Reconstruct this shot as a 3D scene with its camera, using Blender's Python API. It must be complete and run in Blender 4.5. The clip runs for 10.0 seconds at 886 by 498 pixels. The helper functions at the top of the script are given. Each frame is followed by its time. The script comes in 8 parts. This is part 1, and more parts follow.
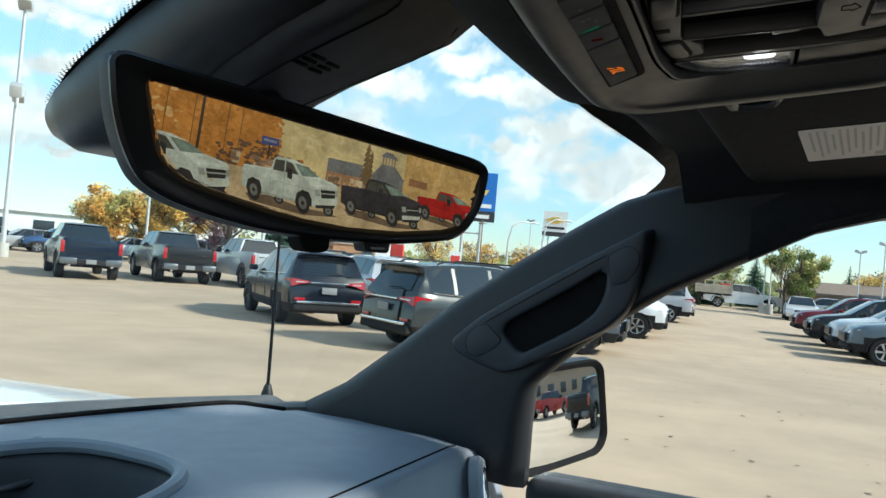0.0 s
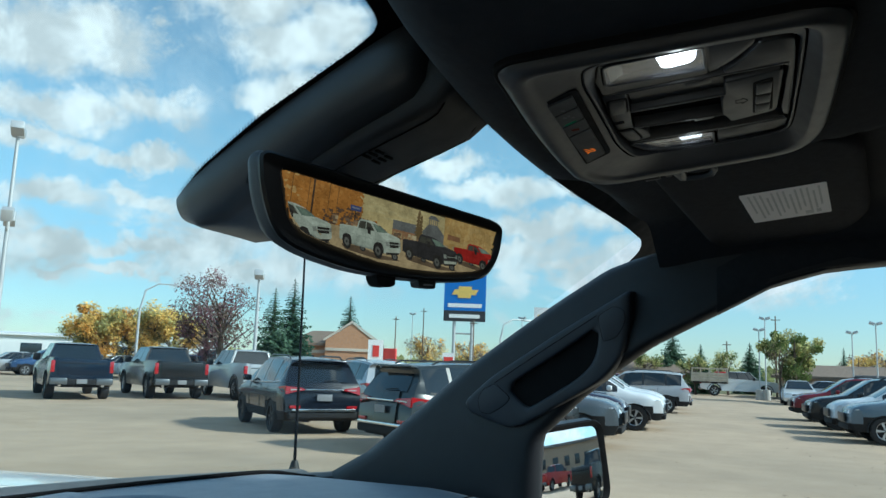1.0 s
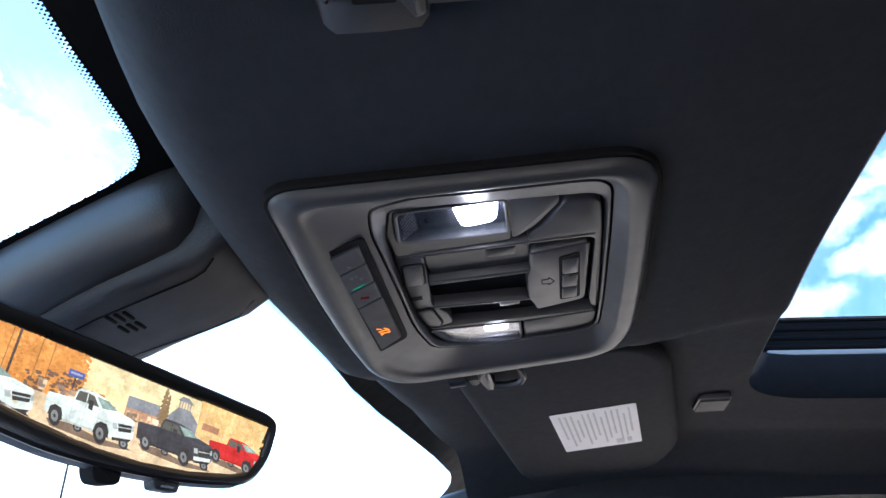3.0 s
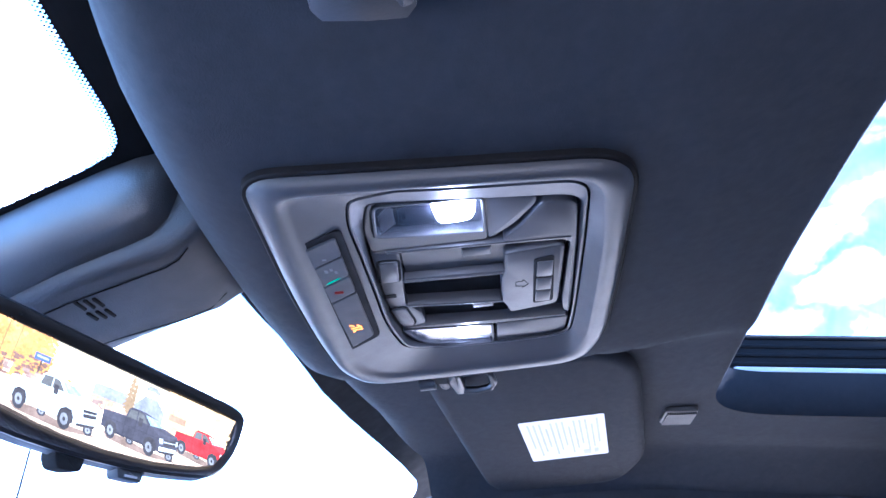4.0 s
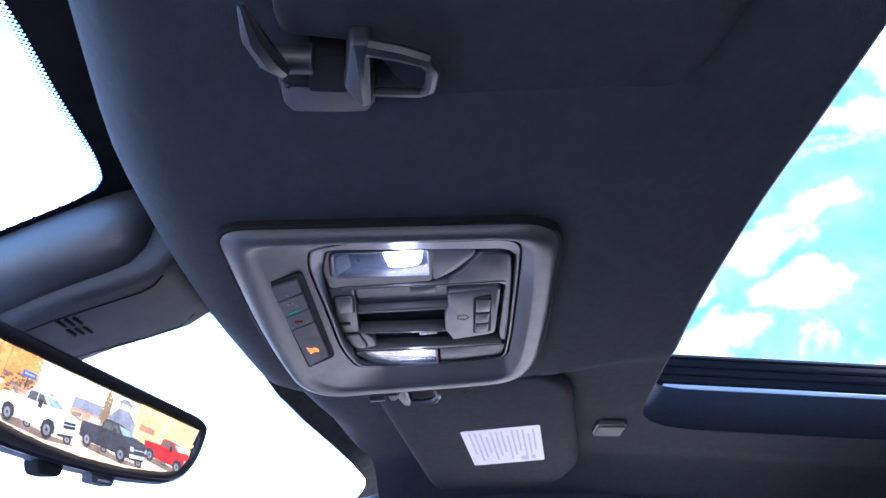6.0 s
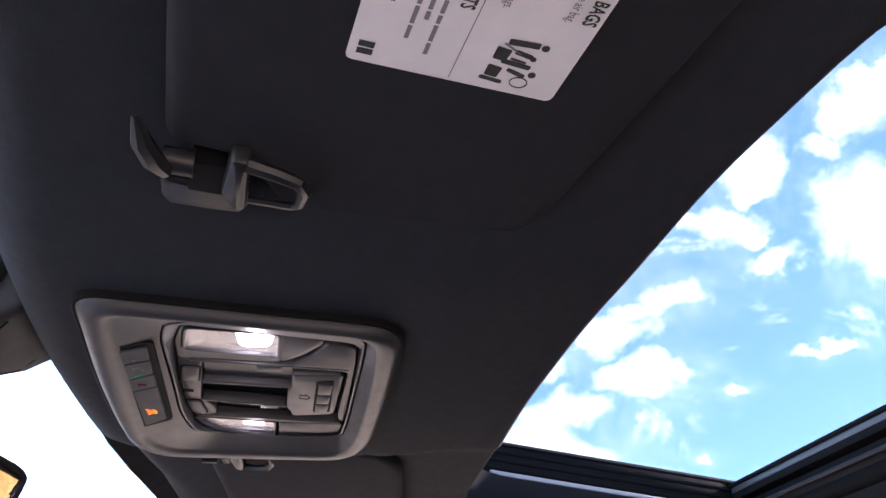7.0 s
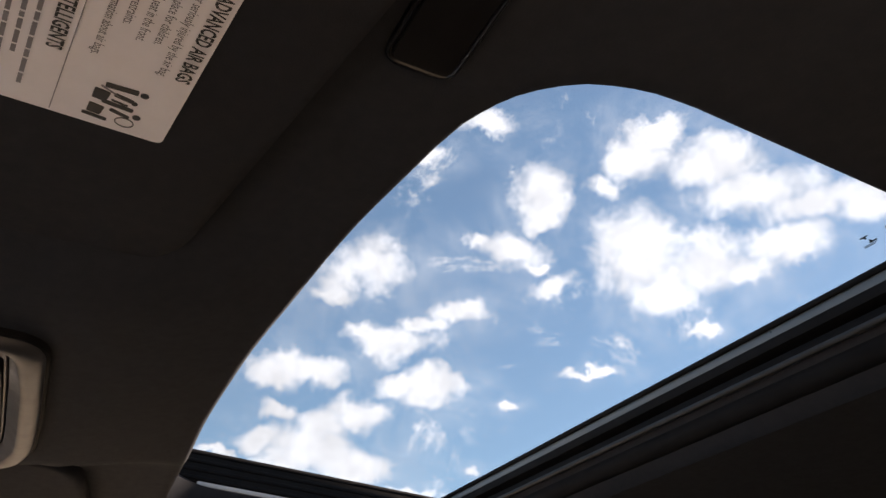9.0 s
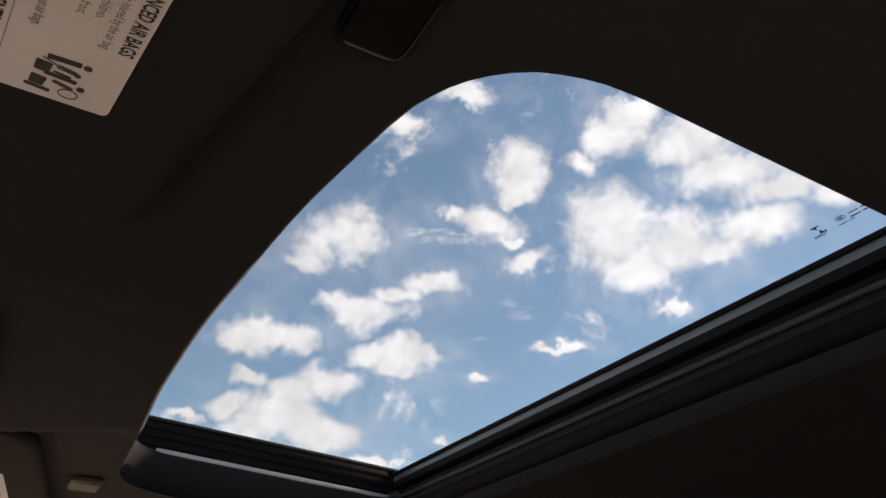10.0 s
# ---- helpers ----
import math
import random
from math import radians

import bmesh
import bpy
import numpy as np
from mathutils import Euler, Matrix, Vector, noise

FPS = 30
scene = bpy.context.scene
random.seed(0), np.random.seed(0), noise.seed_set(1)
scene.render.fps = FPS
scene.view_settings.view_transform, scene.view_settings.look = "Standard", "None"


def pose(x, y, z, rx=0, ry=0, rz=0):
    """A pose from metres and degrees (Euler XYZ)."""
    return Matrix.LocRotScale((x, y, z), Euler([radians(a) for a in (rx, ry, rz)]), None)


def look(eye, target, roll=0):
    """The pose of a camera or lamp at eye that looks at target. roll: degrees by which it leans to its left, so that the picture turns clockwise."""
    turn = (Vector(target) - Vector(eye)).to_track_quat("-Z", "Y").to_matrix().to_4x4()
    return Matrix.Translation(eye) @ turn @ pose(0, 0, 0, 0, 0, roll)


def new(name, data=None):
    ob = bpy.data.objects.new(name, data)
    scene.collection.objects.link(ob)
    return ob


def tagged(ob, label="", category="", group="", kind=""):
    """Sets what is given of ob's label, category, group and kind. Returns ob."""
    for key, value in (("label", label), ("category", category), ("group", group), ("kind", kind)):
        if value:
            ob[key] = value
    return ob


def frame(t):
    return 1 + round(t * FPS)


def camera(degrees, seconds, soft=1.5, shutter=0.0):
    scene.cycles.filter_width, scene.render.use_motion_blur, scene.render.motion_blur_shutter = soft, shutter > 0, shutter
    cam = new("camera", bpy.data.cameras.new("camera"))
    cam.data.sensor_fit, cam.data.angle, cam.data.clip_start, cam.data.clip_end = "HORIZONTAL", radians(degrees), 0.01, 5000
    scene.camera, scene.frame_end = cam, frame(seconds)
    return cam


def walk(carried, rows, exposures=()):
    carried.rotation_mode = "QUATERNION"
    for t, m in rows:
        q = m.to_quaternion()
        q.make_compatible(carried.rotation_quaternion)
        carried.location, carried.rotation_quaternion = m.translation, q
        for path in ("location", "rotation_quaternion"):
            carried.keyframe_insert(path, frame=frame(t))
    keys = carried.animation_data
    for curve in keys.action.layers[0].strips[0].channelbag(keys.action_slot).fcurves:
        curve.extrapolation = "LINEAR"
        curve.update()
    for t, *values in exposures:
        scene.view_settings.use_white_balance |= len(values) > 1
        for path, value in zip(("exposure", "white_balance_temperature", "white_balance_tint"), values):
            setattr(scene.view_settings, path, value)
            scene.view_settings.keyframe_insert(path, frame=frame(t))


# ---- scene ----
cam = camera(58.5, 10.0)
PATH = [
    (0, (-0.448, 0.025, 1.656), (1.421, 0.737, 1.688), 5.0),
    (0.5, (-0.505, 0.01, 1.638), (1.354, 0.739, 1.741), 3.1),
    (1, (-0.633, -0.011, 1.593), (1.22, 0.684, 1.883), 2.1),
    (1.5, (-0.731, -0.042, 1.592), (1.132, 0.504, 2.071), 1.5),
    (2, (-0.607, -0.03, 1.6), (1.238, 0.361, 2.267), 1.3),
    (2.5, (-0.521, -0.017, 1.585), (1.271, 0.299, 2.414), 1.5),
    (4, (-0.511, -0.013, 1.559), (1.246, 0.172, 2.495), 3.0),
    (4.5, (-0.521, -0.014, 1.559), (1.243, 0.152, 2.487), 3.4),
    (5, (-0.535, -0.016, 1.559), (1.231, 0.128, 2.486), 3.9),
    (6.5, (-0.618, -0.03, 1.561), (1.151, -0.026, 2.495), 5.0),
    (7, (-0.645, -0.031, 1.567), (1.033, -0.259, 2.63), 6.9),
    (7.5, (-0.669, -0.03, 1.589), (0.923, -0.421, 2.734), 8.2),
    (8, (-0.691, -0.061, 1.593), (0.834, -0.561, 2.786), 6.9),
    (8.5, (-0.693, -0.091, 1.581), (0.807, -0.706, 2.753), 4.7),
    (9, (-0.706, -0.111, 1.578), (0.799, -0.813, 2.692), 3.6),
    (9.5, (-0.711, -0.12, 1.58), (0.796, -0.878, 2.655), 4.3),
    (10, (-0.718, -0.121, 1.582), (0.79, -0.9, 2.639), 4.1),
]
EXPOSURES = [(0.0, 0.82, 5950, 4), (0.5, 0.74, 5750, -3), (1.0, 0.38, 5350, -3), (1.5, -0.05, 5350, -2), (2.0, 0.27, 5400, 1), (2.5, 1.70, 5500, 10), (3.2, 3.05, 5000, 18), (4.0, 4.12, 4350, 25), (4.6, 3.65, 4350, 26),
             (5.0, 3.60, 4350, 26), (6.5, 3.10, 5150, 30), (7.0, 2.78, 5900, 31), (8.0, 2.85, 6700, 22), (8.5, 2.40, 7300, 23), (9.0, 1.98, 7700, 25), (10.0, 1.72, 8100, 25)]
walk(cam, [(t, look(eye, target, roll)) for t, eye, target, roll in PATH], EXPOSURES)

# ---- world and sun ----
SUN_AZ, SUN_EL = radians(-86), radians(33)
SUN_DIR = Vector((math.cos(SUN_AZ) * math.cos(SUN_EL), math.sin(SUN_AZ) * math.cos(SUN_EL), math.sin(SUN_EL)))
world = bpy.data.worlds.new("sky")
scene.world = world
world.use_nodes = True


class Nodes:
    """Short hand for building a node tree."""

    def __init__(self, tree):
        self.t = tree
        tree.nodes.clear()

    def add(self, kind):
        return self.t.nodes.new(kind)

    def link(self, a, b):
        self.t.links.new(a, b)

    def put(self, socket, value):
        if isinstance(value, bpy.types.NodeSocket):
            self.link(value, socket)
        else:
            socket.default_value = value

    def math(self, op, a, b=0.0, c=0.0, clamp=False):
        n = self.add("ShaderNodeMath")
        n.operation, n.use_clamp = op, clamp
        for s, v in zip(n.inputs, (a, b, c)):
            self.put(s, v)
        return n.outputs[0]

    def vmath(self, op, a, b=(0, 0, 0), out=0):
        n = self.add("ShaderNodeVectorMath")
        n.operation = op
        self.put(n.inputs[0], a)
        self.put(n.inputs[1], b)
        return n.outputs[out]

    def ramp(self, value, a, b, lo=0.0, hi=1.0, smooth=True):
        n = self.add("ShaderNodeMapRange")
        n.interpolation_type = "SMOOTHSTEP" if smooth else "LINEAR"
        for s, v in zip(n.inputs, (value, a, b, lo, hi)):
            self.put(s, v)
        return n.outputs[0]

    def noise(self, vec, scale, detail=4.0, rough=0.55, warp=0.0):
        n = self.add("ShaderNodeTexNoise")
        if vec is not None:
            self.link(vec, n.inputs["Vector"])
        n.inputs["Scale"].default_value = scale
        n.inputs["Detail"].default_value = detail
        n.inputs["Roughness"].default_value = rough
        n.inputs["Distortion"].default_value = warp
        return n.outputs[0]

    def mix(self, fac, a, b, mode="MIX"):
        n = self.add("ShaderNodeMix")
        n.data_type, n.blend_type = "RGBA", mode
        self.put(n.inputs[0], fac)
        self.put(n.inputs[6], a)
        self.put(n.inputs[7], b)
        return n.outputs[2]


# clouds over the roof and ahead: (bearing, elevation, half width, half height) in degrees
CLOUDS_ABOVE = [
    (-42.0, 33.6, 3.5, 2.8), (-46.4, 32.1, 3.2, 2.1), (-43.6, 30.7, 2.5, 1.8), (-51.6, 36.5, 3.9, 1.8), (-48.8, 38.9, 3.2, 1.6), (-55.6, 34.7, 3.2, 1.2), (-53.4, 32.4, 2.8, 1.4), (-49.8, 31.3, 2.1, 1.1),
    (-42.0, 40.0, 2.7, 1.8), (-44.2, 41.7, 2.1, 1.1), (-39.4, 38.3, 1.2, 0.9), (-60.0, 33.8, 2.1, 1.4), (-34.0, 37.9, 1.7, 2.0), (-33.8, 36.2, 1.4, 0.9), (-30.9, 34.0, 2.5, 1.1), (-27.9, 34.2, 1.2, 0.7),
    (-34.6, 31.2, 1.8, 0.8), (-32.9, 33.0, 0.9, 0.5), (-28.2, 42.9, 2.1, 1.0), (-22.8, 40.4, 1.4, 0.9), (-36.8, 25.2, 1.8, 0.4), (-45.8, 27.2, 1.1, 0.5)]
CLOUDS_PASSENGER = [
    (-19.6, 32.1, 2.7, 1.8), (-16.5, 30.8, 2.1, 1.4), (-16.0, 29.7, 1.8, 0.7), (-26.9, 29.3, 2.5, 0.9), (-21.1, 26.9, 2.7, 1.3), (-19.3, 27.1, 1.4, 0.9), (-23.2, 28.4, 1.8, 0.7), (-25.1, 23.8, 2.1, 1.2),
    (-22.4, 24.0, 2.1, 0.9), (-14.9, 24.5, 3.2, 1.0), (-12.0, 23.6, 2.1, 0.9), (-19.7, 21.7, 2.1, 1.2), (-17.3, 20.8, 1.8, 1.1), (-16.4, 18.8, 3.9, 1.6), (-19.4, 18.0, 2.1, 1.4), (-12.3, 19.0, 1.8, 0.9),
    (-13.4, 21.3, 1.4, 0.7), (-14.9, 17.8, 2.8, 0.9), (-9.8, 17.6, 1.4, 0.4), (-23.4, 16.4, 1.4, 0.5), (-28.6, 18.5, 0.7, 0.4), (-30.7, 22.5, 0.9, 0.4)]
CLOUDS_AHEAD = [
    (49.5, 20.0, 5.6, 2.2), (45.4, 20.4, 3.4, 1.9), (32.3, 22.0, 5.2, 2.1), (29.0, 23.4, 2.2, 2.2), (47.7, 15.7, 5.2, 1.3), (42.1, 16.6, 3.4, 1.4), (48.8, 13.7, 3.0, 0.8), (42.1, 13.3, 4.1, 0.8),
    (47.1, 10.1, 4.5, 0.8), (41.9, 10.5, 3.4, 0.8), (46.1, 7.0, 5.2, 0.7), (39.4, 7.3, 4.5, 0.7), (43.2, 5.4, 6.0, 0.4), (34.0, 17.6, 1.9, 0.8), (34.8, 6.4, 3.8, 0.4), (36.2, 25.7, 5.3, 2.9), (43.2, 29.0, 4.5, 2.0)]
CLOUDS_BONNET = [
    (20.1, 14.5, 2.6, 1.1), (18.0, 12.5, 3.4, 0.9), (13.8, 13.0, 3.4, 0.9), (13.3, 10.2, 4.5, 0.9), (15.0, 8.5, 4.1, 0.7), (9.3, 10.8, 2.6, 0.9), (11.7, 7.4, 3.4, 0.4), (24.0, 16.5, 4.0, 1.4), (25.3, 12.1, 3.5, 1.0), (31.0, 18.3, 4.5, 2.0)]
SKY_STRENGTH, CLOUD_LIGHT = 0.13, 0.82
w = Nodes(world.node_tree)


def low_air_tone(value):
    """Less light from the air near the horizon, red least."""
    c = w.add("ShaderNodeCombineXYZ")
    for i, f in enumerate((1.12, 0.98, 0.50)):
        w.link(w.math("ADD", w.math("MULTIPLY", value, f), 1.0 - f), c.inputs[i])
    return c.outputs[0]


coord = w.add("ShaderNodeTexCoord").outputs["Generated"]
direction = w.vmath("NORMALIZE", coord)
sep = w.add("ShaderNodeSeparateXYZ")
w.link(direction, sep.inputs[0])
sky = w.add("ShaderNodeTexSky")
sky.sky_type, sky.sun_disc, sky.sun_elevation, sky.sun_rotation = "NISHITA", False, SUN_EL, radians(90) - SUN_AZ
sky.air_density, sky.dust_density, sky.ozone_density = 1.0, 0.1, 2.0
bearing = w.math("ARCTAN2", sep.outputs[1], sep.outputs[0])
height = w.math("ARCSINE", sep.outputs[2])
flat = w.add("ShaderNodeCombineXYZ")
w.link(bearing, flat.inputs[0])
w.link(height, flat.inputs[1])
# ragged edges: bend the places by noise
bend = w.add("ShaderNodeTexNoise")
w.link(direction, bend.inputs["Vector"])
bend.inputs["Scale"].default_value, bend.inputs["Detail"].default_value, bend.inputs["Roughness"].default_value = 16.0, 7.0, 0.62
bent = w.vmath("ADD", flat.outputs[0], w.vmath("MULTIPLY", w.vmath("SUBTRACT", bend.outputs["Color"], (0.5, 0.5, 0.5)), (0.085, 0.075, 0)))
cover = halo = None
for b, e, rw, rh in CLOUDS_ABOVE + CLOUDS_PASSENGER + CLOUDS_AHEAD + CLOUDS_BONNET:
    rw, rh = 1.10 * rw / math.cos(radians(e)), 1.10 * rh
    off = w.vmath("MULTIPLY", w.vmath("SUBTRACT", bent, (radians(b), radians(e), 0)), (1 / radians(rw), 1 / radians(rh), 0))
    blob = w.ramp(w.vmath("LENGTH", off, out=1), 1.75, 0.05)
    cover = blob if cover is None else w.math("MAXIMUM", cover, blob)
    thin = w.ramp(w.vmath("LENGTH", off, out=1), 3.0, 0.5)
    halo = thin if halo is None else w.math("MAXIMUM", halo, thin)
stretch = w.vmath("MULTIPLY", direction, (1, 1, 2.6))
drift = w.noise(stretch, 4.2, 8.0, 0.58, 0.3)
away = w.ramp(bearing, radians(-58), radians(-75))
left = w.ramp(bearing, radians(55), radians(80))
loose = w.math("MULTIPLY", w.ramp(drift, 0.50, 0.66), w.math("MAXIMUM", 0.25, w.math("MAXIMUM", away, left)))
band = w.math("MULTIPLY", w.ramp(drift, 0.36, 0.56), w.math("MULTIPLY", w.ramp(height, radians(3), radians(6)), w.ramp(height, radians(15), radians(8))))
cover = w.math("MAXIMUM", cover, w.math("MAXIMUM", loose, w.math("MULTIPLY", band, 0.75)))
fine = w.noise(direction, 17.0, 10.0, 0.68, 0.35)
wisp = w.noise(w.vmath("MULTIPLY", direction, (1, 1, 1.8)), 7.5, 9.0, 0.66, 0.6)
cover = w.math("MAXIMUM", cover, w.math("MULTIPLY", w.ramp(wisp, 0.45, 0.74), 0.66))
cover = w.ramp(w.math("ADD", cover, w.math("MULTIPLY", w.math("SUBTRACT", fine, 0.5), 1.45)), 0.18, 0.92)
# thin veil round the clouds
veil = w.math("MULTIPLY", w.math("MULTIPLY", halo, w.ramp(w.noise(direction, 9.0, 9.0, 0.70, 0.5), 0.40, 0.70)), 0.30)
cover = w.math("MAXIMUM", cover, veil)
sunlit = w.vmath("DOT_PRODUCT", direction, tuple(SUN_DIR), out=1)
glow = w.ramp(sunlit, -0.20, 0.90)
shade = w.noise(direction, 15.0, 8.0, 0.64, 0.3)
grey = w.math("MULTIPLY", w.ramp(shade, 0.36, 0.66, 0.68, 1.04), w.ramp(height, radians(2), radians(17), 0.80, 1.0))
bright = w.math("MULTIPLY", w.math("ADD", grey, w.math("MULTIPLY", glow, 0.48)), CLOUD_LIGHT)
tint = w.add("ShaderNodeCombineXYZ")
for i, f in enumerate((1.0, 0.978, 0.935)):
    w.link(w.math("MULTIPLY", bright, f), tint.inputs[i])
blue = w.vmath("ADD", w.vmath("MULTIPLY", sky.outputs[0], (SKY_STRENGTH, SKY_STRENGTH * 1.04, SKY_STRENGTH * 0.88)), (0.020, 0.027, 0.029))
low_air = w.ramp(height, radians(0), radians(16), 0.62, 1.0)
blue = w.vmath("MULTIPLY", blue, low_air_tone(low_air))
sky_out = w.mix(w.math("MULTIPLY", cover, 0.93), blue, tint.outputs[0])
bg = w.add("ShaderNodeBackground")
w.link(sky_out, bg.inputs[0])
bg.inputs[1].default_value = 1.0
w.link(bg.outputs[0], w.add("ShaderNodeOutputWorld").inputs[0])

sun = new("sun", bpy.data.lights.new("sun", "SUN"))
sun.data.energy, sun.data.angle, sun.data.color = 3.8, radians(5.0), (1.0, 0.92, 0.80)
sun.matrix_world = look(SUN_DIR * 50, (0, 0, 0))


# ---- materials ----
def material(name, colour, rough=0.5, metal=0.0, spread=0.15, scale=20.0, grain=0.0, grain_scale=400.0, coat=0.0, spec=0.5,
             second=None, second_scale=3.0, second_range=(0.5, 0.7), emit=None, per_object=0.0):
    """Principled material with colour variation at two scales and fine relief."""
    m = bpy.data.materials.new(name)
    m.use_nodes = True
    n = Nodes(m.node_tree)
    out, p = n.add("ShaderNodeOutputMaterial"), n.add("ShaderNodeBsdfPrincipled")
    n.link(p.outputs[0], out.inputs[0])
    pos = n.add("ShaderNodeTexCoord").outputs["Object"]
    base = (*colour, 1)
    if second:
        base = n.mix(n.ramp(n.noise(pos, second_scale, 6.0, 0.6), *second_range), base, (*second, 1))
    vary = n.ramp(n.noise(pos, scale, 5.0, 0.6), 0.25, 0.75, 1 - spread, 1 + spread, False)
    if per_object:
        rnd = n.add("ShaderNodeObjectInfo").outputs["Random"]
        vary = n.math("MULTIPLY", vary, n.ramp(rnd, 0, 1, 1 - per_object, 1 + per_object, False))
    tone = n.add("ShaderNodeCombineXYZ")
    for i in range(3):
        n.link(vary, tone.inputs[i])
    n.link(n.mix(1.0, base, tone.outputs[0], "MULTIPLY"), p.inputs["Base Color"])
    n.link(n.ramp(n.noise(pos, scale * 2.3, 4.0), 0.2, 0.8, max(0.02, rough * 0.85), min(1, rough * 1.15), False), p.inputs["Roughness"])
    p.inputs["Metallic"].default_value = metal
    p.inputs["Coat Weight"].default_value = coat
    p.inputs["Coat Roughness"].default_value = 0.05
    p.inputs["Specular IOR Level"].default_value = spec
    if grain:
        bump = n.add("ShaderNodeBump")
        bump.inputs["Strength"].default_value = grain
        bump.inputs["Distance"].default_value = 0.6 / grain_scale
        n.link(n.noise(pos, grain_scale, 3.0, 0.6), bump.inputs["Height"])
        n.link(bump.outputs[0], p.inputs["Normal"])
    if emit:
        p.inputs["Emission Color"].default_value = (*emit[0], 1)
        p.inputs["Emission Strength"].default_value = emit[1]
    return m


def glass(name, tint=(1, 1, 1), gloss=0.04):
    """Thin pane: mostly clear, with a weak mirror that grows at grazing angles."""
    m = bpy.data.materials.new(name)
    m.use_nodes = True
    n = Nodes(m.node_tree)
    out = n.add("ShaderNodeOutputMaterial")
    clear, shiny = n.add("ShaderNodeBsdfTransparent"), n.add("ShaderNodeBsdfGlossy")
    clear.inputs[0].default_value = (*tint, 1)
    shiny.inputs["Roughness"].default_value = 0.01
    fres = n.add("ShaderNodeFresnel")
    fres.inputs[0].default_value = 1.3
    mixer = n.add("ShaderNodeMixShader")
    n.link(n.math("MULTIPLY", fres.outputs[0], gloss * 10, clamp=True), mixer.inputs[0])
    n.link(clear.outputs[0], mixer.inputs[1])
    n.link(shiny.outputs[0], mixer.inputs[2])
    n.link(mixer.outputs[0], out.inputs[0])
    return m


def glow_paint(name, colour, strength):
    m = bpy.data.materials.new(name)
    m.use_nodes = True
    n = Nodes(m.node_tree)
    e = n.add("ShaderNodeEmission")
    e.inputs[0].default_value, e.inputs[1].default_value = (*colour, 1), strength
    n.link(e.outputs[0], n.add("ShaderNodeOutputMaterial").inputs[0])
    return m


def picture_tone(name, colour, strength):
    """A tone of the display's picture: glowing, mottled at two scales."""
    m = bpy.data.materials.new(name)
    m.use_nodes = True
    n = Nodes(m.node_tree)
    pos = n.add("ShaderNodeTexCoord").outputs["Object"]
    wide = n.ramp(n.noise(pos, 90.0, 3.0, 0.6), 0.25, 0.75, 0.70, 1.30, False)
    small = n.ramp(n.noise(pos, 520.0, 4.0, 0.65), 0.25, 0.75, 0.80, 1.20, False)
    e = n.add("ShaderNodeEmission")
    e.inputs[0].default_value = (*colour, 1)
    n.link(n.math("MULTIPLY", n.math("MULTIPLY", wide, small), strength), e.inputs[1])
    n.link(e.outputs[0], n.add("ShaderNodeOutputMaterial").inputs[0])
    return m


def leaf_paint(name, colour):
    """Leaves: rough, and half letting light through."""
    m = bpy.data.materials.new(name)
    m.use_nodes = True
    n = Nodes(m.node_tree)
    pos = n.add("ShaderNodeTexCoord").outputs["Object"]
    vary = n.ramp(n.noise(pos, 1.6, 5.0, 0.65), 0.3, 0.7, 0.55, 1.4, False)
    rnd = n.ramp(n.add("ShaderNodeNewGeometry").outputs["Random Per Island"], 0, 1, 0.65, 1.35, False)
    tone = n.add("ShaderNodeCombineXYZ")
    for i in range(3):
        n.link(n.math("MULTIPLY", vary, rnd), tone.inputs[i])
    col = n.mix(1.0, (*colour, 1), tone.outputs[0], "MULTIPLY")
    a, b, mixer = n.add("ShaderNodeBsdfDiffuse"), n.add("ShaderNodeBsdfTranslucent"), n.add("ShaderNodeMixShader")
    n.link(col, a.inputs[0])
    n.link(col, b.inputs[0])
    mixer.inputs[0].default_value = 0.42
    n.link(a.outputs[0], mixer.inputs[1])
    n.link(b.outputs[0], mixer.inputs[2])
    n.link(mixer.outputs[0], n.add("ShaderNodeOutputMaterial").inputs[0])
    return m


M = {}
M["headliner"] = material("headliner_cloth", (0.0240, 0.0266, 0.0325), 0.95, spread=0.12, scale=60, grain=0.5, grain_scale=900, spec=0.2)
M["visor"] = material("visor_cloth", (0.020, 0.021, 0.025), 0.95, spread=0.10, scale=50, grain=0.5, grain_scale=1000, spec=0.2)
M["trim"] = material("black_moulded_trim", (0.035, 0.037, 0.042), 0.55, spread=0.10, scale=25, grain=0.35, grain_scale=700, spec=0.4)
M["cover"] = material("camera_cover_plastic", (0.036, 0.038, 0.043), 0.36, spread=0.08, scale=25, grain=0.25, grain_scale=700, spec=0.5)
M["trim_grey"] = material("charcoal_plastic", (0.043, 0.045, 0.051), 0.32, spread=0.06, scale=30, grain=0.18, grain_scale=900, spec=0.45)
M["console_grey"] = material("console_plastic", (0.038, 0.039, 0.044), 0.42, spread=0.06, scale=30, grain=0.12, grain_scale=900, spec=0.4)
M["button_grey"] = material("button_plastic", (0.040, 0.041, 0.045), 0.55, spread=0.05, scale=30, grain=0.1, grain_scale=900, spec=0.3)
M["trim_dark"] = material("dark_satin_plastic", (0.030, 0.031, 0.034), 0.4, spread=0.06, scale=30, grain=0.15, grain_scale=900, spec=0.45)
M["gloss_black"] = material("gloss_black", (0.008, 0.008, 0.009), 0.12, spread=0.05, spec=0.5)
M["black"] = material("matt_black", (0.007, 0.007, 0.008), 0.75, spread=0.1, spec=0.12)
M["pillar"] = material("black_pillar_trim", (0.017, 0.0185, 0.023), 0.5, spread=0.10, scale=25, grain=0.35, grain_scale=700, spec=0.38)
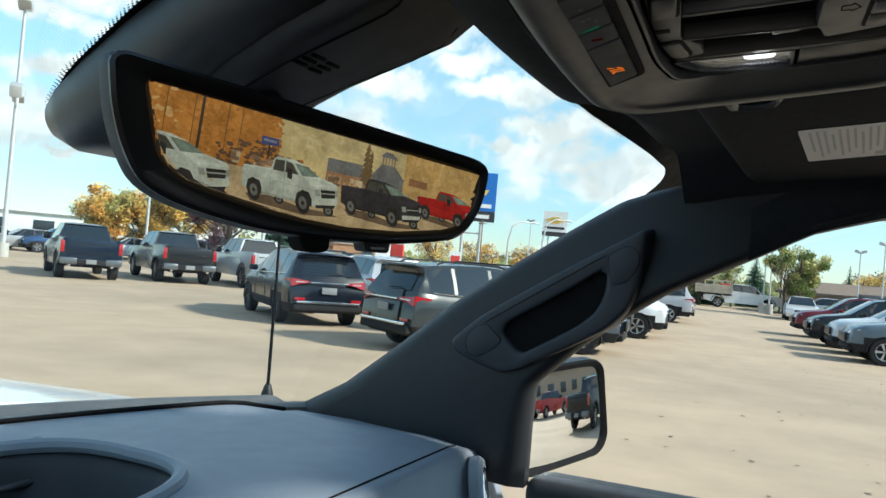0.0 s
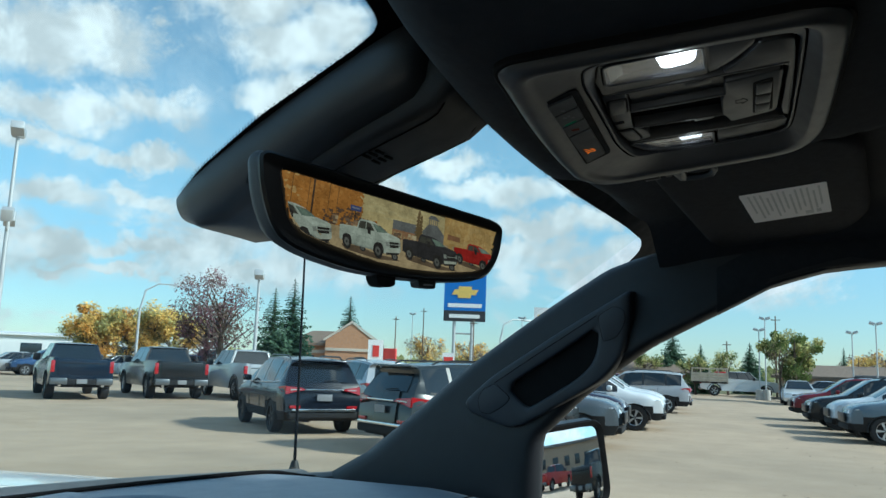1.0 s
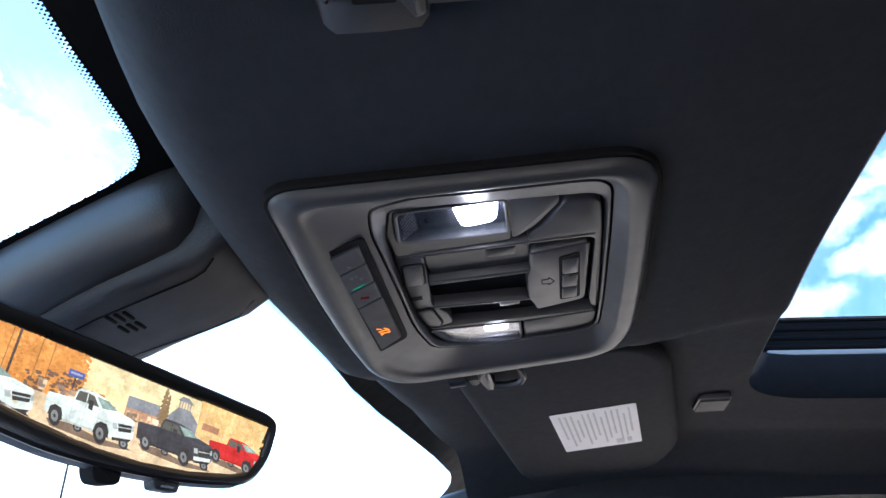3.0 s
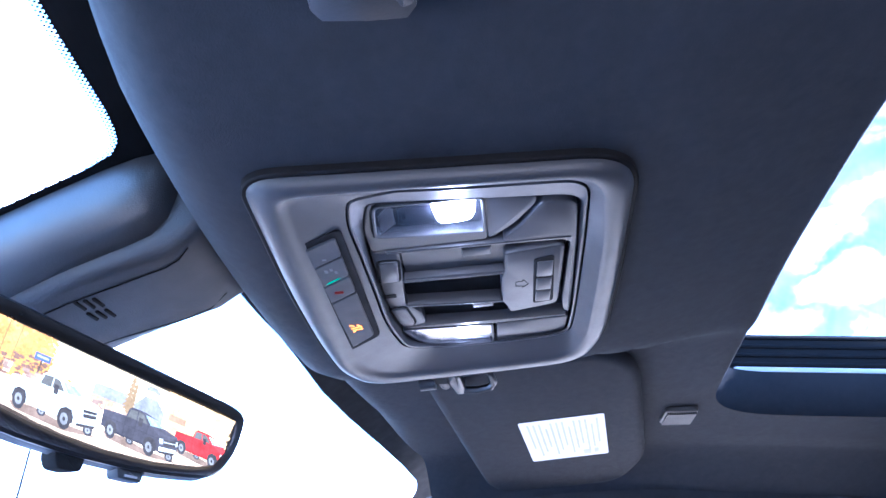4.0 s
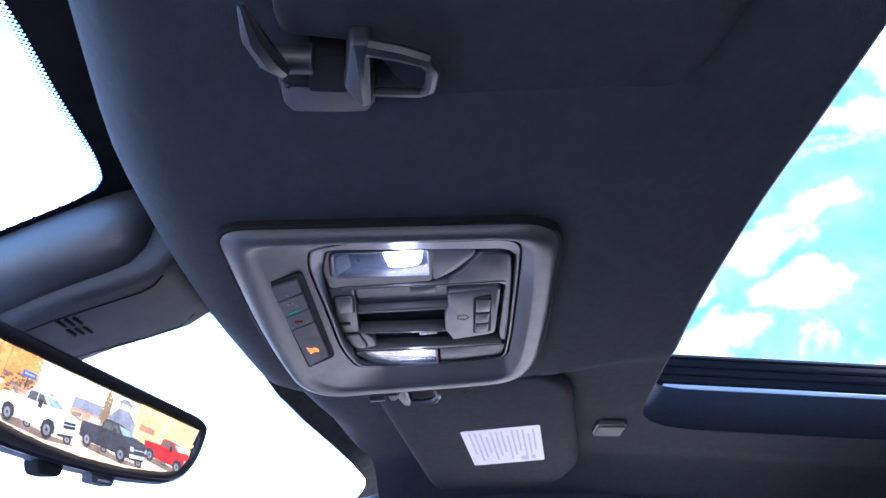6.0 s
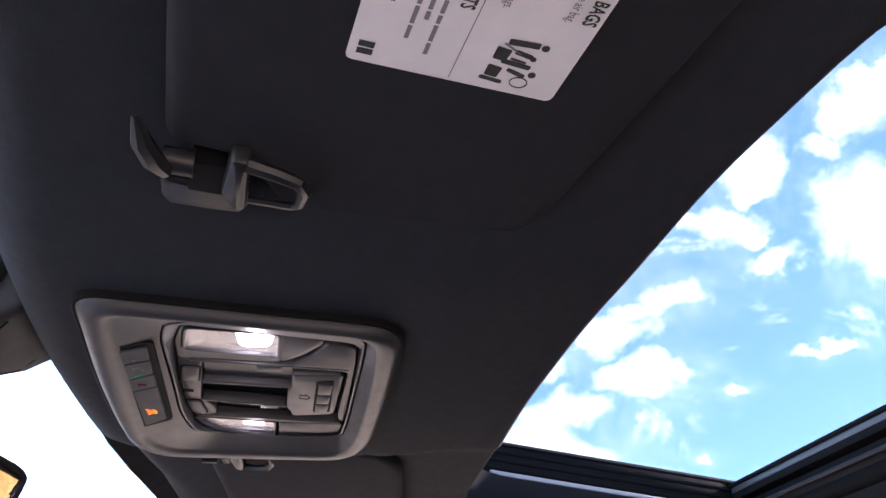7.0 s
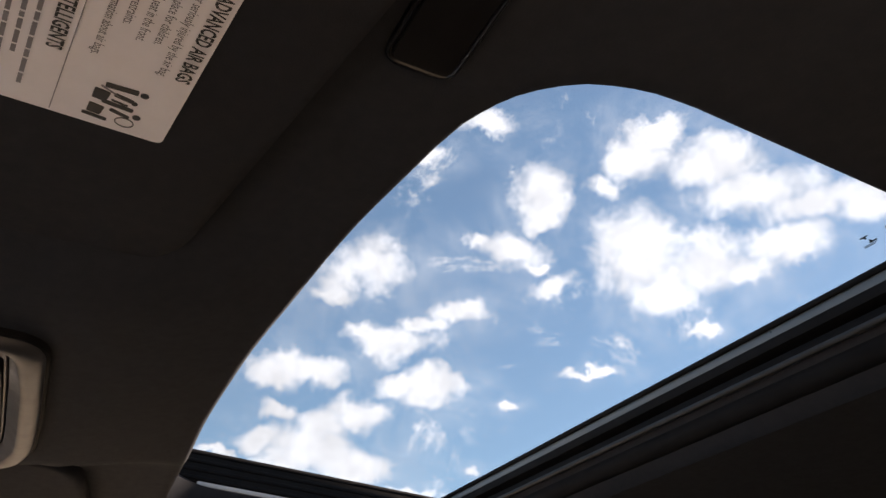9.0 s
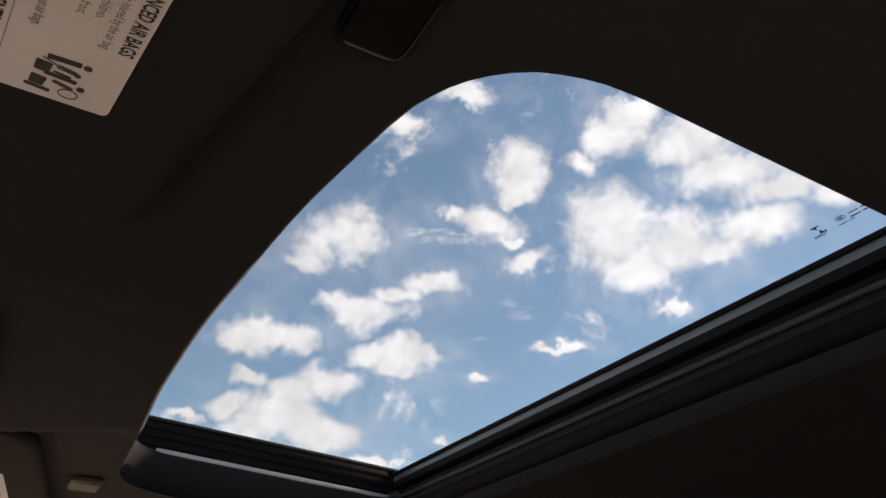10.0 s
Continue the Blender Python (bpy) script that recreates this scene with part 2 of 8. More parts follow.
M["handle"] = material("black_handle_plastic", (0.032, 0.036, 0.046), 0.5, spread=0.08, scale=25, grain=0.3, grain_scale=700, spec=0.4)
M["bezel"] = material("black_bezel", (0.009, 0.009, 0.010), 0.3, spread=0.05, spec=0.4)
M["cowl"] = material("weathered_cowl_plastic", (0.10, 0.105, 0.11), 0.55, spread=0.15, scale=30, grain=0.3, grain_scale=500)
M["rubber"] = material("black_rubber", (0.014, 0.014, 0.015), 0.5, spread=0.15, scale=40, grain=0.2, grain_scale=500)
M["clip_black"] = material("clip_plastic", (0.017, 0.018, 0.021), 0.38, spread=0.10, scale=40, grain=0.1, grain_scale=500)
M["dash"] = material("dash_vinyl", (0.235, 0.265, 0.31), 0.45, spread=0.06, scale=12, grain=0.35, grain_scale=650, spec=0.45)
M["chrome"] = material("satin_chrome", (0.62, 0.63, 0.65), 0.2, 1.0, spread=0.05)
M["rail_grey"] = material("satin_rail", (0.13, 0.135, 0.14), 0.30, 0.5, spread=0.06, scale=12)
M["dull_alu"] = material("dull_aluminium", (0.46, 0.46, 0.46), 0.55, 0.2, spread=0.08)
M["label"] = material("label_paper", (0.86, 0.82, 0.82), 0.5, spread=0.03, scale=80)
M["ink"] = material("label_ink", (0.03, 0.03, 0.03), 0.6, spread=0.1)
M["ink_grey"] = material("label_fine_ink", (0.22, 0.21, 0.22), 0.6, spread=0.1)
M["ink_small"] = material("label_small_ink", (0.10, 0.095, 0.10), 0.6, spread=0.1)
M["ink_faint"] = material("faded_label_ink", (0.58, 0.56, 0.56), 0.6, spread=0.1)
M["yellow"] = material("label_yellow", (0.80, 0.47, 0.04), 0.5, spread=0.05)
M["lens"] = glass("lamp_lens", (0.86, 0.87, 0.9), 0.06)
M["reflector"] = material("lamp_reflector", (0.5, 0.5, 0.52), 0.3, 0.9, spread=0.05)
M["reflector_dark"] = material("smoked_reflector", (0.05, 0.052, 0.06), 0.3, 0.3, spread=0.05)
M["diffuser"] = material("milky_diffuser", (0.55, 0.56, 0.60), 0.4, spread=0.04)
M["icon_dim"] = material("faint_print", (0.10, 0.10, 0.11), 0.6)
M["bulb"] = glow_paint("lit_bulb", (1.0, 0.94, 0.88), 10.0)
M["bulb_dim"] = glow_paint("lit_bulb_dim", (1.0, 0.95, 0.9), 3.0)
M["amber"] = glow_paint("amber_icon", (1.0, 0.22, 0.02), 0.32)
M["green"] = glow_paint("green_line", (0.05, 0.6, 0.25), 0.08)
M["red_dim"] = glow_paint("red_print", (0.5, 0.05, 0.03), 0.025)
M["icon"] = material("pale_print", (0.32, 0.32, 0.34), 0.6)
M["windscreen"] = glass("windscreen_glass", (0.93, 0.97, 0.95), 0.006)
M["side_glass"] = glass("side_glass", (0.95, 0.97, 0.96), 0.006)
M["roof_glass"] = glass("tinted_roof_glass", (0.48, 0.535, 0.58), 0.004)
# for rear panes out of view; tint added to dim the headliner
M["dimming_glass"] = glass("dark_dimming_glass", (0.08, 0.085, 0.085), 0.01)
M["mirror"] = material("mirror_silver", (0.86, 0.87, 0.87), 0.02, 1.0, spread=0.02)
M["hood"] = material("white_paint", (0.78, 0.79, 0.80), 0.25, coat=0.6, spread=0.03)


# ---- mesh helpers ----
def part(name, bm, mat, parent=None, label="", smooth=True, angle=40, world_made=True):
    """Link a bmesh as one mesh object, under a thing or part if given."""
    bmesh.ops.recalc_face_normals(bm, faces=bm.faces)
    me = bpy.data.meshes.new(name)
    bm.to_mesh(me)
    bm.free()
    me.materials.append(M[mat] if isinstance(mat, str) else mat)
    ob = new(name, me)
    if parent is not None:
        ob.parent = parent
        if world_made and parent.type == "EMPTY":
            ob.matrix_parent_inverse = parent.matrix_basis.inverted()
    if label:
        ob["label"] = label
    if smooth:
        me.shade_smooth()
        me.set_sharp_from_angle(angle=radians(angle))
    return ob


def thing(name, place, label, category, group="", kind=""):
    """An empty at a thing's base that holds its parts."""
    ob = new(name)
    ob.empty_display_size = 0.05
    ob.matrix_world = place if isinstance(place, Matrix) else Matrix.Translation(place)
    return tagged(ob, label, category, group, kind)


def box(size, at=(0, 0, 0), bevel=0.0, seg=2, turn=None, bm=None):
    own = bmesh.new()
    bmesh.ops.create_cube(own, size=1.0)
    for v in own.verts:
        v.co = Vector((v.co.x * size[0], v.co.y * size[1], v.co.z * size[2]))
    if bevel:
        bmesh.ops.bevel(own, geom=own.edges[:], offset=bevel, segments=seg, affect="EDGES", profile=0.6)
    if turn is not None:
        bmesh.ops.transform(own, matrix=turn, verts=own.verts)
    bmesh.ops.translate(own, vec=at, verts=own.verts)
    if bm is None:
        return own
    return join(bm, own)


def join(bm, other):
    me = bpy.data.meshes.new("tmp")
    other.to_mesh(me)
    other.free()
    bm.from_mesh(me)
    bpy.data.meshes.remove(me)
    return bm


def frame_of(origin, u, v):
    """A matrix with axes u, v and their normal."""
    u = Vector(u).normalized()
    n = u.cross(Vector(v)).normalized()
    v = n.cross(u)
    return Matrix(((u.x, v.x, n.x, origin[0]), (u.y, v.y, n.y, origin[1]), (u.z, v.z, n.z, origin[2]), (0, 0, 0, 1)))


def rounded(points, radius, seg=5):
    """A closed outline with its corners rounded. radius: one, or one a corner."""
    out, n = [], len(points)
    for i, p in enumerate(points):
        r = radius[i] if isinstance(radius, (list, tuple)) else radius
        p, a, b = Vector(p), Vector(points[i - 1]), Vector(points[(i + 1) % n])
        da, db = a - p, b - p
        r = min(r, da.length * 0.45, db.length * 0.45)
        if r <= 0:
            out.append(p)
            continue
        s, e = p + da.normalized() * r, p + db.normalized() * r
        for k in range(seg + 1):
            f = k / seg
            out.append(s * (1 - f) ** 2 + p * 2 * f * (1 - f) + e * f * f)
    return out


def resample(points, count):
    pts = [Vector(p) for p in points]
    pts.append(pts[0])
    lens = [0.0]
    for a, b in zip(pts, pts[1:]):
        lens.append(lens[-1] + (b - a).length)
    out, j = [], 0
    for k in range(count):
        d = lens[-1] * k / count
        while lens[j + 1] < d:
            j += 1
        f = (d - lens[j]) / max(1e-9, lens[j + 1] - lens[j])
        out.append(pts[j].lerp(pts[j + 1], f))
    return out


def shrink(points, d):
    """Outline moved inwards by d (outwards if minus)."""
    n, out = len(points), []
    area = sum(points[i - 1][0] * points[i][1] - points[i][0] * points[i - 1][1] for i in range(n))
    s = 1 if area > 0 else -1
    for i in range(n):
        a, p, b = Vector(points[i - 1][:2]), Vector(points[i][:2]), Vector(points[(i + 1) % n][:2])
        t = (b - a).normalized() if (b - a).length else Vector((1, 0))
        out.append(Vector((p.x - t.y * d * s, p.y + t.x * d * s)))
    return out


def rings(levels, m=None, cap_first=True, cap_last=True, bm=None):
    """Loft closed outlines of equal length: levels of (outline, height)."""
    bm = bm or bmesh.new()
    m = m or Matrix()
    rows = [[bm.verts.new(m @ Vector((p[0], p[1], z))) for p in pts] for pts, z in levels]
    for a, b in zip(rows, rows[1:]):
        for i in range(len(a)):
            j = (i + 1) % len(a)
            bm.faces.new((a[i], a[j], b[j], b[i]))
    if cap_first:
        bm.faces.new(rows[0])
    if cap_last:
        bm.faces.new(rows[-1])
    return bm


def plate(outline, z0, z1, m=None, bevel=0.0, bm=None):
    """A slab with a rounded upper rim (at z1)."""
    pts = [Vector(p[:2]) for p in outline]
    if bevel:
        s = 1 if z1 > z0 else -1
        levels = [(pts, z0), (pts, z1 - s * bevel), (shrink(pts, bevel * 0.3), z1 - s * bevel * 0.3), (shrink(pts, bevel), z1)]
    else:
        levels = [(pts, z0), (pts, z1)]
    return rings(levels, m, bm=bm)


def ring_plate(outer, inner, z0, z1, m=None, bevel=0.002, count=96, inner_z=None):
    """A flat frame with an opening: outer and inner outlines, matched by angle."""
    a = resample(outer, count)
    cx = sum(p[0] for p in inner) / len(inner)
    cy = sum(p[1] for p in inner) / len(inner)
    dense = resample(inner, count * 6)
    b = []
    for p in a:
        want = math.atan2(p[1] - cy, p[0] - cx)
        b.append(min(dense, key=lambda q: abs((math.atan2(q[1] - cy, q[0] - cx) - want + math.pi) % (2 * math.pi) - math.pi)))
    s = 1 if z1 > z0 else -1
    zi = z1 if inner_z is None else inner_z
    return rings([(a, z0), (a, z1 - s * bevel), (shrink(a, bevel), z1), (shrink(b, -bevel), zi), (b, zi - s * bevel), (b, z0)], m, False, False)


def tube(points, radius, seg=10, bm=None, closed=False):
    """A pipe along points; radius: one, or one a point."""
    bm = bm or bmesh.new()
    pts = [Vector(p) for p in points]
    rows, up = [], None
    for i, p in enumerate(pts):
        a, b = pts[max(0, i - 1)], pts[min(len(pts) - 1, i + 1)]
        d = (b - a).normalized()
        if up is None:
            up = d.orthogonal().normalized()
        up = (up - d * up.dot(d)).normalized()
        side = d.cross(up)
        r = radius[i] if isinstance(radius, (list, tuple)) else radius
        rows.append([bm.verts.new(p + (up * math.cos(2 * math.pi * k / seg) + side * math.sin(2 * math.pi * k / seg)) * r) for k in range(seg)])
    for a, b in zip(rows, rows[1:]):
        for k in range(seg):
            bm.faces.new((a[k], a[(k + 1) % seg], b[(k + 1) % seg], b[k]))
    bm.faces.new(rows[0])
    bm.faces.new(rows[-1])
    return bm


def sheet(fn, nu, nv, thick=None, bm=None):
    """A surface from fn(u, v), u and v from 0 to 1; thick: a vector by which its back lies off."""
    bm = bm or bmesh.new()
    front = [[bm.verts.new(fn(i / nu, j / nv)) for j in range(nv + 1)] for i in range(nu + 1)]

    def skin(g):
        for i in range(nu):
            for j in range(nv):
                bm.faces.new((g[i][j], g[i + 1][j], g[i + 1][j + 1], g[i][j + 1]))
    skin(front)
    if thick is not None:
        back = [[bm.verts.new(v.co + Vector(thick)) for v in row] for row in front]
        skin(back)
        edge = [(i, 0) for i in range(nu + 1)] + [(nu, j) for j in range(1, nv + 1)] + [(i, nv) for i in range(nu - 1, -1, -1)] + [(0, j) for j in range(nv - 1, 0, -1)]
        for (a, b), (c, d) in zip(edge, edge[1:] + edge[:1]):
            bm.faces.new((front[a][b], front[c][d], back[c][d], back[a][b]))
    return bm


def step(a, b, x):
    f = min(1.0, max(0.0, (x - a) / (b - a)))
    return f * f * (3 - 2 * f)


def along(pairs, x):
    """Value at x on a polyline of (x, value), x rising."""
    for (a, va), (b, vb) in zip(pairs, pairs[1:]):
        if x <= b:
            f = min(1, max(0, (x - a) / (b - a)))
            return va + (vb - va) * f
    return pairs[-1][1]


def writing(text, size, m, mat, parent, name="writing", squeeze=0.75, bold=0.0):
    """Flat lettering as a mesh, from the built-in font."""
    cu = bpy.data.curves.new("letters", "FONT")
    cu.body, cu.size, cu.offset, cu.resolution_u = text, size, bold, 2
    tmp = bpy.data.objects.new("letters", cu)
    me = bpy.data.meshes.new_from_object(tmp)
    bpy.data.objects.remove(tmp)
    me.transform(m @ Matrix.Diagonal((squeeze, 1, 1, 1)))
    me.materials.append(M[mat])
    ob = new(name, me)
    ob.parent = parent
    tagged(ob, kind="stuff")
    return ob


# ---- the cab: headliner, windscreen, pillars ----
SR_X, SR_F, SR_R = 0.500, -0.226, -0.690          # sunroof opening
SUNROOF_HOLE = rounded([(-SR_X, -0.252), (-0.30, -0.2285), (-0.14, -0.2190), (0.05, -0.2230), (0.20, -0.235), (SR_X, -0.252), (SR_X, SR_R), (-SR_X - 0.004, SR_R)], [0.088, 0.06, 0.06, 0.06, 0.06, 0.10, 0.06, 0.06], 8)
BACK_Y = -1.65


def liner_z(x, y):
    """Height of the headliner's lower face."""
    z = along([(-1.7, 1.840), (-0.75, 1.858), (-0.23, 1.857), (-0.10, 1.850), (0.05, 1.836), (0.12, 1.822), (0.155, 1.812), (0.20, 1.806)], y)
    # the pod that carries the console hangs lower, with a firm step towards the passenger's visor
    pad = along([(-0.27, 1.857), (-0.20, 1.845), (-0.13, 1.825), (-0.09, 1.8174), (0.13, 1.7892), (0.20, 1.784)], y)
    k = step(0.232, 0.176, x) * step(-0.34, -0.185, x)
    z = z + (pad - z) * k if y > -0.27 else z
    z -= 0.060 * step(0.63, 0.80, abs(x))
    # the front edge rolls up towards the windscreen
    d = max(0.0, 1 - (header_y(x) - y) / 0.052)
    z += 0.030 * d ** 2.4 * (1 - 0.85 * step(0.40, 0.62, abs(x)))
    # cut-out behind the overhead console
    z += 0.045 * step(0.136, 0.128, abs(x)) * step(0.096, 0.088, y) * step(-0.070, -0.062, y)
    return z


def header_y(x):
    if abs(x) > 0.62:
        return 0.121 - (abs(x) - 0.62) * 0.05
    return 0.201 - 0.080 * (abs(x) / 0.62) ** 1.85


def build_headliner():
    inner = resample(SUNROOF_HOLE, 240)
    cx, cy = 0.0, (SR_F + SR_R) / 2
    side = 0.785
    bm = bmesh.new()
    rows = []
    edge = []
    for p in inner:
        # the outer rim straight out from the middle
        d = Vector((p[0] - cx, (p[1] - cy)))
        f = 1e9
        if abs(d.x) > 1e-6:
            f = min(f, (side - cx * (1 if d.x > 0 else -1)) / abs(d.x))
        f = min(f, (0.19 - cy) / d.y if d.y > 1e-6 else 1e9, (BACK_Y - cy) / d.y if d.y < -1e-6 else 1e9)
        q = Vector((cx + d.x * f, cy + d.y * f))
        if d.y > 0 and abs(q.y - 0.19) < 0.01:
            q.y = header_y(q.x)
        if q.y > 0:
            q.y = min(q.y, header_y(q.x))
        edge.append(q)
    n = 64
    lip = [(0.014, 0.062), (0.008, 0.034), (0.002, 0.012), (0.000, 0.004), (0.004, 0.0006)]

    def wide_of(up):
        return along([(0.0, 0.085), (0.0006, 0.080), (0.004, 0.066), (0.012, 0.046), (0.034, 0.017), (0.062, 0.003)], up)
    for out, up in lip:
        # the passenger side rolls over in a wide curve
        row = []
        for p0, q0 in zip(inner, shrink(inner, -out)):
            p0 = Vector((p0[0], p0[1]))
            q = p0 + (q0 - p0) * (1 + (wide_of(up) / max(out, 1e-4) - 1) * max(step(0.36, 0.495, p0.x), step(SR_R + 0.06, SR_R + 0.004, p0.y)))
            row.append(bm.verts.new((q.x, q.y, liner_z(q.x, q.y) + up)))
        rows.append(row)
    start = [Vector(p[:2]) + (q - Vector(p[:2])) * (1 + 5.4 * max(step(0.36, 0.495, p[0]), step(SR_R + 0.06, SR_R + 0.004, p[1]))) for p, q in zip(inner, shrink(inner, -0.014))]
    for k in range(n + 1):
        f = k / n
        row = []
        for a, b in zip(start, edge):
            q = a.lerp(b, f)
            row.append(bm.verts.new((q.x, q.y, liner_z(q.x, q.y))))
        rows.append(row)
    for up, out in ((0.005, 0.0005), (0.014, 0.0), (0.034, -0.006)):
        rows.append([bm.verts.new((q.x + (0.004 if q.x > 0 else -0.004), q.y + (out if q.y > 0.05 else 0), liner_z(q.x, q.y) + up)) for q in edge])
    for a, b in zip(rows, rows[1:]):
        for i in range(len(a)):
            j = (i + 1) % len(a)
            bm.faces.new((a[i], a[j], b[j], b[i]))
    ob = part("ceiling", bm, "headliner", angle=60)
    tagged(ob, "black cloth headliner of the cab with a sunroof opening", "headliner", kind="structure")


build_headliner()


def glass_z(x, y):
    """Height of the windscreen."""
    zc = 1.862 - 0.545 * (y - 0.251)
    return zc - (abs(x) / 0.83) ** 2 * (0.085 + 0.14 * (y - 0.155))


def screen_point(u, v, lift=0.0):
    """A place on the windscreen, u across and v from the header to its foot."""
    x = (u * 2 - 1) * (0.80 + 0.12 * v)
    y0, y1 = 0.13 - 0.03 * (x / 0.8) ** 2, 1.14 - 0.30 * (x / 0.86) ** 2
    y = y0 + (y1 - y0) * v
    return Vector((x, y, glass_z(x, y) + lift))


windscreen = part("window_1", sheet(lambda u, v: screen_point(u, v), 24, 16), "windscreen")
windscreen.visible_shadow = False
tagged(windscreen, "curved clear windscreen of the pickup truck", "windscreen", kind="structure")


def frit_edge(x):
    """How far down the black border of the windscreen reaches."""
    a = abs(x)
    base = along([(0.0, 0.2455), (0.13, 0.2455), (0.20, 0.2405), (0.25, 0.2350), (0.41, 0.2235), (0.51, 0.2085), (0.61, 0.1895), (0.735, 0.1650), (0.817, 0.1515)], a)
    nose = along([(0.0, 0.489), (0.03, 0.482), (0.05, 0.466), (0.066, 0.436), (0.083, 0.365), (0.0865, 0.290), (0.0875, 0.270), (0.091, 0.2585), (0.100, 0.2510), (0.112, 0.2480), (0.127, 0.2460), (0.16, 0.0)], a)
    return max(base, nose)


def frit_side(y):
    """Half width of the clear glass beside the pillars."""
    return along([(0.1515, 0.832), (0.154, 0.850), (0.160, 0.864), (0.170, 0.874), (0.19, 0.884), (0.22, 0.889), (0.27, 0.888), (0.40, 0.886), (0.60, 0.905), (1.0, 0.93)], y)


def build_frit():
    xs = [-0.832 + 1.664 * i / 420 for i in range(421)]
    bm = bmesh.new()
    rows = []
    for x in xs:
        y1 = frit_edge(x)
        rows.append([bm.verts.new((x, 0.090 + (y1 - 0.090) * k / 14, glass_z(x, 0.090 + (y1 - 0.090) * k / 14) - 0.0025)) for k in range(15)])
    for a, b in zip(rows, rows[1:]):
        for k in range(14):
            bm.faces.new((a[k], a[k + 1], b[k + 1], b[k]))
    part("black_border", bm, "black", windscreen, "black ceramic border round the windscreen", world_made=False)
    # the border goes on round the corner and down beside the pillar
    for sign in (1, -1):
        ys = [0.090 + 0.0615 * k / 6 for k in range(6)] + [0.1515 + (0.05 * (k / 24) ** 1.5) for k in range(25)] + [0.23, 0.27, 0.32, 0.40]
        bm = bmesh.new()
        rows = [[bm.verts.new((sign * x, y, glass_z(x, y) - 0.0025)) for x in [frit_side(max(y, 0.1515)) + (1.02 - frit_side(max(y, 0.1515))) * j / 8 for j in range(9)]] for y in ys]
        for a, b in zip(rows, rows[1:]):
            for k in range(8):
                bm.faces.new((a[k], a[k + 1], b[k + 1], b[k]))
        part("black_border", bm, "black", windscreen, "black ceramic border beside the pillar", world_made=False)
    # fading rows of dots along the border
    bm = bmesh.new()
    last = None
    run = 0.0
    odd = 0
    for i in range(6000):
        x = -0.62 + 1.24 * i / 6000
        p = Vector((x, frit_edge(x)))
        if last is not None:
            run += (p - last).length
        last = p
        if run < 0.0017:
            continue
        run = 0.0
        odd = 1 - odd
        q = Vector((x + 0.0005, frit_edge(x + 0.0005)))
        t = (q - p).normalized()
        nrm = Vector((t.y, -t.x))
        if nrm.y < 0 and abs(t.x) > 0.5:
            nrm = -nrm
        if abs(t.x) <= 0.5 and nrm.x * x < 0:
            nrm = -nrm
        for k, r in enumerate((0.0010, 0.0008, 0.0006)):
            if k % 2 != odd:
                continue
            c = p + nrm * (0.0003 + 0.0016 * k)
            vs = [bm.verts.new((c.x + r * math.cos(j * math.pi / 3), c.y + r * math.sin(j * math.pi / 3),
                                glass_z(c.x, c.y) - 0.0025 - 0.545 * r * math.sin(j * math.pi / 3))) for j in range(6)]
            bm.faces.new(vs)
    dots = part("dot_fringe", bm, "black", windscreen, smooth=False, world_made=False)
    tagged(dots, kind="stuff")


build_frit()

# inner line of the windscreen (front) and of the door window (rear) along the pillar
PILLAR_FRONT = [(0.915, 0.87, 1.325), (0.886, 0.718, 1.409), (0.864, 0.60, 1.500), (0.843, 0.492, 1.588), (0.824, 0.391, 1.659), (0.806, 0.297, 1.721), (0.790, 0.209, 1.775),
                (0.780, 0.160, 1.792), (0.770, 0.122, 1.802), (0.757, 0.070, 1.814)]
PILLAR_REAR = [(0.800, 0.332, 1.300), (0.790, 0.330, 1.400), (0.784, 0.326, 1.470), (0.775, 0.255, 1.540), (0.760, 0.190, 1.592), (0.747, 0.126, 1.638), (0.745, 0.016, 1.696),
               (0.745, -0.068, 1.742), (0.745, -0.150, 1.766), (0.745, -0.25, 1.776)]


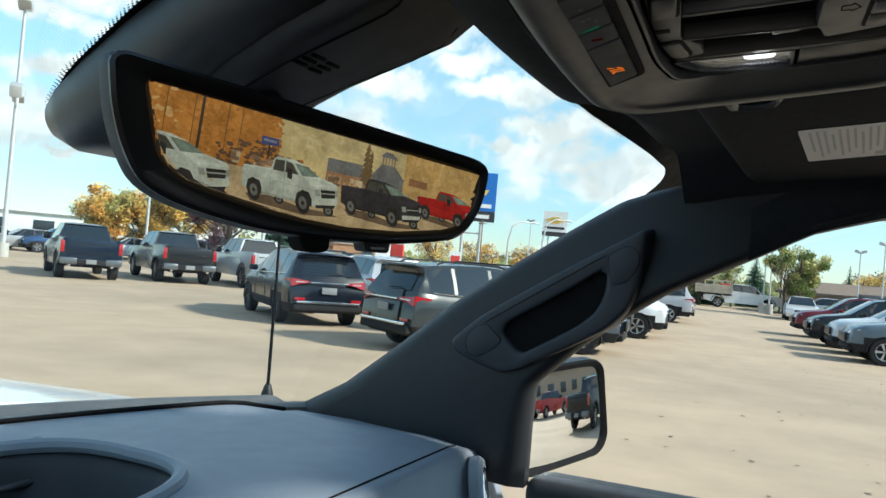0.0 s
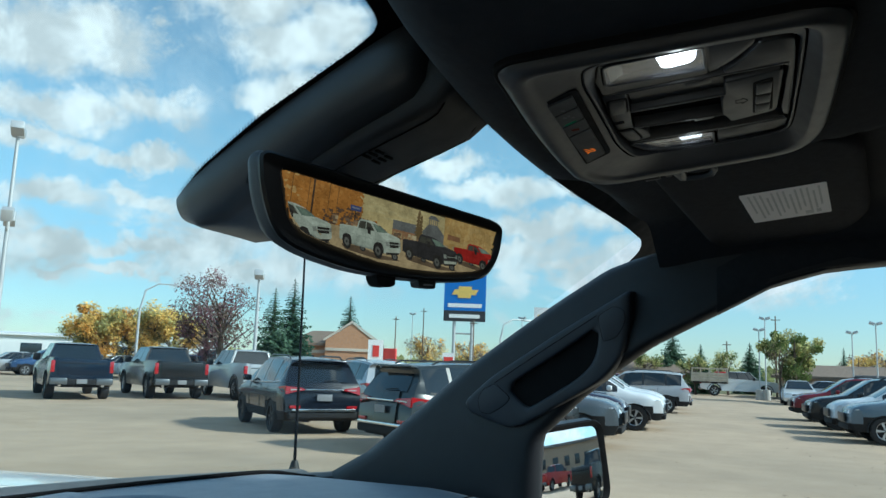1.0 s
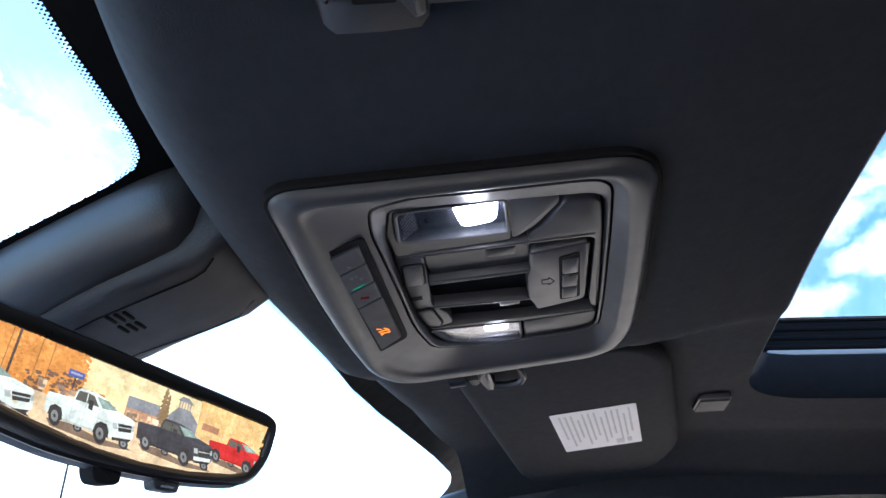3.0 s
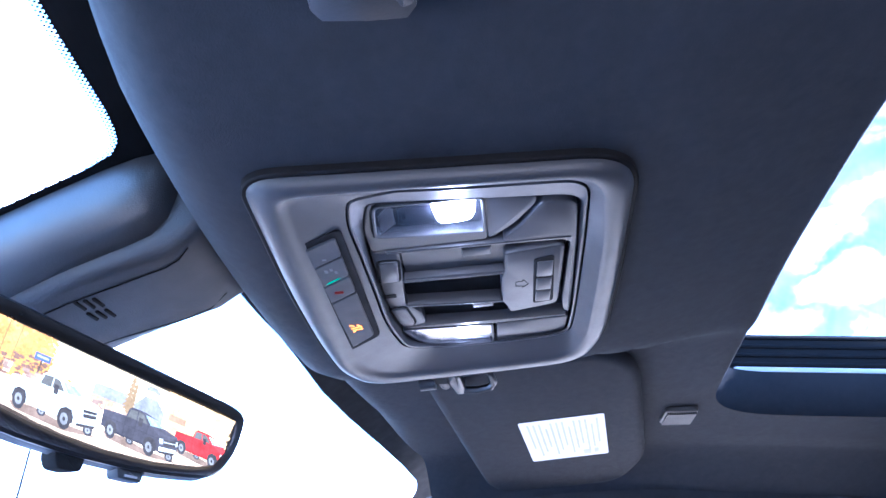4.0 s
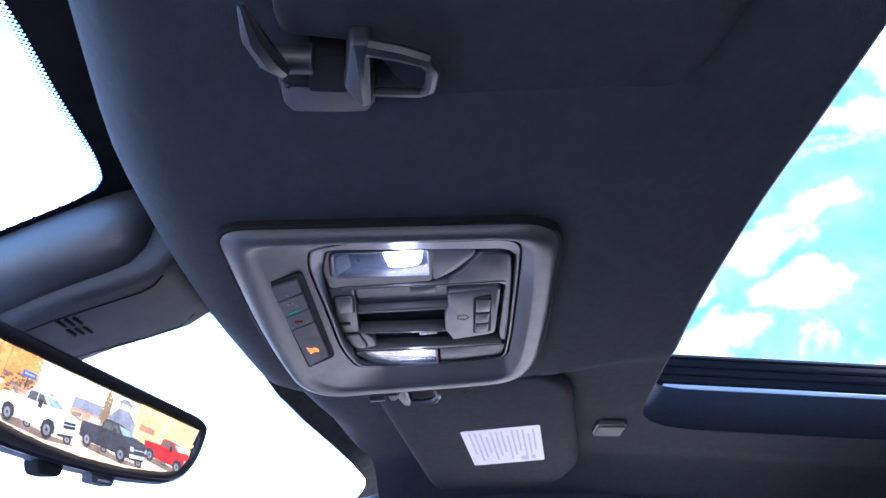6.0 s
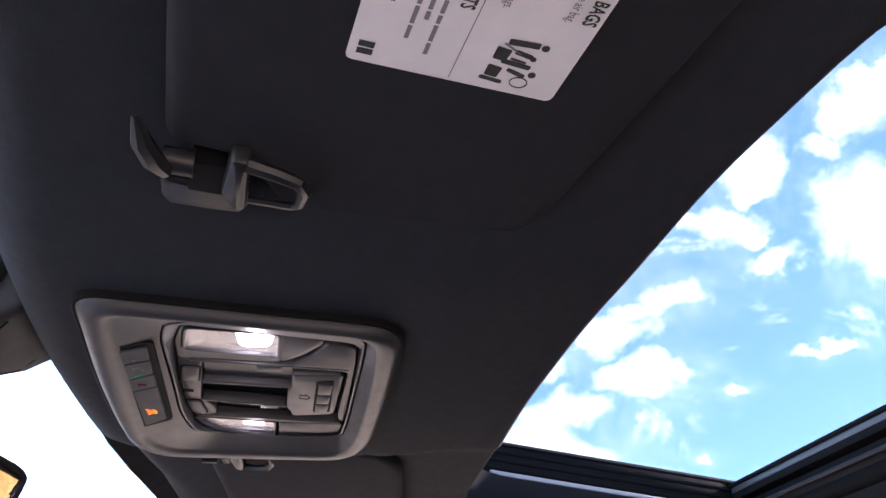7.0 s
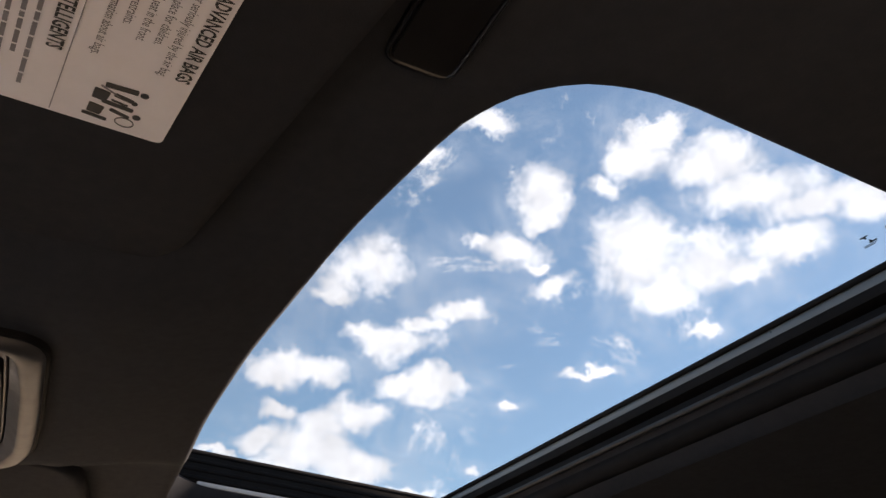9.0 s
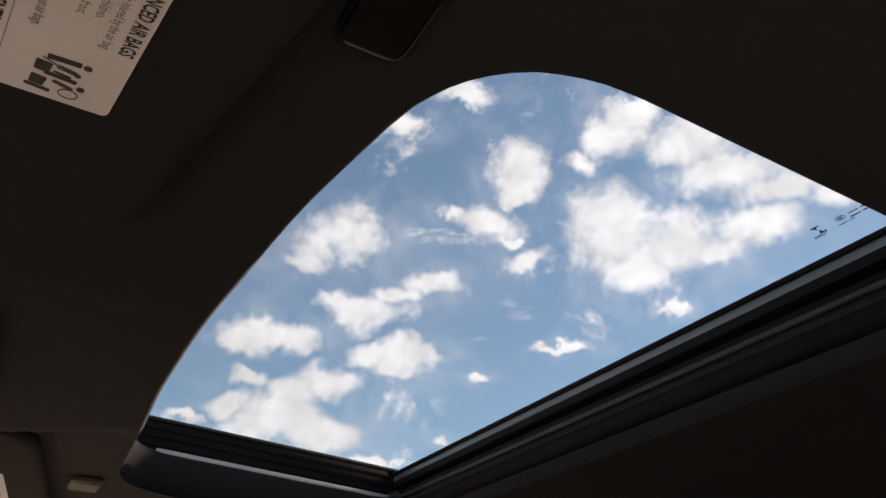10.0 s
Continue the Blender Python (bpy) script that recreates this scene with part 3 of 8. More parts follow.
def build_pillar(sign):
    """A-pillar trim: a padded strip between windscreen and door window."""
    def spot(pairs, f):
        k = f * (len(pairs) - 1)
        i = min(len(pairs) - 2, int(k))
        return Vector(pairs[i]).lerp(Vector(pairs[i + 1]), k - i)

    def fn(u, v):
        a, b = spot(PILLAR_FRONT, u), spot(PILLAR_REAR, u)
        p = a.lerp(b, v)
        bulge = math.sin(math.pi * min(1, max(0, v))) ** 0.6 * 0.003
        roll = 0.020 * step(0.08, 0.0, v) + 0.020 * step(0.94, 1.0, v)
        p.x += -bulge + roll
        return Vector((p.x * sign, p.y, p.z))
    bm = sheet(fn, 44, 22, (0.03 * sign, 0, 0))
    ob = part("a_pillar_trim" if sign > 0 else "a_pillar_trim", bm, "pillar", angle=60)
    tagged(ob, "black moulded trim on the windscreen pillar", "pillar trim", kind="structure")
    # roof rail along the top of the door window
    rail = []

    def fr(u, v):
        y = 0.02 - u * 1.67
        z0 = along([(-1.7, 1.775), (-0.46, 1.790), (-0.25, 1.779), (-0.15, 1.767), (-0.068, 1.743), (0.016, 1.697), (0.05, 1.68)], y)
        x = 0.752 - 0.012 * math.sin(math.pi * v)
        return Vector((sign * x, y, z0 + v * 0.075))
    rail = part("roof_rail_trim", sheet(fr, 40, 8, (0.06 * sign, 0, 0)), "headliner", angle=60)
    tagged(rail, "black cloth-covered roof rail over the door window", "trim", kind="structure")
    # B-pillar and rear quarter
    bm = box((0.06, 0.16, 0.95), (sign * 0.79, -0.62, 1.36), 0.02)
    tagged(part("b_pillar_trim", bm, "trim"), "black plastic trim of the middle pillar", "pillar trim", kind="structure")
    bm = box((0.06, 0.14, 0.95), (sign * 0.79, -1.58, 1.36), 0.02)
    tagged(part("c_pillar_trim", bm, "trim"), "black plastic trim of the rear pillar", "pillar trim", kind="structure")
    # doors below the glass
    bm = box((0.10, 2.04, 0.86), (sign * 0.872, -0.69, 0.885), 0.03, 3)
    join(bm, box((0.06, 2.04, 0.05), (sign * 0.845, -0.69, 1.292), 0.02, 3))
    door = part("door_1" if sign > 0 else "door_2", bm, "trim")
    tagged(door, "black door panel with a soft top edge under the window", "door", kind="structure")
    for k, (y0, y1) in enumerate(((0.33, -0.54), (-0.70, -1.51))):
        def pane_at(u, v):
            z = 1.30 + 0.50 * v
            top = along([(1.30, 0.33), (1.47, 0.325), (1.64, 0.12), (1.70, 0.01), (1.76, -0.14), (1.80, -0.30)], z)
            a = min(y0, top)
            return Vector((sign * (0.862 - 0.06 * v), a + (y1 - a) * u, z))
        # the unseen rear pane is tinted to hold back light from behind
        pane = part("window_2" if sign > 0 else "window_3", sheet(pane_at, 8, 14), "dimming_glass" if k else "side_glass")
        pane.visible_shadow = k > 0
        tagged(pane, "unseen rear door window pane, dark tint added to dim the cab" if k else "clear door window pane", "window", kind="structure")


build_pillar(1)
build_pillar(-1)

# cab floor, bulkheads and rear wall
tagged(part("floor", box((1.66, 2.9, 0.06), (0, -0.20, 0.52), 0.01), "trim"), "black carpeted cab floor", "floor", kind="structure")
tagged(part("wall_rear", box((1.62, 0.06, 0.75), (0, BACK_Y - 0.02, 0.92), 0.01), "trim"), "black rear wall of the cab", "wall", kind="structure")
# rear window out of view, its tint added to cut light on the headliner
rear = part("window_4", sheet(lambda u, v: Vector((-0.76 + 1.52 * u, BACK_Y - 0.01, 1.29 + 0.55 * v)), 4, 4), "dimming_glass")
tagged(rear, "unseen rear window of the cab, dark tint added to dim it", "window", kind="structure")
tagged(part("wall_front", box((1.62, 0.06, 0.75), (0, 1.16, 0.90), 0.01), "trim"), "black bulkhead below the windscreen", "wall", kind="structure")


# ---- sunroof ----
def build_sunroof():
    base = thing("sunroof", (0, SR_F, 1.90), "closed glass sunroof with black rubber seals in the cab roof", "sunroof")
    ring = resample(SUNROOF_HOLE, 200)
    top = rounded([(-0.545, -0.190), (0.545, -0.190), (0.545, SR_R - 0.055), (-0.545, SR_R - 0.055)], [0.06, 0.06, 0.012, 0.012], 6)
    wide = resample(top, 200)
    # shadowed well between headliner and roof
    bm = rings([(shrink(ring, -0.012), 1.912), (shrink(ring, -0.040), 1.940)], None, False, False)
    part("well", bm, "trim_dark", base)
    # pale drain rail seen under the seal on the passenger side, driver side and rear
    for s in (1, -1):
        bm = box((0.013, 0.42, 0.007), (s * 0.516, -0.510, 1.9255), 0.002)
        part("guide_rail", bm, "dull_alu", base, "bare aluminium guide rail")
    # ribbed rubber seals
    for s in (1, -1):
        seal = part("side_seal", box((0.03, 0.52, 0.050), (s * 0.532, -0.447, 1.953), 0.004), "black", base)
        for k in range(4):
            part("seal_rib", tube([(s * 0.517, -0.190, 1.935 + k * 0.0125), (s * 0.517, -0.70, 1.935 + k * 0.0125)], 0.0030, 8), "black", seal, world_made=False)
    part("front_seal", box((1.10, 0.05, 0.05), (0, -0.170, 1.955), 0.006), "rubber", base)
    rear_frame = part("rear_crossbar", box((1.04, 0.05, 0.030), (0, SR_R - 0.030, 1.958), 0.006), "black", base, "black rear crossbar")
    part("crossbar_lip", tube([(-0.52, SR_R - 0.004, 1.966), (0.52, SR_R - 0.004, 1.966)], 0.0032, 10), "black", rear_frame, world_made=False)
    part("crossbar_strip", box((1.03, 0.006, 0.010), (0, SR_R - 0.0075, 1.9585), 0.002), "rail_grey", rear_frame, "satin grey strip", world_made=False)
    part("crossbar_bead", tube([(-0.52, SR_R - 0.008, 1.950), (0.52, SR_R - 0.008, 1.950)], 0.003, 8), "gloss_black", rear_frame, world_made=False)
    part("rear_gutter", box((1.04, 0.030, 0.020), (0, SR_R - 0.028, 1.930), 0.006), "black", base)
    part("gutter_bead", tube([(-0.50, SR_R + 0.000, 1.919), (0.50, SR_R + 0.000, 1.919)], 0.0035, 10), "rubber", base)
    part("shade_roll", tube([(-0.49, SR_R - 0.020, 1.905), (0.49, SR_R - 0.020, 1.905)], 0.014, 14), "black", base)
    part("shade_roll", tube([(-0.49, SR_R - 0.058, 1.8975), (0.49, SR_R - 0.058, 1.8975)], 0.020, 16), "black", base, "rolled black sunshade")
    pane = part("pane", rings([(wide, 1.980), (wide, 1.984)]), "roof_glass", base, "lightly tinted roof glass")
    pane.visible_shadow = False
    # maker's stamp printed on the glass, as plain marks
    def mark(x, y, a, b):
        part("stamp_mark", box((a, b, 0.0006), (x, y, 1.9787)), "ink", pane, world_made=False, smooth=False)
    mark(-0.3674, -0.6614, 0.0072, 0.0013)
    mark(-0.3668, -0.6634, 0.0016, 0.0030)
    mark(-0.3674, -0.6698, 0.0016, 0.0030)
    mark(-0.3682, -0.6718, 0.0070, 0.0013)
    ring = [(-0.3895 + 0.0040 * math.cos(k * math.pi / 14), -0.6662 + 0.0036 * math.sin(k * math.pi / 14), 1.9787) for k in range(29)]
    part("stamp_ring", tube(ring, 0.00028, 6), "ink", pane, world_made=False)
    mark(-0.3895, -0.6652, 0.0045, 0.0006)
    mark(-0.3895, -0.6672, 0.0045, 0.0006)
    for x0, x1, y, tall in ((-0.3976, -0.4139, -0.6657, 0.0012), (-0.3951, -0.4137, -0.6714, 0.0016), (-0.3817, -0.3972, -0.6748, 0.0008)):
        count = 9
        for k in range(count):
            if k != 5:
                mark(x0 + (x1 - x0) * (k + 0.5) / count, y, abs(x1 - x0) / count * 0.62, tall)
    mark(-0.3638, -0.6742, 0.0130, 0.0003)
    mark(-0.3620, -0.6762, 0.0110, 0.0003)


build_sunroof()

# outer roof skin with the glass let into it
hole = resample(rounded([(-0.55, -0.18), (0.55, -0.18), (0.55, -0.72), (-0.55, -0.72)], 0.03, 5), 160)
rim = resample(rounded([(-0.74, 0.10), (0.74, 0.10), (0.76, -1.70), (-0.76, -1.70)], 0.10, 6), 160)
roof_skin = part("roof_skin", ring_plate(rim, hole, 1.935, 1.975, None, 0.004, 160), "hood")
tagged(roof_skin, "white painted steel roof of the truck", "roof", kind="structure")


# ---- overhead console ----
def skin_rows(rows, bm=None):
    """Loft closed rows of 3D points."""
    bm = bm or bmesh.new()
    vs = [[bm.verts.new(p) for p in row] for row in rows]
    for a, b in zip(vs, vs[1:]):
        for i in range(len(a)):
            j = (i + 1) % len(a)
            bm.faces.new((a[i], a[j], b[j], b[i]))
    return bm


def matched(a, shape):
    """Points of an outline that face the points of another one."""
    cx, cy = sum(p[0] for p in shape) / len(shape), sum(p[1] for p in shape) / len(shape)
    dense = resample(shape, 960)
    turn = [math.atan2(q[1] - cy, q[0] - cx) for q in dense]
    got = []
    for p in a:
        want = math.atan2(p[1] - cy, p[0] - cx)
        got.append(dense[min(range(len(dense)), key=lambda k: abs((turn[k] - want + math.pi) % (2 * math.pi) - math.pi))])
    return got


CONSOLE_OUT = rounded([(-0.1665, -0.1060), (-0.1560, 0.0122), (-0.1475, 0.1105), (-0.0768, 0.1130), (0.0076, 0.1158), (0.1100, 0.1160), (0.1630, 0.1010), (0.1690, 0.0199), (0.1712, -0.0900), (0.1300, -0.1090), (0.0591, -0.1126), (-0.0341, -0.1122)],
                      [0.020, 0.05, 0.032, 0.04, 0.04, 0.03, 0.032, 0.04, 0.034, 0.03, 0.04, 0.04], 8)


def build_console():
    Z = 1.797
    base = thing("overhead_console", (0, 0.03, Z), "charcoal overhead console with two map lamps and rows of buttons", "overhead console")
    m = frame_of((0, 0.03, Z), (1, 0, 0), (0, -1, 0.128))       # x to the passenger, y to the rear, normal down

    def quad(x0, x1, y0, y1, r=0.002, seg=3):
        return rounded([(x0, y0), (x1, y0), (x1, y1), (x0, y1)], r, seg)
    outer = resample(CONSOLE_OUT, 220)
    # where the rolled rim ends, where the sloping shoulder ends, and the edge of the sunken panel
    crest = matched(outer, rounded([(-0.1530, -0.0880), (-0.1480, -0.0045), (-0.1400, 0.0900), (-0.0758, 0.0972), (0.0107, 0.0998), (0.1000, 0.0995), (0.1395, 0.0880), (0.1425, 0.0448), (0.1440, -0.0720), (0.1148, -0.0925), (0.0787, -0.0937), (0.0063, -0.0929), (-0.0762, -0.0907)],
                                   [0.014, 0.04, 0.024, 0.04, 0.04, 0.03, 0.024, 0.03, 0.030, 0.02, 0.03, 0.03, 0.03], 8))
    lip = matched(outer, rounded([(-0.1400, -0.0530), (-0.1320, -0.0021), (-0.1250, 0.0870), (-0.0700, 0.0890), (0.0597, 0.0905), (0.1110, 0.0890), (0.1160, 0.0451), (0.1130, -0.0250), (0.0930, -0.0480), (0.0413, -0.0560), (-0.0437, -0.0562), (-0.1138, -0.0575)],
                                 [0.008, 0.03, 0.018, 0.03, 0.03, 0.018, 0.03, 0.03, 0.02, 0.03, 0.03, 0.02], 8))
    well = matched(outer, rounded([(-0.1200, -0.0450), (-0.1150, -0.0033), (-0.1040, 0.0840), (-0.0583, 0.0851), (0.0758, 0.0882), (0.1225, 0.0850), (0.1235, 0.0460), (0.1180, -0.0200), (0.0950, -0.0460), (0.0201, -0.0535), (-0.0376, -0.0535), (-0.0860, -0.0527)],
                                  [0.006, 0.03, 0.014, 0.02, 0.03, 0.016, 0.03, 0.03, 0.018, 0.03, 0.03, 0.02], 8))

    def sink(p):
        """The shoulder falls away towards the rear and the passenger, and stays level under the button strip."""
        return 0.0030 - 0.0060 * step(-0.058, -0.020, p[1])

    def row(a, b, f, za, zb=None):
        out = []
        for p, q in zip(a, b):
            c = Vector(p[:2]).lerp(Vector(q[:2]), f)
            z = za if zb is None else za + (zb(q) - za) * f
            out.append(m @ Vector((c.x, c.y, z)))
        return out
    rim = [row(outer, crest, 0.0, -0.010), row(outer, crest, 0.0, -0.0005), row(outer, crest, 0.05, 0.0022), row(outer, crest, 0.16, 0.0050), row(outer, crest, 0.38, 0.0072), row(outer, crest, 0.70, 0.0076), row(outer, crest, 0.92, 0.0067),
           row(crest, lip, 0.0, 0.0056), row(crest, lip, 0.12, 0.0053, sink), row(crest, lip, 0.5, 0.0055, sink), row(crest, lip, 0.88, 0.0052, sink), row(crest, lip, 0.985, 0.0054, sink)]
    part("bezel", skin_rows(rim), "console_grey", base, angle=65)

    def level(pts, d, dz):
        return [m @ Vector((p.x, p.y, sink(q) + dz)) for p, q in zip(shrink(pts, d), pts)]
    part("inner_rim", skin_rows([level(lip, 0.0006, -0.008), level(lip, 0.0006, -0.0006), level(lip, 0.0018, 0.0006), level(lip, 0.0032, 0.0002), row(lip, well, 0.75, -0.0040), row(lip, well, 0.97, -0.0058), row(lip, well, 1.0, -0.0160)]), "console_grey", base, angle=50)
    part("gasket", ring_plate(shrink(outer, -0.003), shrink(outer, 0.003), -0.006, 0.0, m, 0.001, 160), "black", base)
    part("tray", plate(shrink(well, -0.0015), -0.030, -0.0150, m), "black", base)
    top = -0.0050
    # the panel with a slanting scoop behind the upper lamp, and the panel behind the lower one
    part("side_panel", plate(rounded([(-0.1010, 0.0590), (-0.1000, 0.0810), (-0.0583, 0.0838), (0.0117, 0.0858), (0.0700, 0.0866), (0.0670, 0.0812), (0.0480, 0.0790), (-0.0490, 0.0795), (-0.0560, 0.0360), (-0.0605, 0.0355), (-0.0760, 0.0480)],
                                     [0.004, 0.010, 0.01, 0.01, 0.006, 0.003, 0.006, 0.006, 0.002, 0.002, 0.006], 5), -0.014, top, m, 0.0018), "console_grey", base)
    part("scoop", plate(rounded([(-0.1130, 0.0258), (-0.1075, 0.0560), (-0.0990, 0.0560), (-0.0770, 0.0425), (-0.0640, 0.0300), (-0.0620, 0.0258)], 0.003, 4), -0.014, top - 0.0010, m, 0.0012), "console_grey", base)
    part("side_panel", plate(rounded([(0.0790, 0.0280), (0.0775, 0.0862), (0.1130, 0.0845), (0.1195, 0.0720), (0.1195, 0.0276)], [0.001, 0.004, 0.012, 0.008, 0.002], 5), -0.014, top, m, 0.0015), "console_grey", base)
    part("switch_panel", plate(rounded([(-0.0418, 0.0355), (-0.0468, 0.0765), (0.0482, 0.0757), (0.0571, 0.0391), (0.0460, 0.0370), (0.0340, 0.0332), (-0.0060, 0.0332), (-0.0170, 0.0360)],
                                       [0.003, 0.006, 0.007, 0.004, 0.003, 0.002, 0.002, 0.003], 4), -0.014, top + 0.0014, m, 0.0022), "console_grey", base)
    seat = part("switch_frame", plate(rounded([(-0.0305, 0.0556), (-0.0345, 0.0695), (0.0398, 0.0716), (0.0418, 0.0565)], 0.003, 3), -0.010, top + 0.0020, m), "black", base)
    for x0, x1 in ((-0.0270, -0.0045), (-0.0010, 0.0180), (0.0205, 0.0380)):
        part("switch", plate(quad(x0, x1, 0.0580, 0.0690, 0.0012, 2), -0.006, top + 0.0030, m, 0.0008), "console_grey", seat, world_made=False)
    for a, b in (((0.0027, 0.0434), (0.0029, 0.0483)), ((0.0029, 0.0483), (0.0, 0.0483)), ((0.0, 0.0483), (0.0077, 0.0525)), ((0.0077, 0.0525), (0.0127, 0.0484)), ((0.0127, 0.0484), (0.0107, 0.0484)), ((0.0107, 0.0484), (0.0095, 0.0434)), ((0.0095, 0.0434), (0.0027, 0.0434))):
        part("arrow_line", tube([m @ Vector((*a, top + 0.0014)), m @ Vector((*b, top + 0.0014))], 0.00035, 5), "black", seat, world_made=False)
    # ribs with slots of different depth between them
    for pts in ([(-0.0605, -0.0420), (-0.0565, -0.0420), (-0.0515, 0.0795), (-0.0555, 0.0805)], [(-0.0190, -0.0350), (-0.0155, 0.0375), (-0.0095, 0.0375), (-0.0120, -0.0363)], [(0.0250, -0.0390), (0.0335, 0.0375), (0.0385, 0.0375), (0.0305, -0.0360)],
                [(0.0640, -0.0455), (0.0720, 0.0260), (0.0718, 0.0835), (0.0762, 0.0835), (0.0770, 0.0260), (0.0690, -0.0460)]):
        part("crossbar", plate(rounded(pts, 0.0012, 3), -0.014, top + 0.0006, m, 0.0016), "console_grey", base)
    for x0, x1, y0, y1, z, mat in ((-0.0570, -0.0190, -0.0330, 0.0370, -0.0098, "trim_dark"), (-0.0110, 0.0320, -0.0370, 0.0340, -0.0145, "black"), (0.0340, 0.0730, -0.0270, 0.0810, -0.0140, "black")):
        part("slot", plate(quad(x0, x1, y0, y1, 0.002, 3), -0.016, z, m), mat, base)
    for x0, x1, y0, y1 in ((-0.0490, -0.0375, 0.0076, 0.0275), (0.0385, 0.0485, 0.0110, 0.0265)):
        part("clip_block", plate(quad(x0, x1, y0, y1, 0.001, 2), -0.012, top - 0.0020, m, 0.001), "console_grey", base)
    part("button_bank", plate(rounded([(-0.0600, -0.0520), (-0.0580, -0.0330), (-0.0230, -0.0350), (0.0220, -0.0385), (0.0422, -0.0290), (0.0620, -0.0270), (0.0690, -0.0455), (0.0205, -0.0520)], 0.003, 3), -0.014, top, m, 0.0015), "console_grey", base)
    for pts, r in (([(-0.0480, -0.0488), (-0.0474, -0.0352), (-0.0165, -0.0380), (-0.0170, -0.0518)], 0.003), ([(0.0285, -0.0508), (0.0272, -0.0395), (0.0560, -0.0352), (0.0620, -0.0370), (0.0585, -0.0472)], [0.003, 0.003, 0.004, 0.003, 0.006])):
        cell = resample(rounded(pts, r, 4), 48)
        part("button_gap", plate(shrink(cell, -0.0014), -0.010, top + 0.0004, m), "black", base)
        part("button", plate(shrink(cell, 0.0004), -0.010, top + 0.0016, m, 0.0010), "console_grey", base)
    part("indicator_window", plate(quad(0.0040, 0.0096, -0.0518, -0.0434, 0.0008, 2), -0.008, top + 0.0004, m), "black", base)
    # map lamps behind clear lenses with a ribbed end and a toothed edge
    for s, glow in ((-1, "bulb"), (1, "bulb_dim")):
        if s < 0:
            shape = rounded([(-0.1165, -0.0415), (-0.1140, 0.0238), (-0.0725, 0.0243), (-0.0785, -0.0455)], [0.006, 0.003, 0.003, 0.006], 4)
            wall = [(-0.1195, -0.0445), (-0.1140, 0.0258), (-0.0612, 0.0258), (-0.0600, -0.0510), (-0.0900, -0.0515)]
            lit, hold = [(-0.1150, -0.0085), (-0.1155, 0.0205), (-0.0860, 0.0180), (-0.0840, -0.0050)], [(-0.1040, -0.0284), (-0.1030, 0.0170), (-0.0810, 0.0160), (-0.0830, -0.0296)]
            ribs = [(-0.1150 + 0.0033 * k, -0.0405, -0.1010 + 0.0033 * k, -0.0310) for k in range(8)]
            teeth = [(-0.1152 + 0.00004 * k, -0.0340 + 0.0026 * k) for k in range(21)]
        else:
            shape = rounded([(0.0715, -0.0473), (0.0785, 0.0245), (0.1190, 0.0250), (0.1060, -0.0333)], [0.004, 0.003, 0.003, 0.014], 4)
            wall = None
            lit, hold = [(0.0815, -0.0039), (0.0830, 0.0155), (0.0975, 0.0149), (0.0955, -0.0049)], [(0.0830, -0.0110), (0.0840, 0.0210), (0.1060, 0.0200), (0.1030, -0.0200)]
            ribs = []
            teeth = [(0.1060 + 0.00025 * k, -0.0190 + 0.0026 * k) for k in range(16)]
        outline = resample(shape, 80)
        if wall:
            part("lamp_panel", ring_plate(rounded(wall, 0.004, 3), shrink(outline, -0.0012), -0.014, top - 0.0008, m, 0.001, 120), "trim_dark", base)
        lamp = part("map_lamp", ring_plate(shrink(outline, -0.0010), shrink(outline, 0.0012), -0.014, top + 0.0006, m, 0.0006, 96), "trim_dark", base, "lit map lamp with a clear ribbed lens")
        part("reflector", plate(outline, -0.0148, -0.0125, m), "reflector_dark" if s < 0 else "diffuser", lamp, world_made=False)
        part("bulb_holder", plate(rounded(hold, 0.002, 3), -0.0126, -0.0100, m, 0.001), "reflector_dark" if s < 0 else "reflector", lamp, world_made=False)
        part("bulb", plate(rounded(lit, 0.008 if s < 0 else 0.004, 5), -0.0100, -0.0065, m, 0.002), glow, lamp, world_made=False)
        lens = part("lens", plate(shrink(outline, 0.001), top - 0.0014, top - 0.0004, m), "lens", lamp, world_made=False)
        lens.visible_shadow = False
        for x0, y0, x1, y1 in ribs:
            part("lens_rib", tube([m @ Vector((min(x1, -0.0800), y0 if x1 < -0.080 else y0 - 0.002, top - 0.0022)), m @ Vector((x0, y1, top - 0.0022))], 0.00045, 5), "reflector", lamp, smooth=False, world_made=False)
        for x, y in teeth:
            part("lens_tooth", plate([(x, y), (x + 0.0042, y + 0.0012), (x, y + 0.0024)], top - 0.0030, top - 0.0018, m), "reflector", lamp, smooth=False, world_made=False)
        bulb = new("map_lamp_light", bpy.data.lights.new("map_lamp_light", "POINT"))
        bulb.data.energy, bulb.data.shadow_soft_size, bulb.data.color = (0.011 if s < 0 else 0.004), 0.006, (1.0, 0.93, 0.85)
        bulb.matrix_world = m @ Matrix.Translation((lit[0][0] + 0.012, 0.006, 0.002))
    # strip of four buttons let into the front shoulder
    z = 0.0050
    strip = part("button_strip", plate(rounded([(-0.0975, -0.0915), (-0.1120, -0.0618), (0.0535, -0.0625), (0.0790, -0.0910)], 0.006, 5), -0.004, z, m), "black", base, "black button strip with an amber warning symbol")
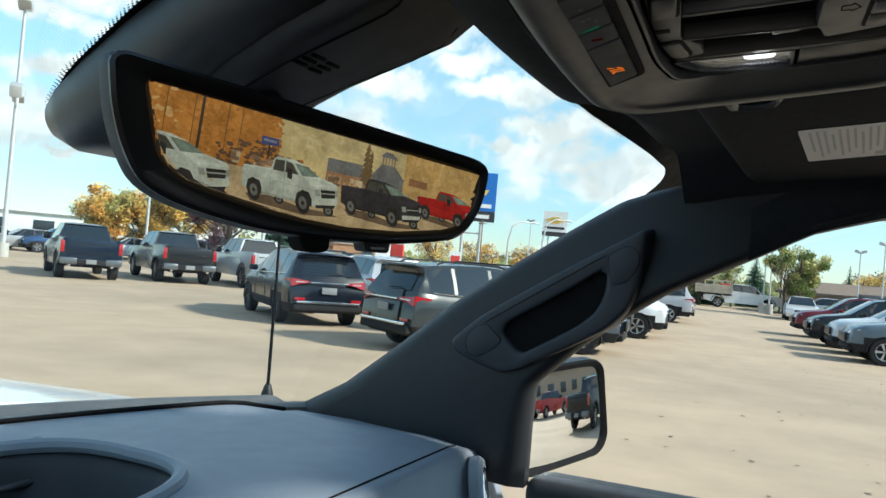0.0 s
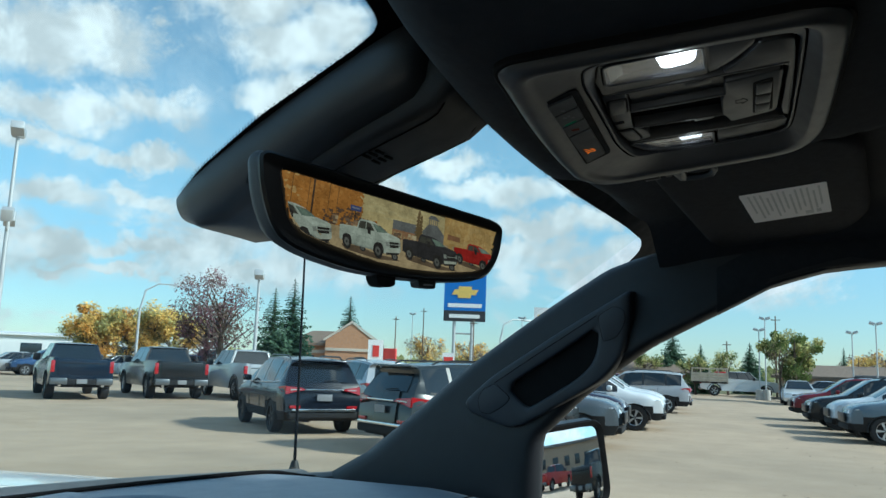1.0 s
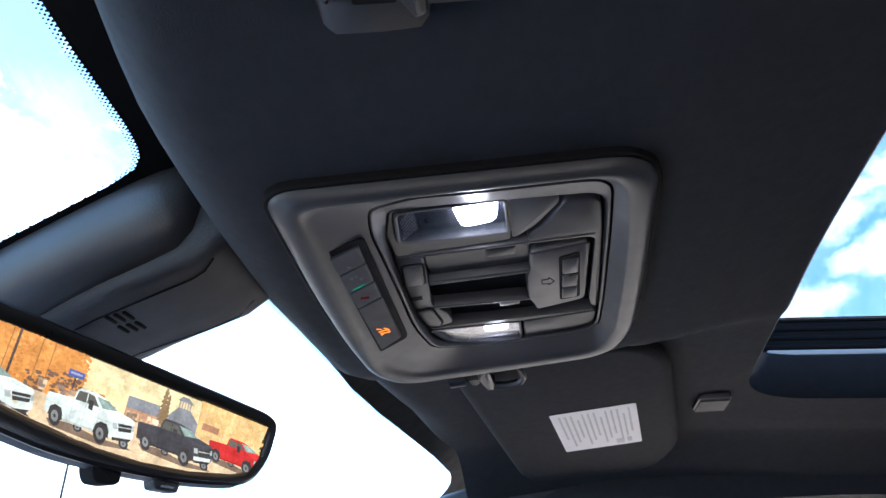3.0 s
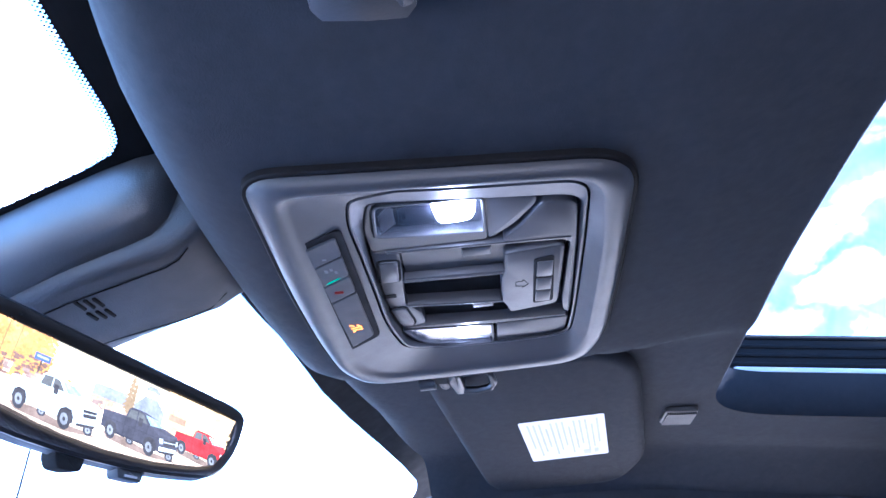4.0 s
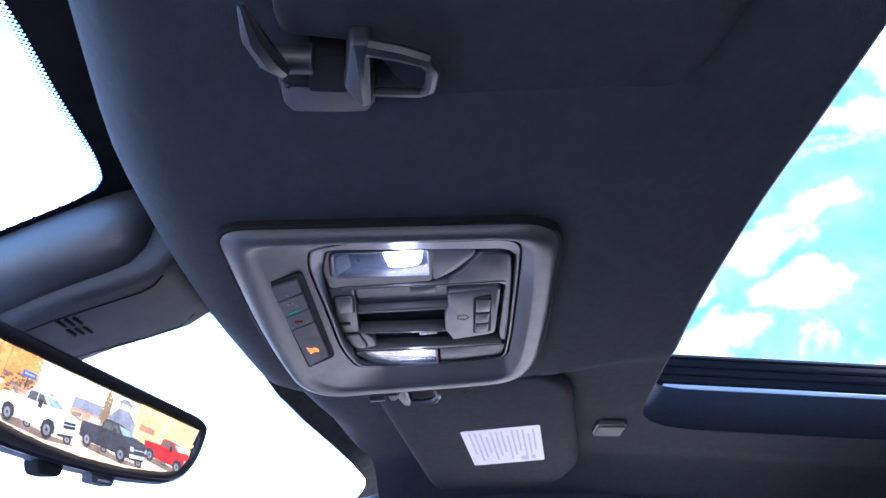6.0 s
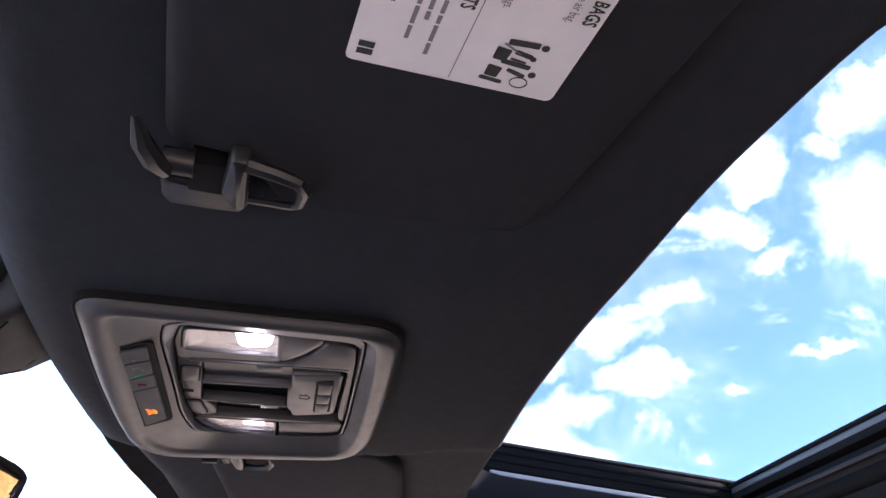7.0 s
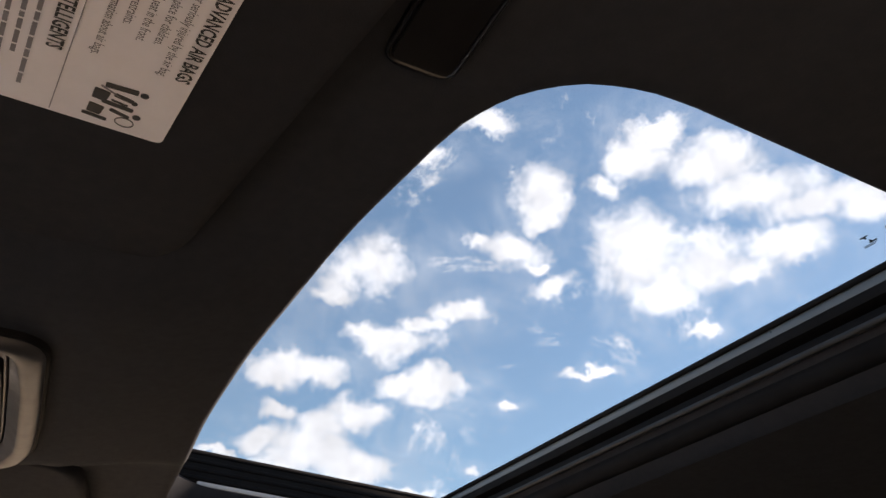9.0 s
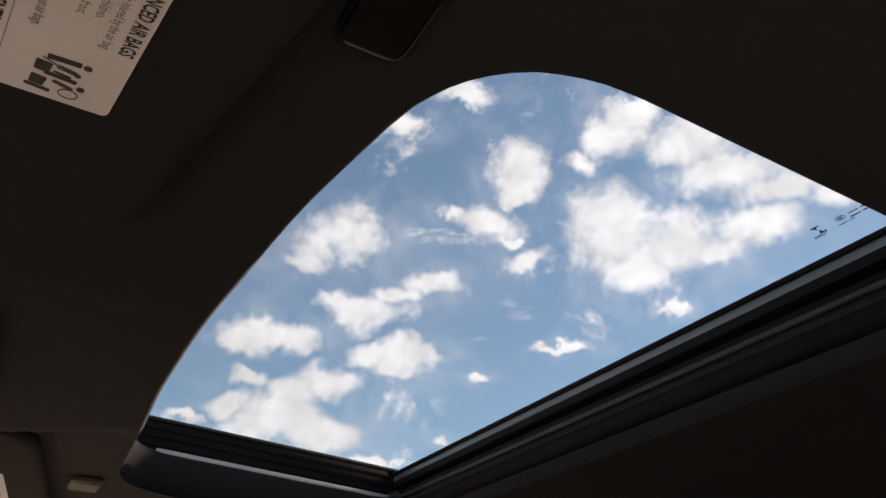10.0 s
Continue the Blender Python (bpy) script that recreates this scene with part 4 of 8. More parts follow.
    for pts in ([(-0.0928, -0.0865), (-0.1040, -0.0665), (-0.0822, -0.0668), (-0.0695, -0.0868)], [(-0.0679, -0.0868), (-0.0806, -0.0668), (-0.0552, -0.0670), (-0.0415, -0.0868)], [(-0.0396, -0.0868), (-0.0534, -0.0670), (-0.0298, -0.0670), (-0.0153, -0.0868)], [(-0.0134, -0.0868), (-0.0278, -0.0670), (0.0480, -0.0668), (0.0690, -0.0866)]):
        part("button", plate(rounded(pts, 0.0018, 3), 0.0, z + 0.0016, m, 0.0008), "button_grey", strip, world_made=False, smooth=False)
    zi = (z + 0.0016, z + 0.0019)
    for x, y, a, h, turn in ((0.0300, -0.0775, 0.0080, 0.0014, 108), (0.0340, -0.0770, 0.0070, 0.0014, 96), (0.0270, -0.0745, 0.0050, 0.0012, 40), (0.0365, -0.0795, 0.0040, 0.0012, 150), (0.0260, -0.0800, 0.0040, 0.0012, 70), (0.0320, -0.0735, 0.0034, 0.0010, 10)):
        o = m @ Matrix.Translation((x, y, 0)) @ Matrix.Rotation(radians(turn), 4, "Z")
        part("amber_symbol", plate([(-a / 2, -h / 2), (a / 2, -h / 2), (a / 2, h / 2), (-a / 2, h / 2)], zi[0], zi[1], o), "amber", strip, smooth=False, world_made=False)
    part("green_line", plate([(-0.0470, -0.0830), (-0.0458, -0.0830), (-0.0525, -0.0735), (-0.0537, -0.0735)], zi[0], zi[1], m), "green", strip, smooth=False, world_made=False)
    for x, y, a, h, mat in ((-0.0800, -0.0780, 0.0020, 0.0024, "icon_dim"), (-0.0640, -0.0800, 0.0040, 0.0022, "icon_dim"), (-0.0660, -0.0765, 0.0036, 0.0018, "icon_dim"), (-0.0620, -0.0740, 0.0034, 0.0018, "icon_dim"), (-0.0320, -0.0780, 0.0030, 0.0060, "red_dim")):
        part("print", plate([(x - a / 2, y - h / 2), (x + a / 2, y - h / 2), (x + a / 2, y + h / 2), (x - a / 2, y + h / 2)], zi[0], zi[1], m), mat, strip, smooth=False, world_made=False)


build_console()


# ---- sun visors ----
def label_bars(label, m, rows, mat="ink_grey"):
    for x0, x1, y, h in rows:
        part("text_bar", plate([(x0, y), (x1, y), (x1, y + h), (x0, y + h)], 0.0004, 0.0007, m), mat, label, smooth=False, world_made=False)


def lm_down(m):
    """The same frame with its normal turned to point down."""
    return m if m.col[2].z < 0 else m @ Matrix.Diagonal((1, 1, -1, 1))


def build_visor(s):
    name = "folded-up dark cloth sun visor with a white warning label"
    z0 = 1.8215
    base = thing("sun_visor", (s * 0.45, -0.05, z0), name, "sun visor", "sun visors")
    # x outwards, y to the rear
    m = frame_of((s * 0.205, 0.100, z0 - 0.0085), (s, -0.14, -0.026), (-0.14 * s, -1, 0.115))
    h = 1 if m.col[2].z < 0 else -1
    shape = rounded([(0.045, 0.010), (0.500, 0.002), (0.555, 0.020), (0.575, 0.070), (0.550, 0.200), (0.440, 0.236), (0.100, 0.230), (0.045, 0.200), (0.035, 0.120), (0.035, 0.030)],
                    [0.012, 0.04, 0.02, 0.02, 0.04, 0.08, 0.03, 0.03, 0.05, 0.02], 6)
    if s < 0:
        # the inner end is cut back round the hinge
        shape = rounded([(0.103, 0.013), (0.500, 0.002), (0.555, 0.020), (0.575, 0.070), (0.550, 0.200), (0.440, 0.236), (0.090, 0.232), (0.050, 0.205), (0.048, 0.085), (0.075, 0.070), (0.099, 0.055)],
                        [0.010, 0.04, 0.02, 0.02, 0.04, 0.08, 0.04, 0.03, 0.02, 0.012, 0.010], 6)
    pts = resample(shape, 160)
    t = 0.019
    body = rings([(shrink(pts, 0.006), -h * t), (shrink(pts, 0.001), -h * (t - 0.004)), (pts, -h * (t / 2)), (shrink(pts, 0.0015), -h * 0.004), (shrink(pts, 0.006), -h * 0.0006), (shrink(pts, 0.012), 0.0)], m)
    part("visor_pad", body, "visor", base)
    # hinge rod and retaining clip at the inner end
    if s > 0:
        part("rod", tube([m @ Vector((0.030, 0.030, -h * 0.004)), m @ Vector((0.070, 0.032, -h * 0.002))], 0.0055, 10), "rubber", base)
    cm = m @ Matrix.Translation((0.0 if s < 0 else -0.045, 0.0 if s < 0 else -0.004, 0)) @ Matrix.Diagonal((1, 1, h, 1))      # z downwards
    clip = part("clip", plate(rounded([(0.0770, 0.0120), (0.0500, 0.0130), (0.0360, 0.0200), (0.0250, 0.0420), (0.0420, 0.0640), (0.0770, 0.0620)], [0.004, 0.012, 0.012, 0.014, 0.012, 0.004], 5), -0.022, 0.0030, cm, 0.006), "clip_black", base, "dark plastic retaining clip")
    part("hinge_stub", tube([cm @ Vector(p) for p in ((0.0930, 0.0140, 0.0020), (0.0935, 0.0300, 0.0020))], 0.0075, 12), "clip_black", clip, world_made=False)
    part("socket", plate(rounded([(0.0970, 0.0280), (0.0985, 0.0470), (0.0700, 0.0470), (0.0700, 0.0280)], 0.002, 3), -0.010, 0.0036, cm), "black", clip, world_made=False)
    part("clip_arm", plate(rounded([(0.1150, 0.0470), (0.1160, 0.0570), (0.0690, 0.0600), (0.0660, 0.0540), (0.0820, 0.0450)], 0.003, 4), -0.010, 0.0110, cm, 0.003), "clip_black", clip, world_made=False)
    hook = [(0.1110, 0.0560, 0.008), (0.1105, 0.0700, 0.010), (0.1060, 0.0830, 0.010), (0.0970, 0.0880, 0.009), (0.0800, 0.0880, 0.007), (0.0750, 0.0840, 0.006), (0.0745, 0.0600, 0.006)]
    part("clip_loop", tube([cm @ Vector(p) for p in hook], [0.0045, 0.0042, 0.0040, 0.0036, 0.0030, 0.0026, 0.0026], 8), "clip_black", clip, world_made=False)
    if s < 0:
        part("lever", tube([cm @ Vector(p) for p in ((0.0940, 0.0165, 0.010), (0.1050, 0.0110, 0.012), (0.1200, 0.0050, 0.012), (0.1390, 0.0015, 0.011))], [0.0040, 0.0058, 0.0055, 0.0016], 8), "clip_black", clip, world_made=False)
    # warning label, read from the seat: text runs towards the passenger side
    top = m @ Vector((0, 0, 0))
    low = m.col[2].xyz * h

    def on_pad(x, y):
        """The place on the pad's lower face above (x, y)."""
        z = top.z - (low.x * (x - top.x) + low.y * (y - top.y)) / low.z
        return Vector((x, y, z)) + low * 0.0006
    if s > 0:
        o, a, b = on_pad(0.395, -0.114), on_pad(0.560, -0.136), on_pad(0.419, -0.016)
        lm = frame_of(o, a - o, b - o)
        W, H = 0.168, 0.101
        corners = [(0, 0), (W, 0), (W, H), (0, H)]
        paper = part("label", plate(rounded(corners, 0.004, 3), 0.0, 0.0004, lm_down(lm)), "label", base, "white printed warning label")
        bars = []
        for k in range(13):
            y = 0.008 + k * 0.0068
            bars.append((0.012 + (0.02 if k % 4 == 1 else 0.0), 0.110 + 0.018 * (k % 3), y, 0.0026))
        label_bars(paper, lm_down(lm), bars, "ink_faint")
        label_bars(paper, lm_down(lm), [(0.135, 0.155, 0.012, 0.006), (0.138, 0.158, 0.022, 0.010)], "ink_faint")
    else:
        # x towards the passenger side, the top of the text to the rear
        W, H = 0.220, 0.098
        o, a, b = on_pad(-0.5965, -0.1345), on_pad(-0.378, -0.109), on_pad(-0.585, -0.2345)
        lm = frame_of(o, a - o, b - o)
        paper = part("label", plate(rounded([(0, -H), (W, -H), (W, 0), (0, 0)], 0.004, 4), 0.0, 0.0004, lm), "label", base, "white bilingual air bag label with a yellow heading")
        part("yellow_band", plate([(0.0, -0.049), (0.074, -0.049), (0.074, -0.001), (0.0, -0.001)], 0.0004, 0.0006, lm), "yellow", paper, smooth=False, world_made=False)

        def line(text, x, y, size, mat="ink", squeeze=0.72, bold=0.0):
            writing(text, size, lm @ Matrix.Translation((x, y, 0.0009)), mat, paper, squeeze=squeeze, bold=bold)
        line("WARNING", 0.016, -0.030, 0.013, squeeze=0.9, bold=0.0003)
        line("EVEN WITH ADVANCED AIR BAGS", 0.080, -0.0085, 0.0088, squeeze=0.66, bold=0.00022)
        for k, text in enumerate(("• Children can be killed or seriously injured by the air bag.", "• The back seat is the safest place for children.", "• Never put a rear-facing child seat in the front.",
                                  "• Always use seat belts and child restraints.", "• See owner's manual for more information about air bags.")):
            line(text, 0.080, -0.0160 - k * 0.0068, 0.0060, "ink_small", 0.64)
        part("divider", plate([(0.002, -0.0510), (W - 0.002, -0.0510), (W - 0.002, -0.0506), (0.002, -0.0506)], 0.0004, 0.0006, lm), "ink_grey", paper, smooth=False, world_made=False)
        line("AVEC DES SACS GONFLABLES INTELLIGENTS", 0.060, -0.0595, 0.0088, squeeze=0.66, bold=0.00022)
        for k, (a, b) in enumerate(((0.060, 0.207), (0.060, 0.190), (0.060, 0.200), (0.060, 0.172), (0.060, 0.184), (0.060, 0.160))):
            y = -0.0662 - k * 0.0052
            x = a
            rnd = random.Random(k)
            while x < b - 0.003:
                wlen = min(b - x, rnd.uniform(0.003, 0.010))
                part("text_bar", plate([(x, y), (x + wlen, y), (x + wlen, y + 0.0019), (x, y + 0.0019)], 0.0004, 0.0006, lm), "ink_grey", paper, smooth=False, world_made=False)
                x += wlen + 0.0013
        # seat pictogram as plain shapes
        def sign(pts, x, y, mat="ink"):
            part("pictogram", plate(rounded([(x + px, y + py) for px, py in pts], 0.0008, 2), 0.0004, 0.0007, lm), mat, paper, smooth=False, world_made=False)
        def bar(x0, y0, x1, y1, wd, mat="ink"):
            d = Vector((x1 - x0, y1 - y0)).normalized() * (wd / 2)
            sign([(-d.y, d.x), (d.y, -d.x), (x1 - x0 + d.y, y1 - y0 - d.x), (x1 - x0 - d.y, y1 - y0 + d.x)], x0, y0, mat)

        def dot(x, y, r, mat="ink"):
            sign([(r * math.cos(k * math.pi / 5), r * math.sin(k * math.pi / 5)) for k in range(10)], x, y, mat)
        sign([(0.0, 0.0), (0.0075, 0.0), (0.0080, 0.0062), (0.0008, 0.0070)], 0.1925, -0.0365)
        bar(0.1885, -0.0330, 0.1875, -0.0190, 0.0034)
        bar(0.1935, -0.0280, 0.1950, -0.0195, 0.0026)
        bar(0.1980, -0.0285, 0.1990, -0.0210, 0.0012)
        bar(0.1900, -0.0345, 0.1945, -0.0250, 0.0008, "ink_grey")
        dot(0.1880, -0.0164, 0.0019)
        dot(0.1958, -0.0188, 0.0014)
        sign([(0.0, 0.0), (0.0070, 0.0), (0.0075, 0.0060), (0.0008, 0.0068)], 0.2040, -0.0365)
        bar(0.2128, -0.0380, 0.2138, -0.0270, 0.0022)
        bar(0.2005, -0.0320, 0.2015, -0.0180, 0.0026)
        bar(0.2050, -0.0275, 0.2075, -0.0185, 0.0022)
        dot(0.2054, -0.0155, 0.0019)
        for k in range(12):
            q, r = k * math.pi / 6, (k + 1) * math.pi / 6
            bar(0.2118 + 0.0034 * math.cos(q), -0.0195 + 0.0042 * math.sin(q), 0.2118 + 0.0034 * math.cos(r), -0.0195 + 0.0042 * math.sin(r), 0.0004)
        for x in (0.207, 0.2115):
            part("stamp", plate([(x, -0.094), (x + 0.0035, -0.094), (x + 0.0035, -0.087), (x, -0.087)], 0.0004, 0.0006, lm), "ink", paper, smooth=False, world_made=False)


build_visor(1)
build_visor(-1)

# vent grille by the passenger visor, dome tile by the driver's
grille = thing("ceiling_grille", (0.49, -0.215, 1.85), "small ribbed grey grille in the headliner beside the visor", "grille")
gm = frame_of((0.484, -0.216, 1.8525), (1, 0, 0), (0, -1, 0.05))
part("frame", plate(rounded([(-0.027, -0.020), (0.027, -0.020), (0.027, 0.020), (-0.027, 0.020)], 0.006, 4), -0.004, 0.002, gm, 0.002), "trim_dark", grille)
for k in range(13):
    y = -0.0175 + k * 0.0028
    part("slat", plate([(-0.023, y), (0.023, y), (0.023, y + 0.0014), (-0.023, y + 0.0014)], 0.002, 0.0050, gm), "trim_dark", grille, smooth=False)
pad = thing("visor_rest", (-0.495, -0.205, 1.86), "small black rounded plastic cover in the headliner behind the visor", "cover")
pm = frame_of((-0.495, -0.205, 1.8545), (1, 0, 0), (0, -1, 0.05))
tile = rounded([(-0.031, -0.0165), (0.031, -0.0165), (0.031, 0.0165), (-0.031, 0.0165)], 0.007, 5)
part("rim", ring_plate(shrink(resample(tile, 80), -0.0015), shrink(resample(tile, 80), 0.001), -0.005, 0.0038, pm, 0.0010, 80), "bezel", pad)
part("cover", plate(shrink(resample(tile, 80), 0.0012), -0.005, 0.0046, pm, 0.002), "black", pad)


# ---- camera cover and rear-view mirror ----
def build_cover():
    base = thing("windscreen_camera_cover", (0, 0.30, 1.79), "black plastic camera cover behind the rear-view mirror, fixed to the windscreen", "camera cover")
    # two shells: a wide one with sloping cheeks, and a narrower belly panel that reaches the headliner
    def loft(name, stations, prof_of, mat):
        bm = bmesh.new()
        rows = []
        for st in stations:
            y, hw, d = st[:3]
            rows.append([bm.verts.new((a * hw, y - 0.25 * b * d, glass_z(a * hw, y) - 0.004 - b * d)) for a, b in prof_of(*st)])
        for a, b in zip(rows, rows[1:]):
            for k in range(len(a) - 1):
                bm.faces.new((a[k], a[k + 1], b[k + 1], b[k]))
        bm.faces.new(rows[0])
        bm.faces.new(rows[-1])
        return part(name, bm, mat, base, angle=50)

    def cheeks(y, hw, d, belly):
        f = belly / hw
        half = [(-1.0, 0.0), (-1.015, 0.16), (-1.02, 0.34), (-1.0, 0.54), (-0.96, 0.72), (-0.90, 0.87), (-0.82, 0.96), (-0.74, 1.0), (-f * 0.5, 1.0)]
        return half + [(-a, b) for a, b in reversed(half)]
    shell = loft("shell", [(0.226, 0.062, 0.010, 0.030), (0.229, 0.070, 0.028, 0.038), (0.236, 0.076, 0.043, 0.044), (0.247, 0.0795, 0.050, 0.047), (0.265, 0.0810, 0.050, 0.048), (0.300, 0.0805, 0.047, 0.048), (0.340, 0.0790, 0.046, 0.047),
                           (0.385, 0.0745, 0.052, 0.044), (0.425, 0.067, 0.050, 0.040), (0.455, 0.058, 0.038, 0.035), (0.474, 0.047, 0.020, 0.027), (0.481, 0.036, 0.007, 0.018)], cheeks, "cover")

    def belly_of(y, hw, d):
        left = [(-0.98, 0.0), (-0.98, 0.80), (-0.95, 0.92), (-0.88, 0.985), (-0.78, 1.0), (-0.3, 1.01)]
        right = [(0.3, 1.01), (0.70, 1.0), (0.77, 0.97), (0.96, 0.72), (1.0, 0.58), (1.0, 0.0)]
        return left + right
    belly = loft("belly_panel", [(0.198, 0.054, 0.022), (0.204, 0.058, 0.046), (0.216, 0.060, 0.060), (0.236, 0.060, 0.065), (0.270, 0.060, 0.061), (0.310, 0.058, 0.056), (0.350, 0.054, 0.053), (0.395, 0.043, 0.053), (0.425, 0.033, 0.045)], belly_of, "trim")

    def under(x, y):
        """A place on the belly's lower face; y along the glass."""
        d = along([(0.198, 0.022), (0.204, 0.046), (0.216, 0.060), (0.236, 0.065), (0.270, 0.061), (0.310, 0.056), (0.350, 0.053), (0.395, 0.053)], y)
        return Vector((x, y - 0.25 * d, glass_z(x, y) - 0.004 - d * 1.012))
    part("seam", tube([under(x, y) for x, y in ((-0.030, 0.345), (-0.034, 0.310), (-0.036, 0.270), (-0.037, 0.246), (-0.041, 0.236), (-0.047, 0.228))], 0.0006, 6), "black", belly, world_made=False)
    part("seam", tube([under(x, y) for x, y in ((0.030, 0.350), (0.036, 0.300), (0.040, 0.262), (0.038, 0.240), (0.030, 0.226))], 0.0004, 6), "black", belly, world_made=False)
    tilt = Matrix.Rotation(radians(-28.5), 4, "X")
    for r in range(2):
        for k in range(3):
            c = under(-0.0265 + k * 0.0016 + r * 0.0185, 0.305 - k * 0.0052)
            part("air_slot", box((0.0145, 0.0030, 0.003), c, 0.0010, 1, tilt @ Matrix.Rotation(radians(-4), 4, "Z")), "black", belly, world_made=False)


build_cover()

MIRROR_A, MIRROR_B = Vector((-0.142, 0.303, 1.7325)), Vector((0.0835, 0.1915, 1.7165))


def build_mirror():
    base = thing("rear_view_mirror", (-0.03, 0.25, 1.70), "black rear-view mirror whose glass shows a camera picture of parked trucks", "rear-view mirror")
    lean = Vector((0.0, -0.03, 1.0))
    mid = (MIRROR_A + MIRROR_B) / 2
    m = frame_of(mid, MIRROR_B - MIRROR_A, lean)          # x along the glass, y up, normal to the driver
    m = m @ Matrix.Translation((-0.0093, 0, 0))
    hw = 0.117
    shape = rounded([(-hw, 0.0), (hw, 0.0005), (hw, -0.0095), (hw - 0.004, -0.026), (hw - 0.012, -0.038), (hw - 0.028, -0.0432), (0.052, -0.0500), (0.009, -0.0536), (-0.0305, -0.0528), (-0.066, -0.0490), (-0.089, -0.0450), (-0.100, -0.0405), (-0.1065, -0.0320)],
                    [0.002, 0.003, 0.01, 0.012, 0.012, 0.02, 0.06, 0.06, 0.06, 0.06, 0.02, 0.012, 0.02], 6)
    edge = resample(shape, 140)
    bez = resample(rounded([(-0.1365, 0.0060), (-0.1310, 0.0105), (0.1130, 0.0100), (0.1255, 0.0065), (0.1262, -0.0021), (0.1240, -0.0223), (0.1135, -0.0400), (0.1010, -0.0480), (0.0535, -0.0572), (0.002, -0.0621), (-0.0465, -0.0632), (-0.080, -0.0597), (-0.099, -0.0560), (-0.1140, -0.0495), (-0.1250, -0.033), (-0.1320, -0.0154)],
                           [0.006, 0.008, 0.008, 0.008, 0.01, 0.02, 0.02, 0.02, 0.06, 0.06, 0.06, 0.04, 0.03, 0.02, 0.04, 0.04], 6), 140)
    part("bezel", ring_plate(bez, edge, -0.010, 0.0022, m, 0.002, 180, 0.0012), "bezel", base)
    # rounded shell behind the bezel
    back = rings([(bez, -0.002), (shrink(bez, -0.0015), -0.010), (shrink(bez, 0.002), -0.020), (shrink(bez, 0.010), -0.030), (shrink(bez, 0.020), -0.034)], m, False, True)
    part("shell", back, "trim", base)
    # the day/night tab and switch under the shell
    part("tab", plate(rounded([(-0.0170, -0.058), (0.0055, -0.058), (0.0065, -0.0685), (0.000, -0.0708), (-0.0110, -0.0715), (-0.0150, -0.066)], 0.003, 3), -0.016, -0.002, m, 0.002), "black", base)
    part("switch", plate(rounded([(0.0290, -0.0565), (0.0530, -0.0545), (0.0520, -0.0640), (0.0330, -0.0655)], 0.002, 3), -0.014, -0.003, m, 0.002), "trim_dark", base)
    part("switch_mark", plate([(0.037, -0.0632), (0.047, -0.0622), (0.047, -0.0608), (0.037, -0.0618)], -0.003, -0.0022, m), "icon", base, smooth=False)
    # arm up to the camera cover
    foot = m @ Vector((0.012, -0.012, -0.030))
    part("arm", tube([foot, foot + Vector((0.0, 0.03, 0.02)), Vector((0.0, 0.345, 1.760))], [0.011, 0.010, 0.014], 12), "trim", base)
    screen_picture(m, edge, base, hw)


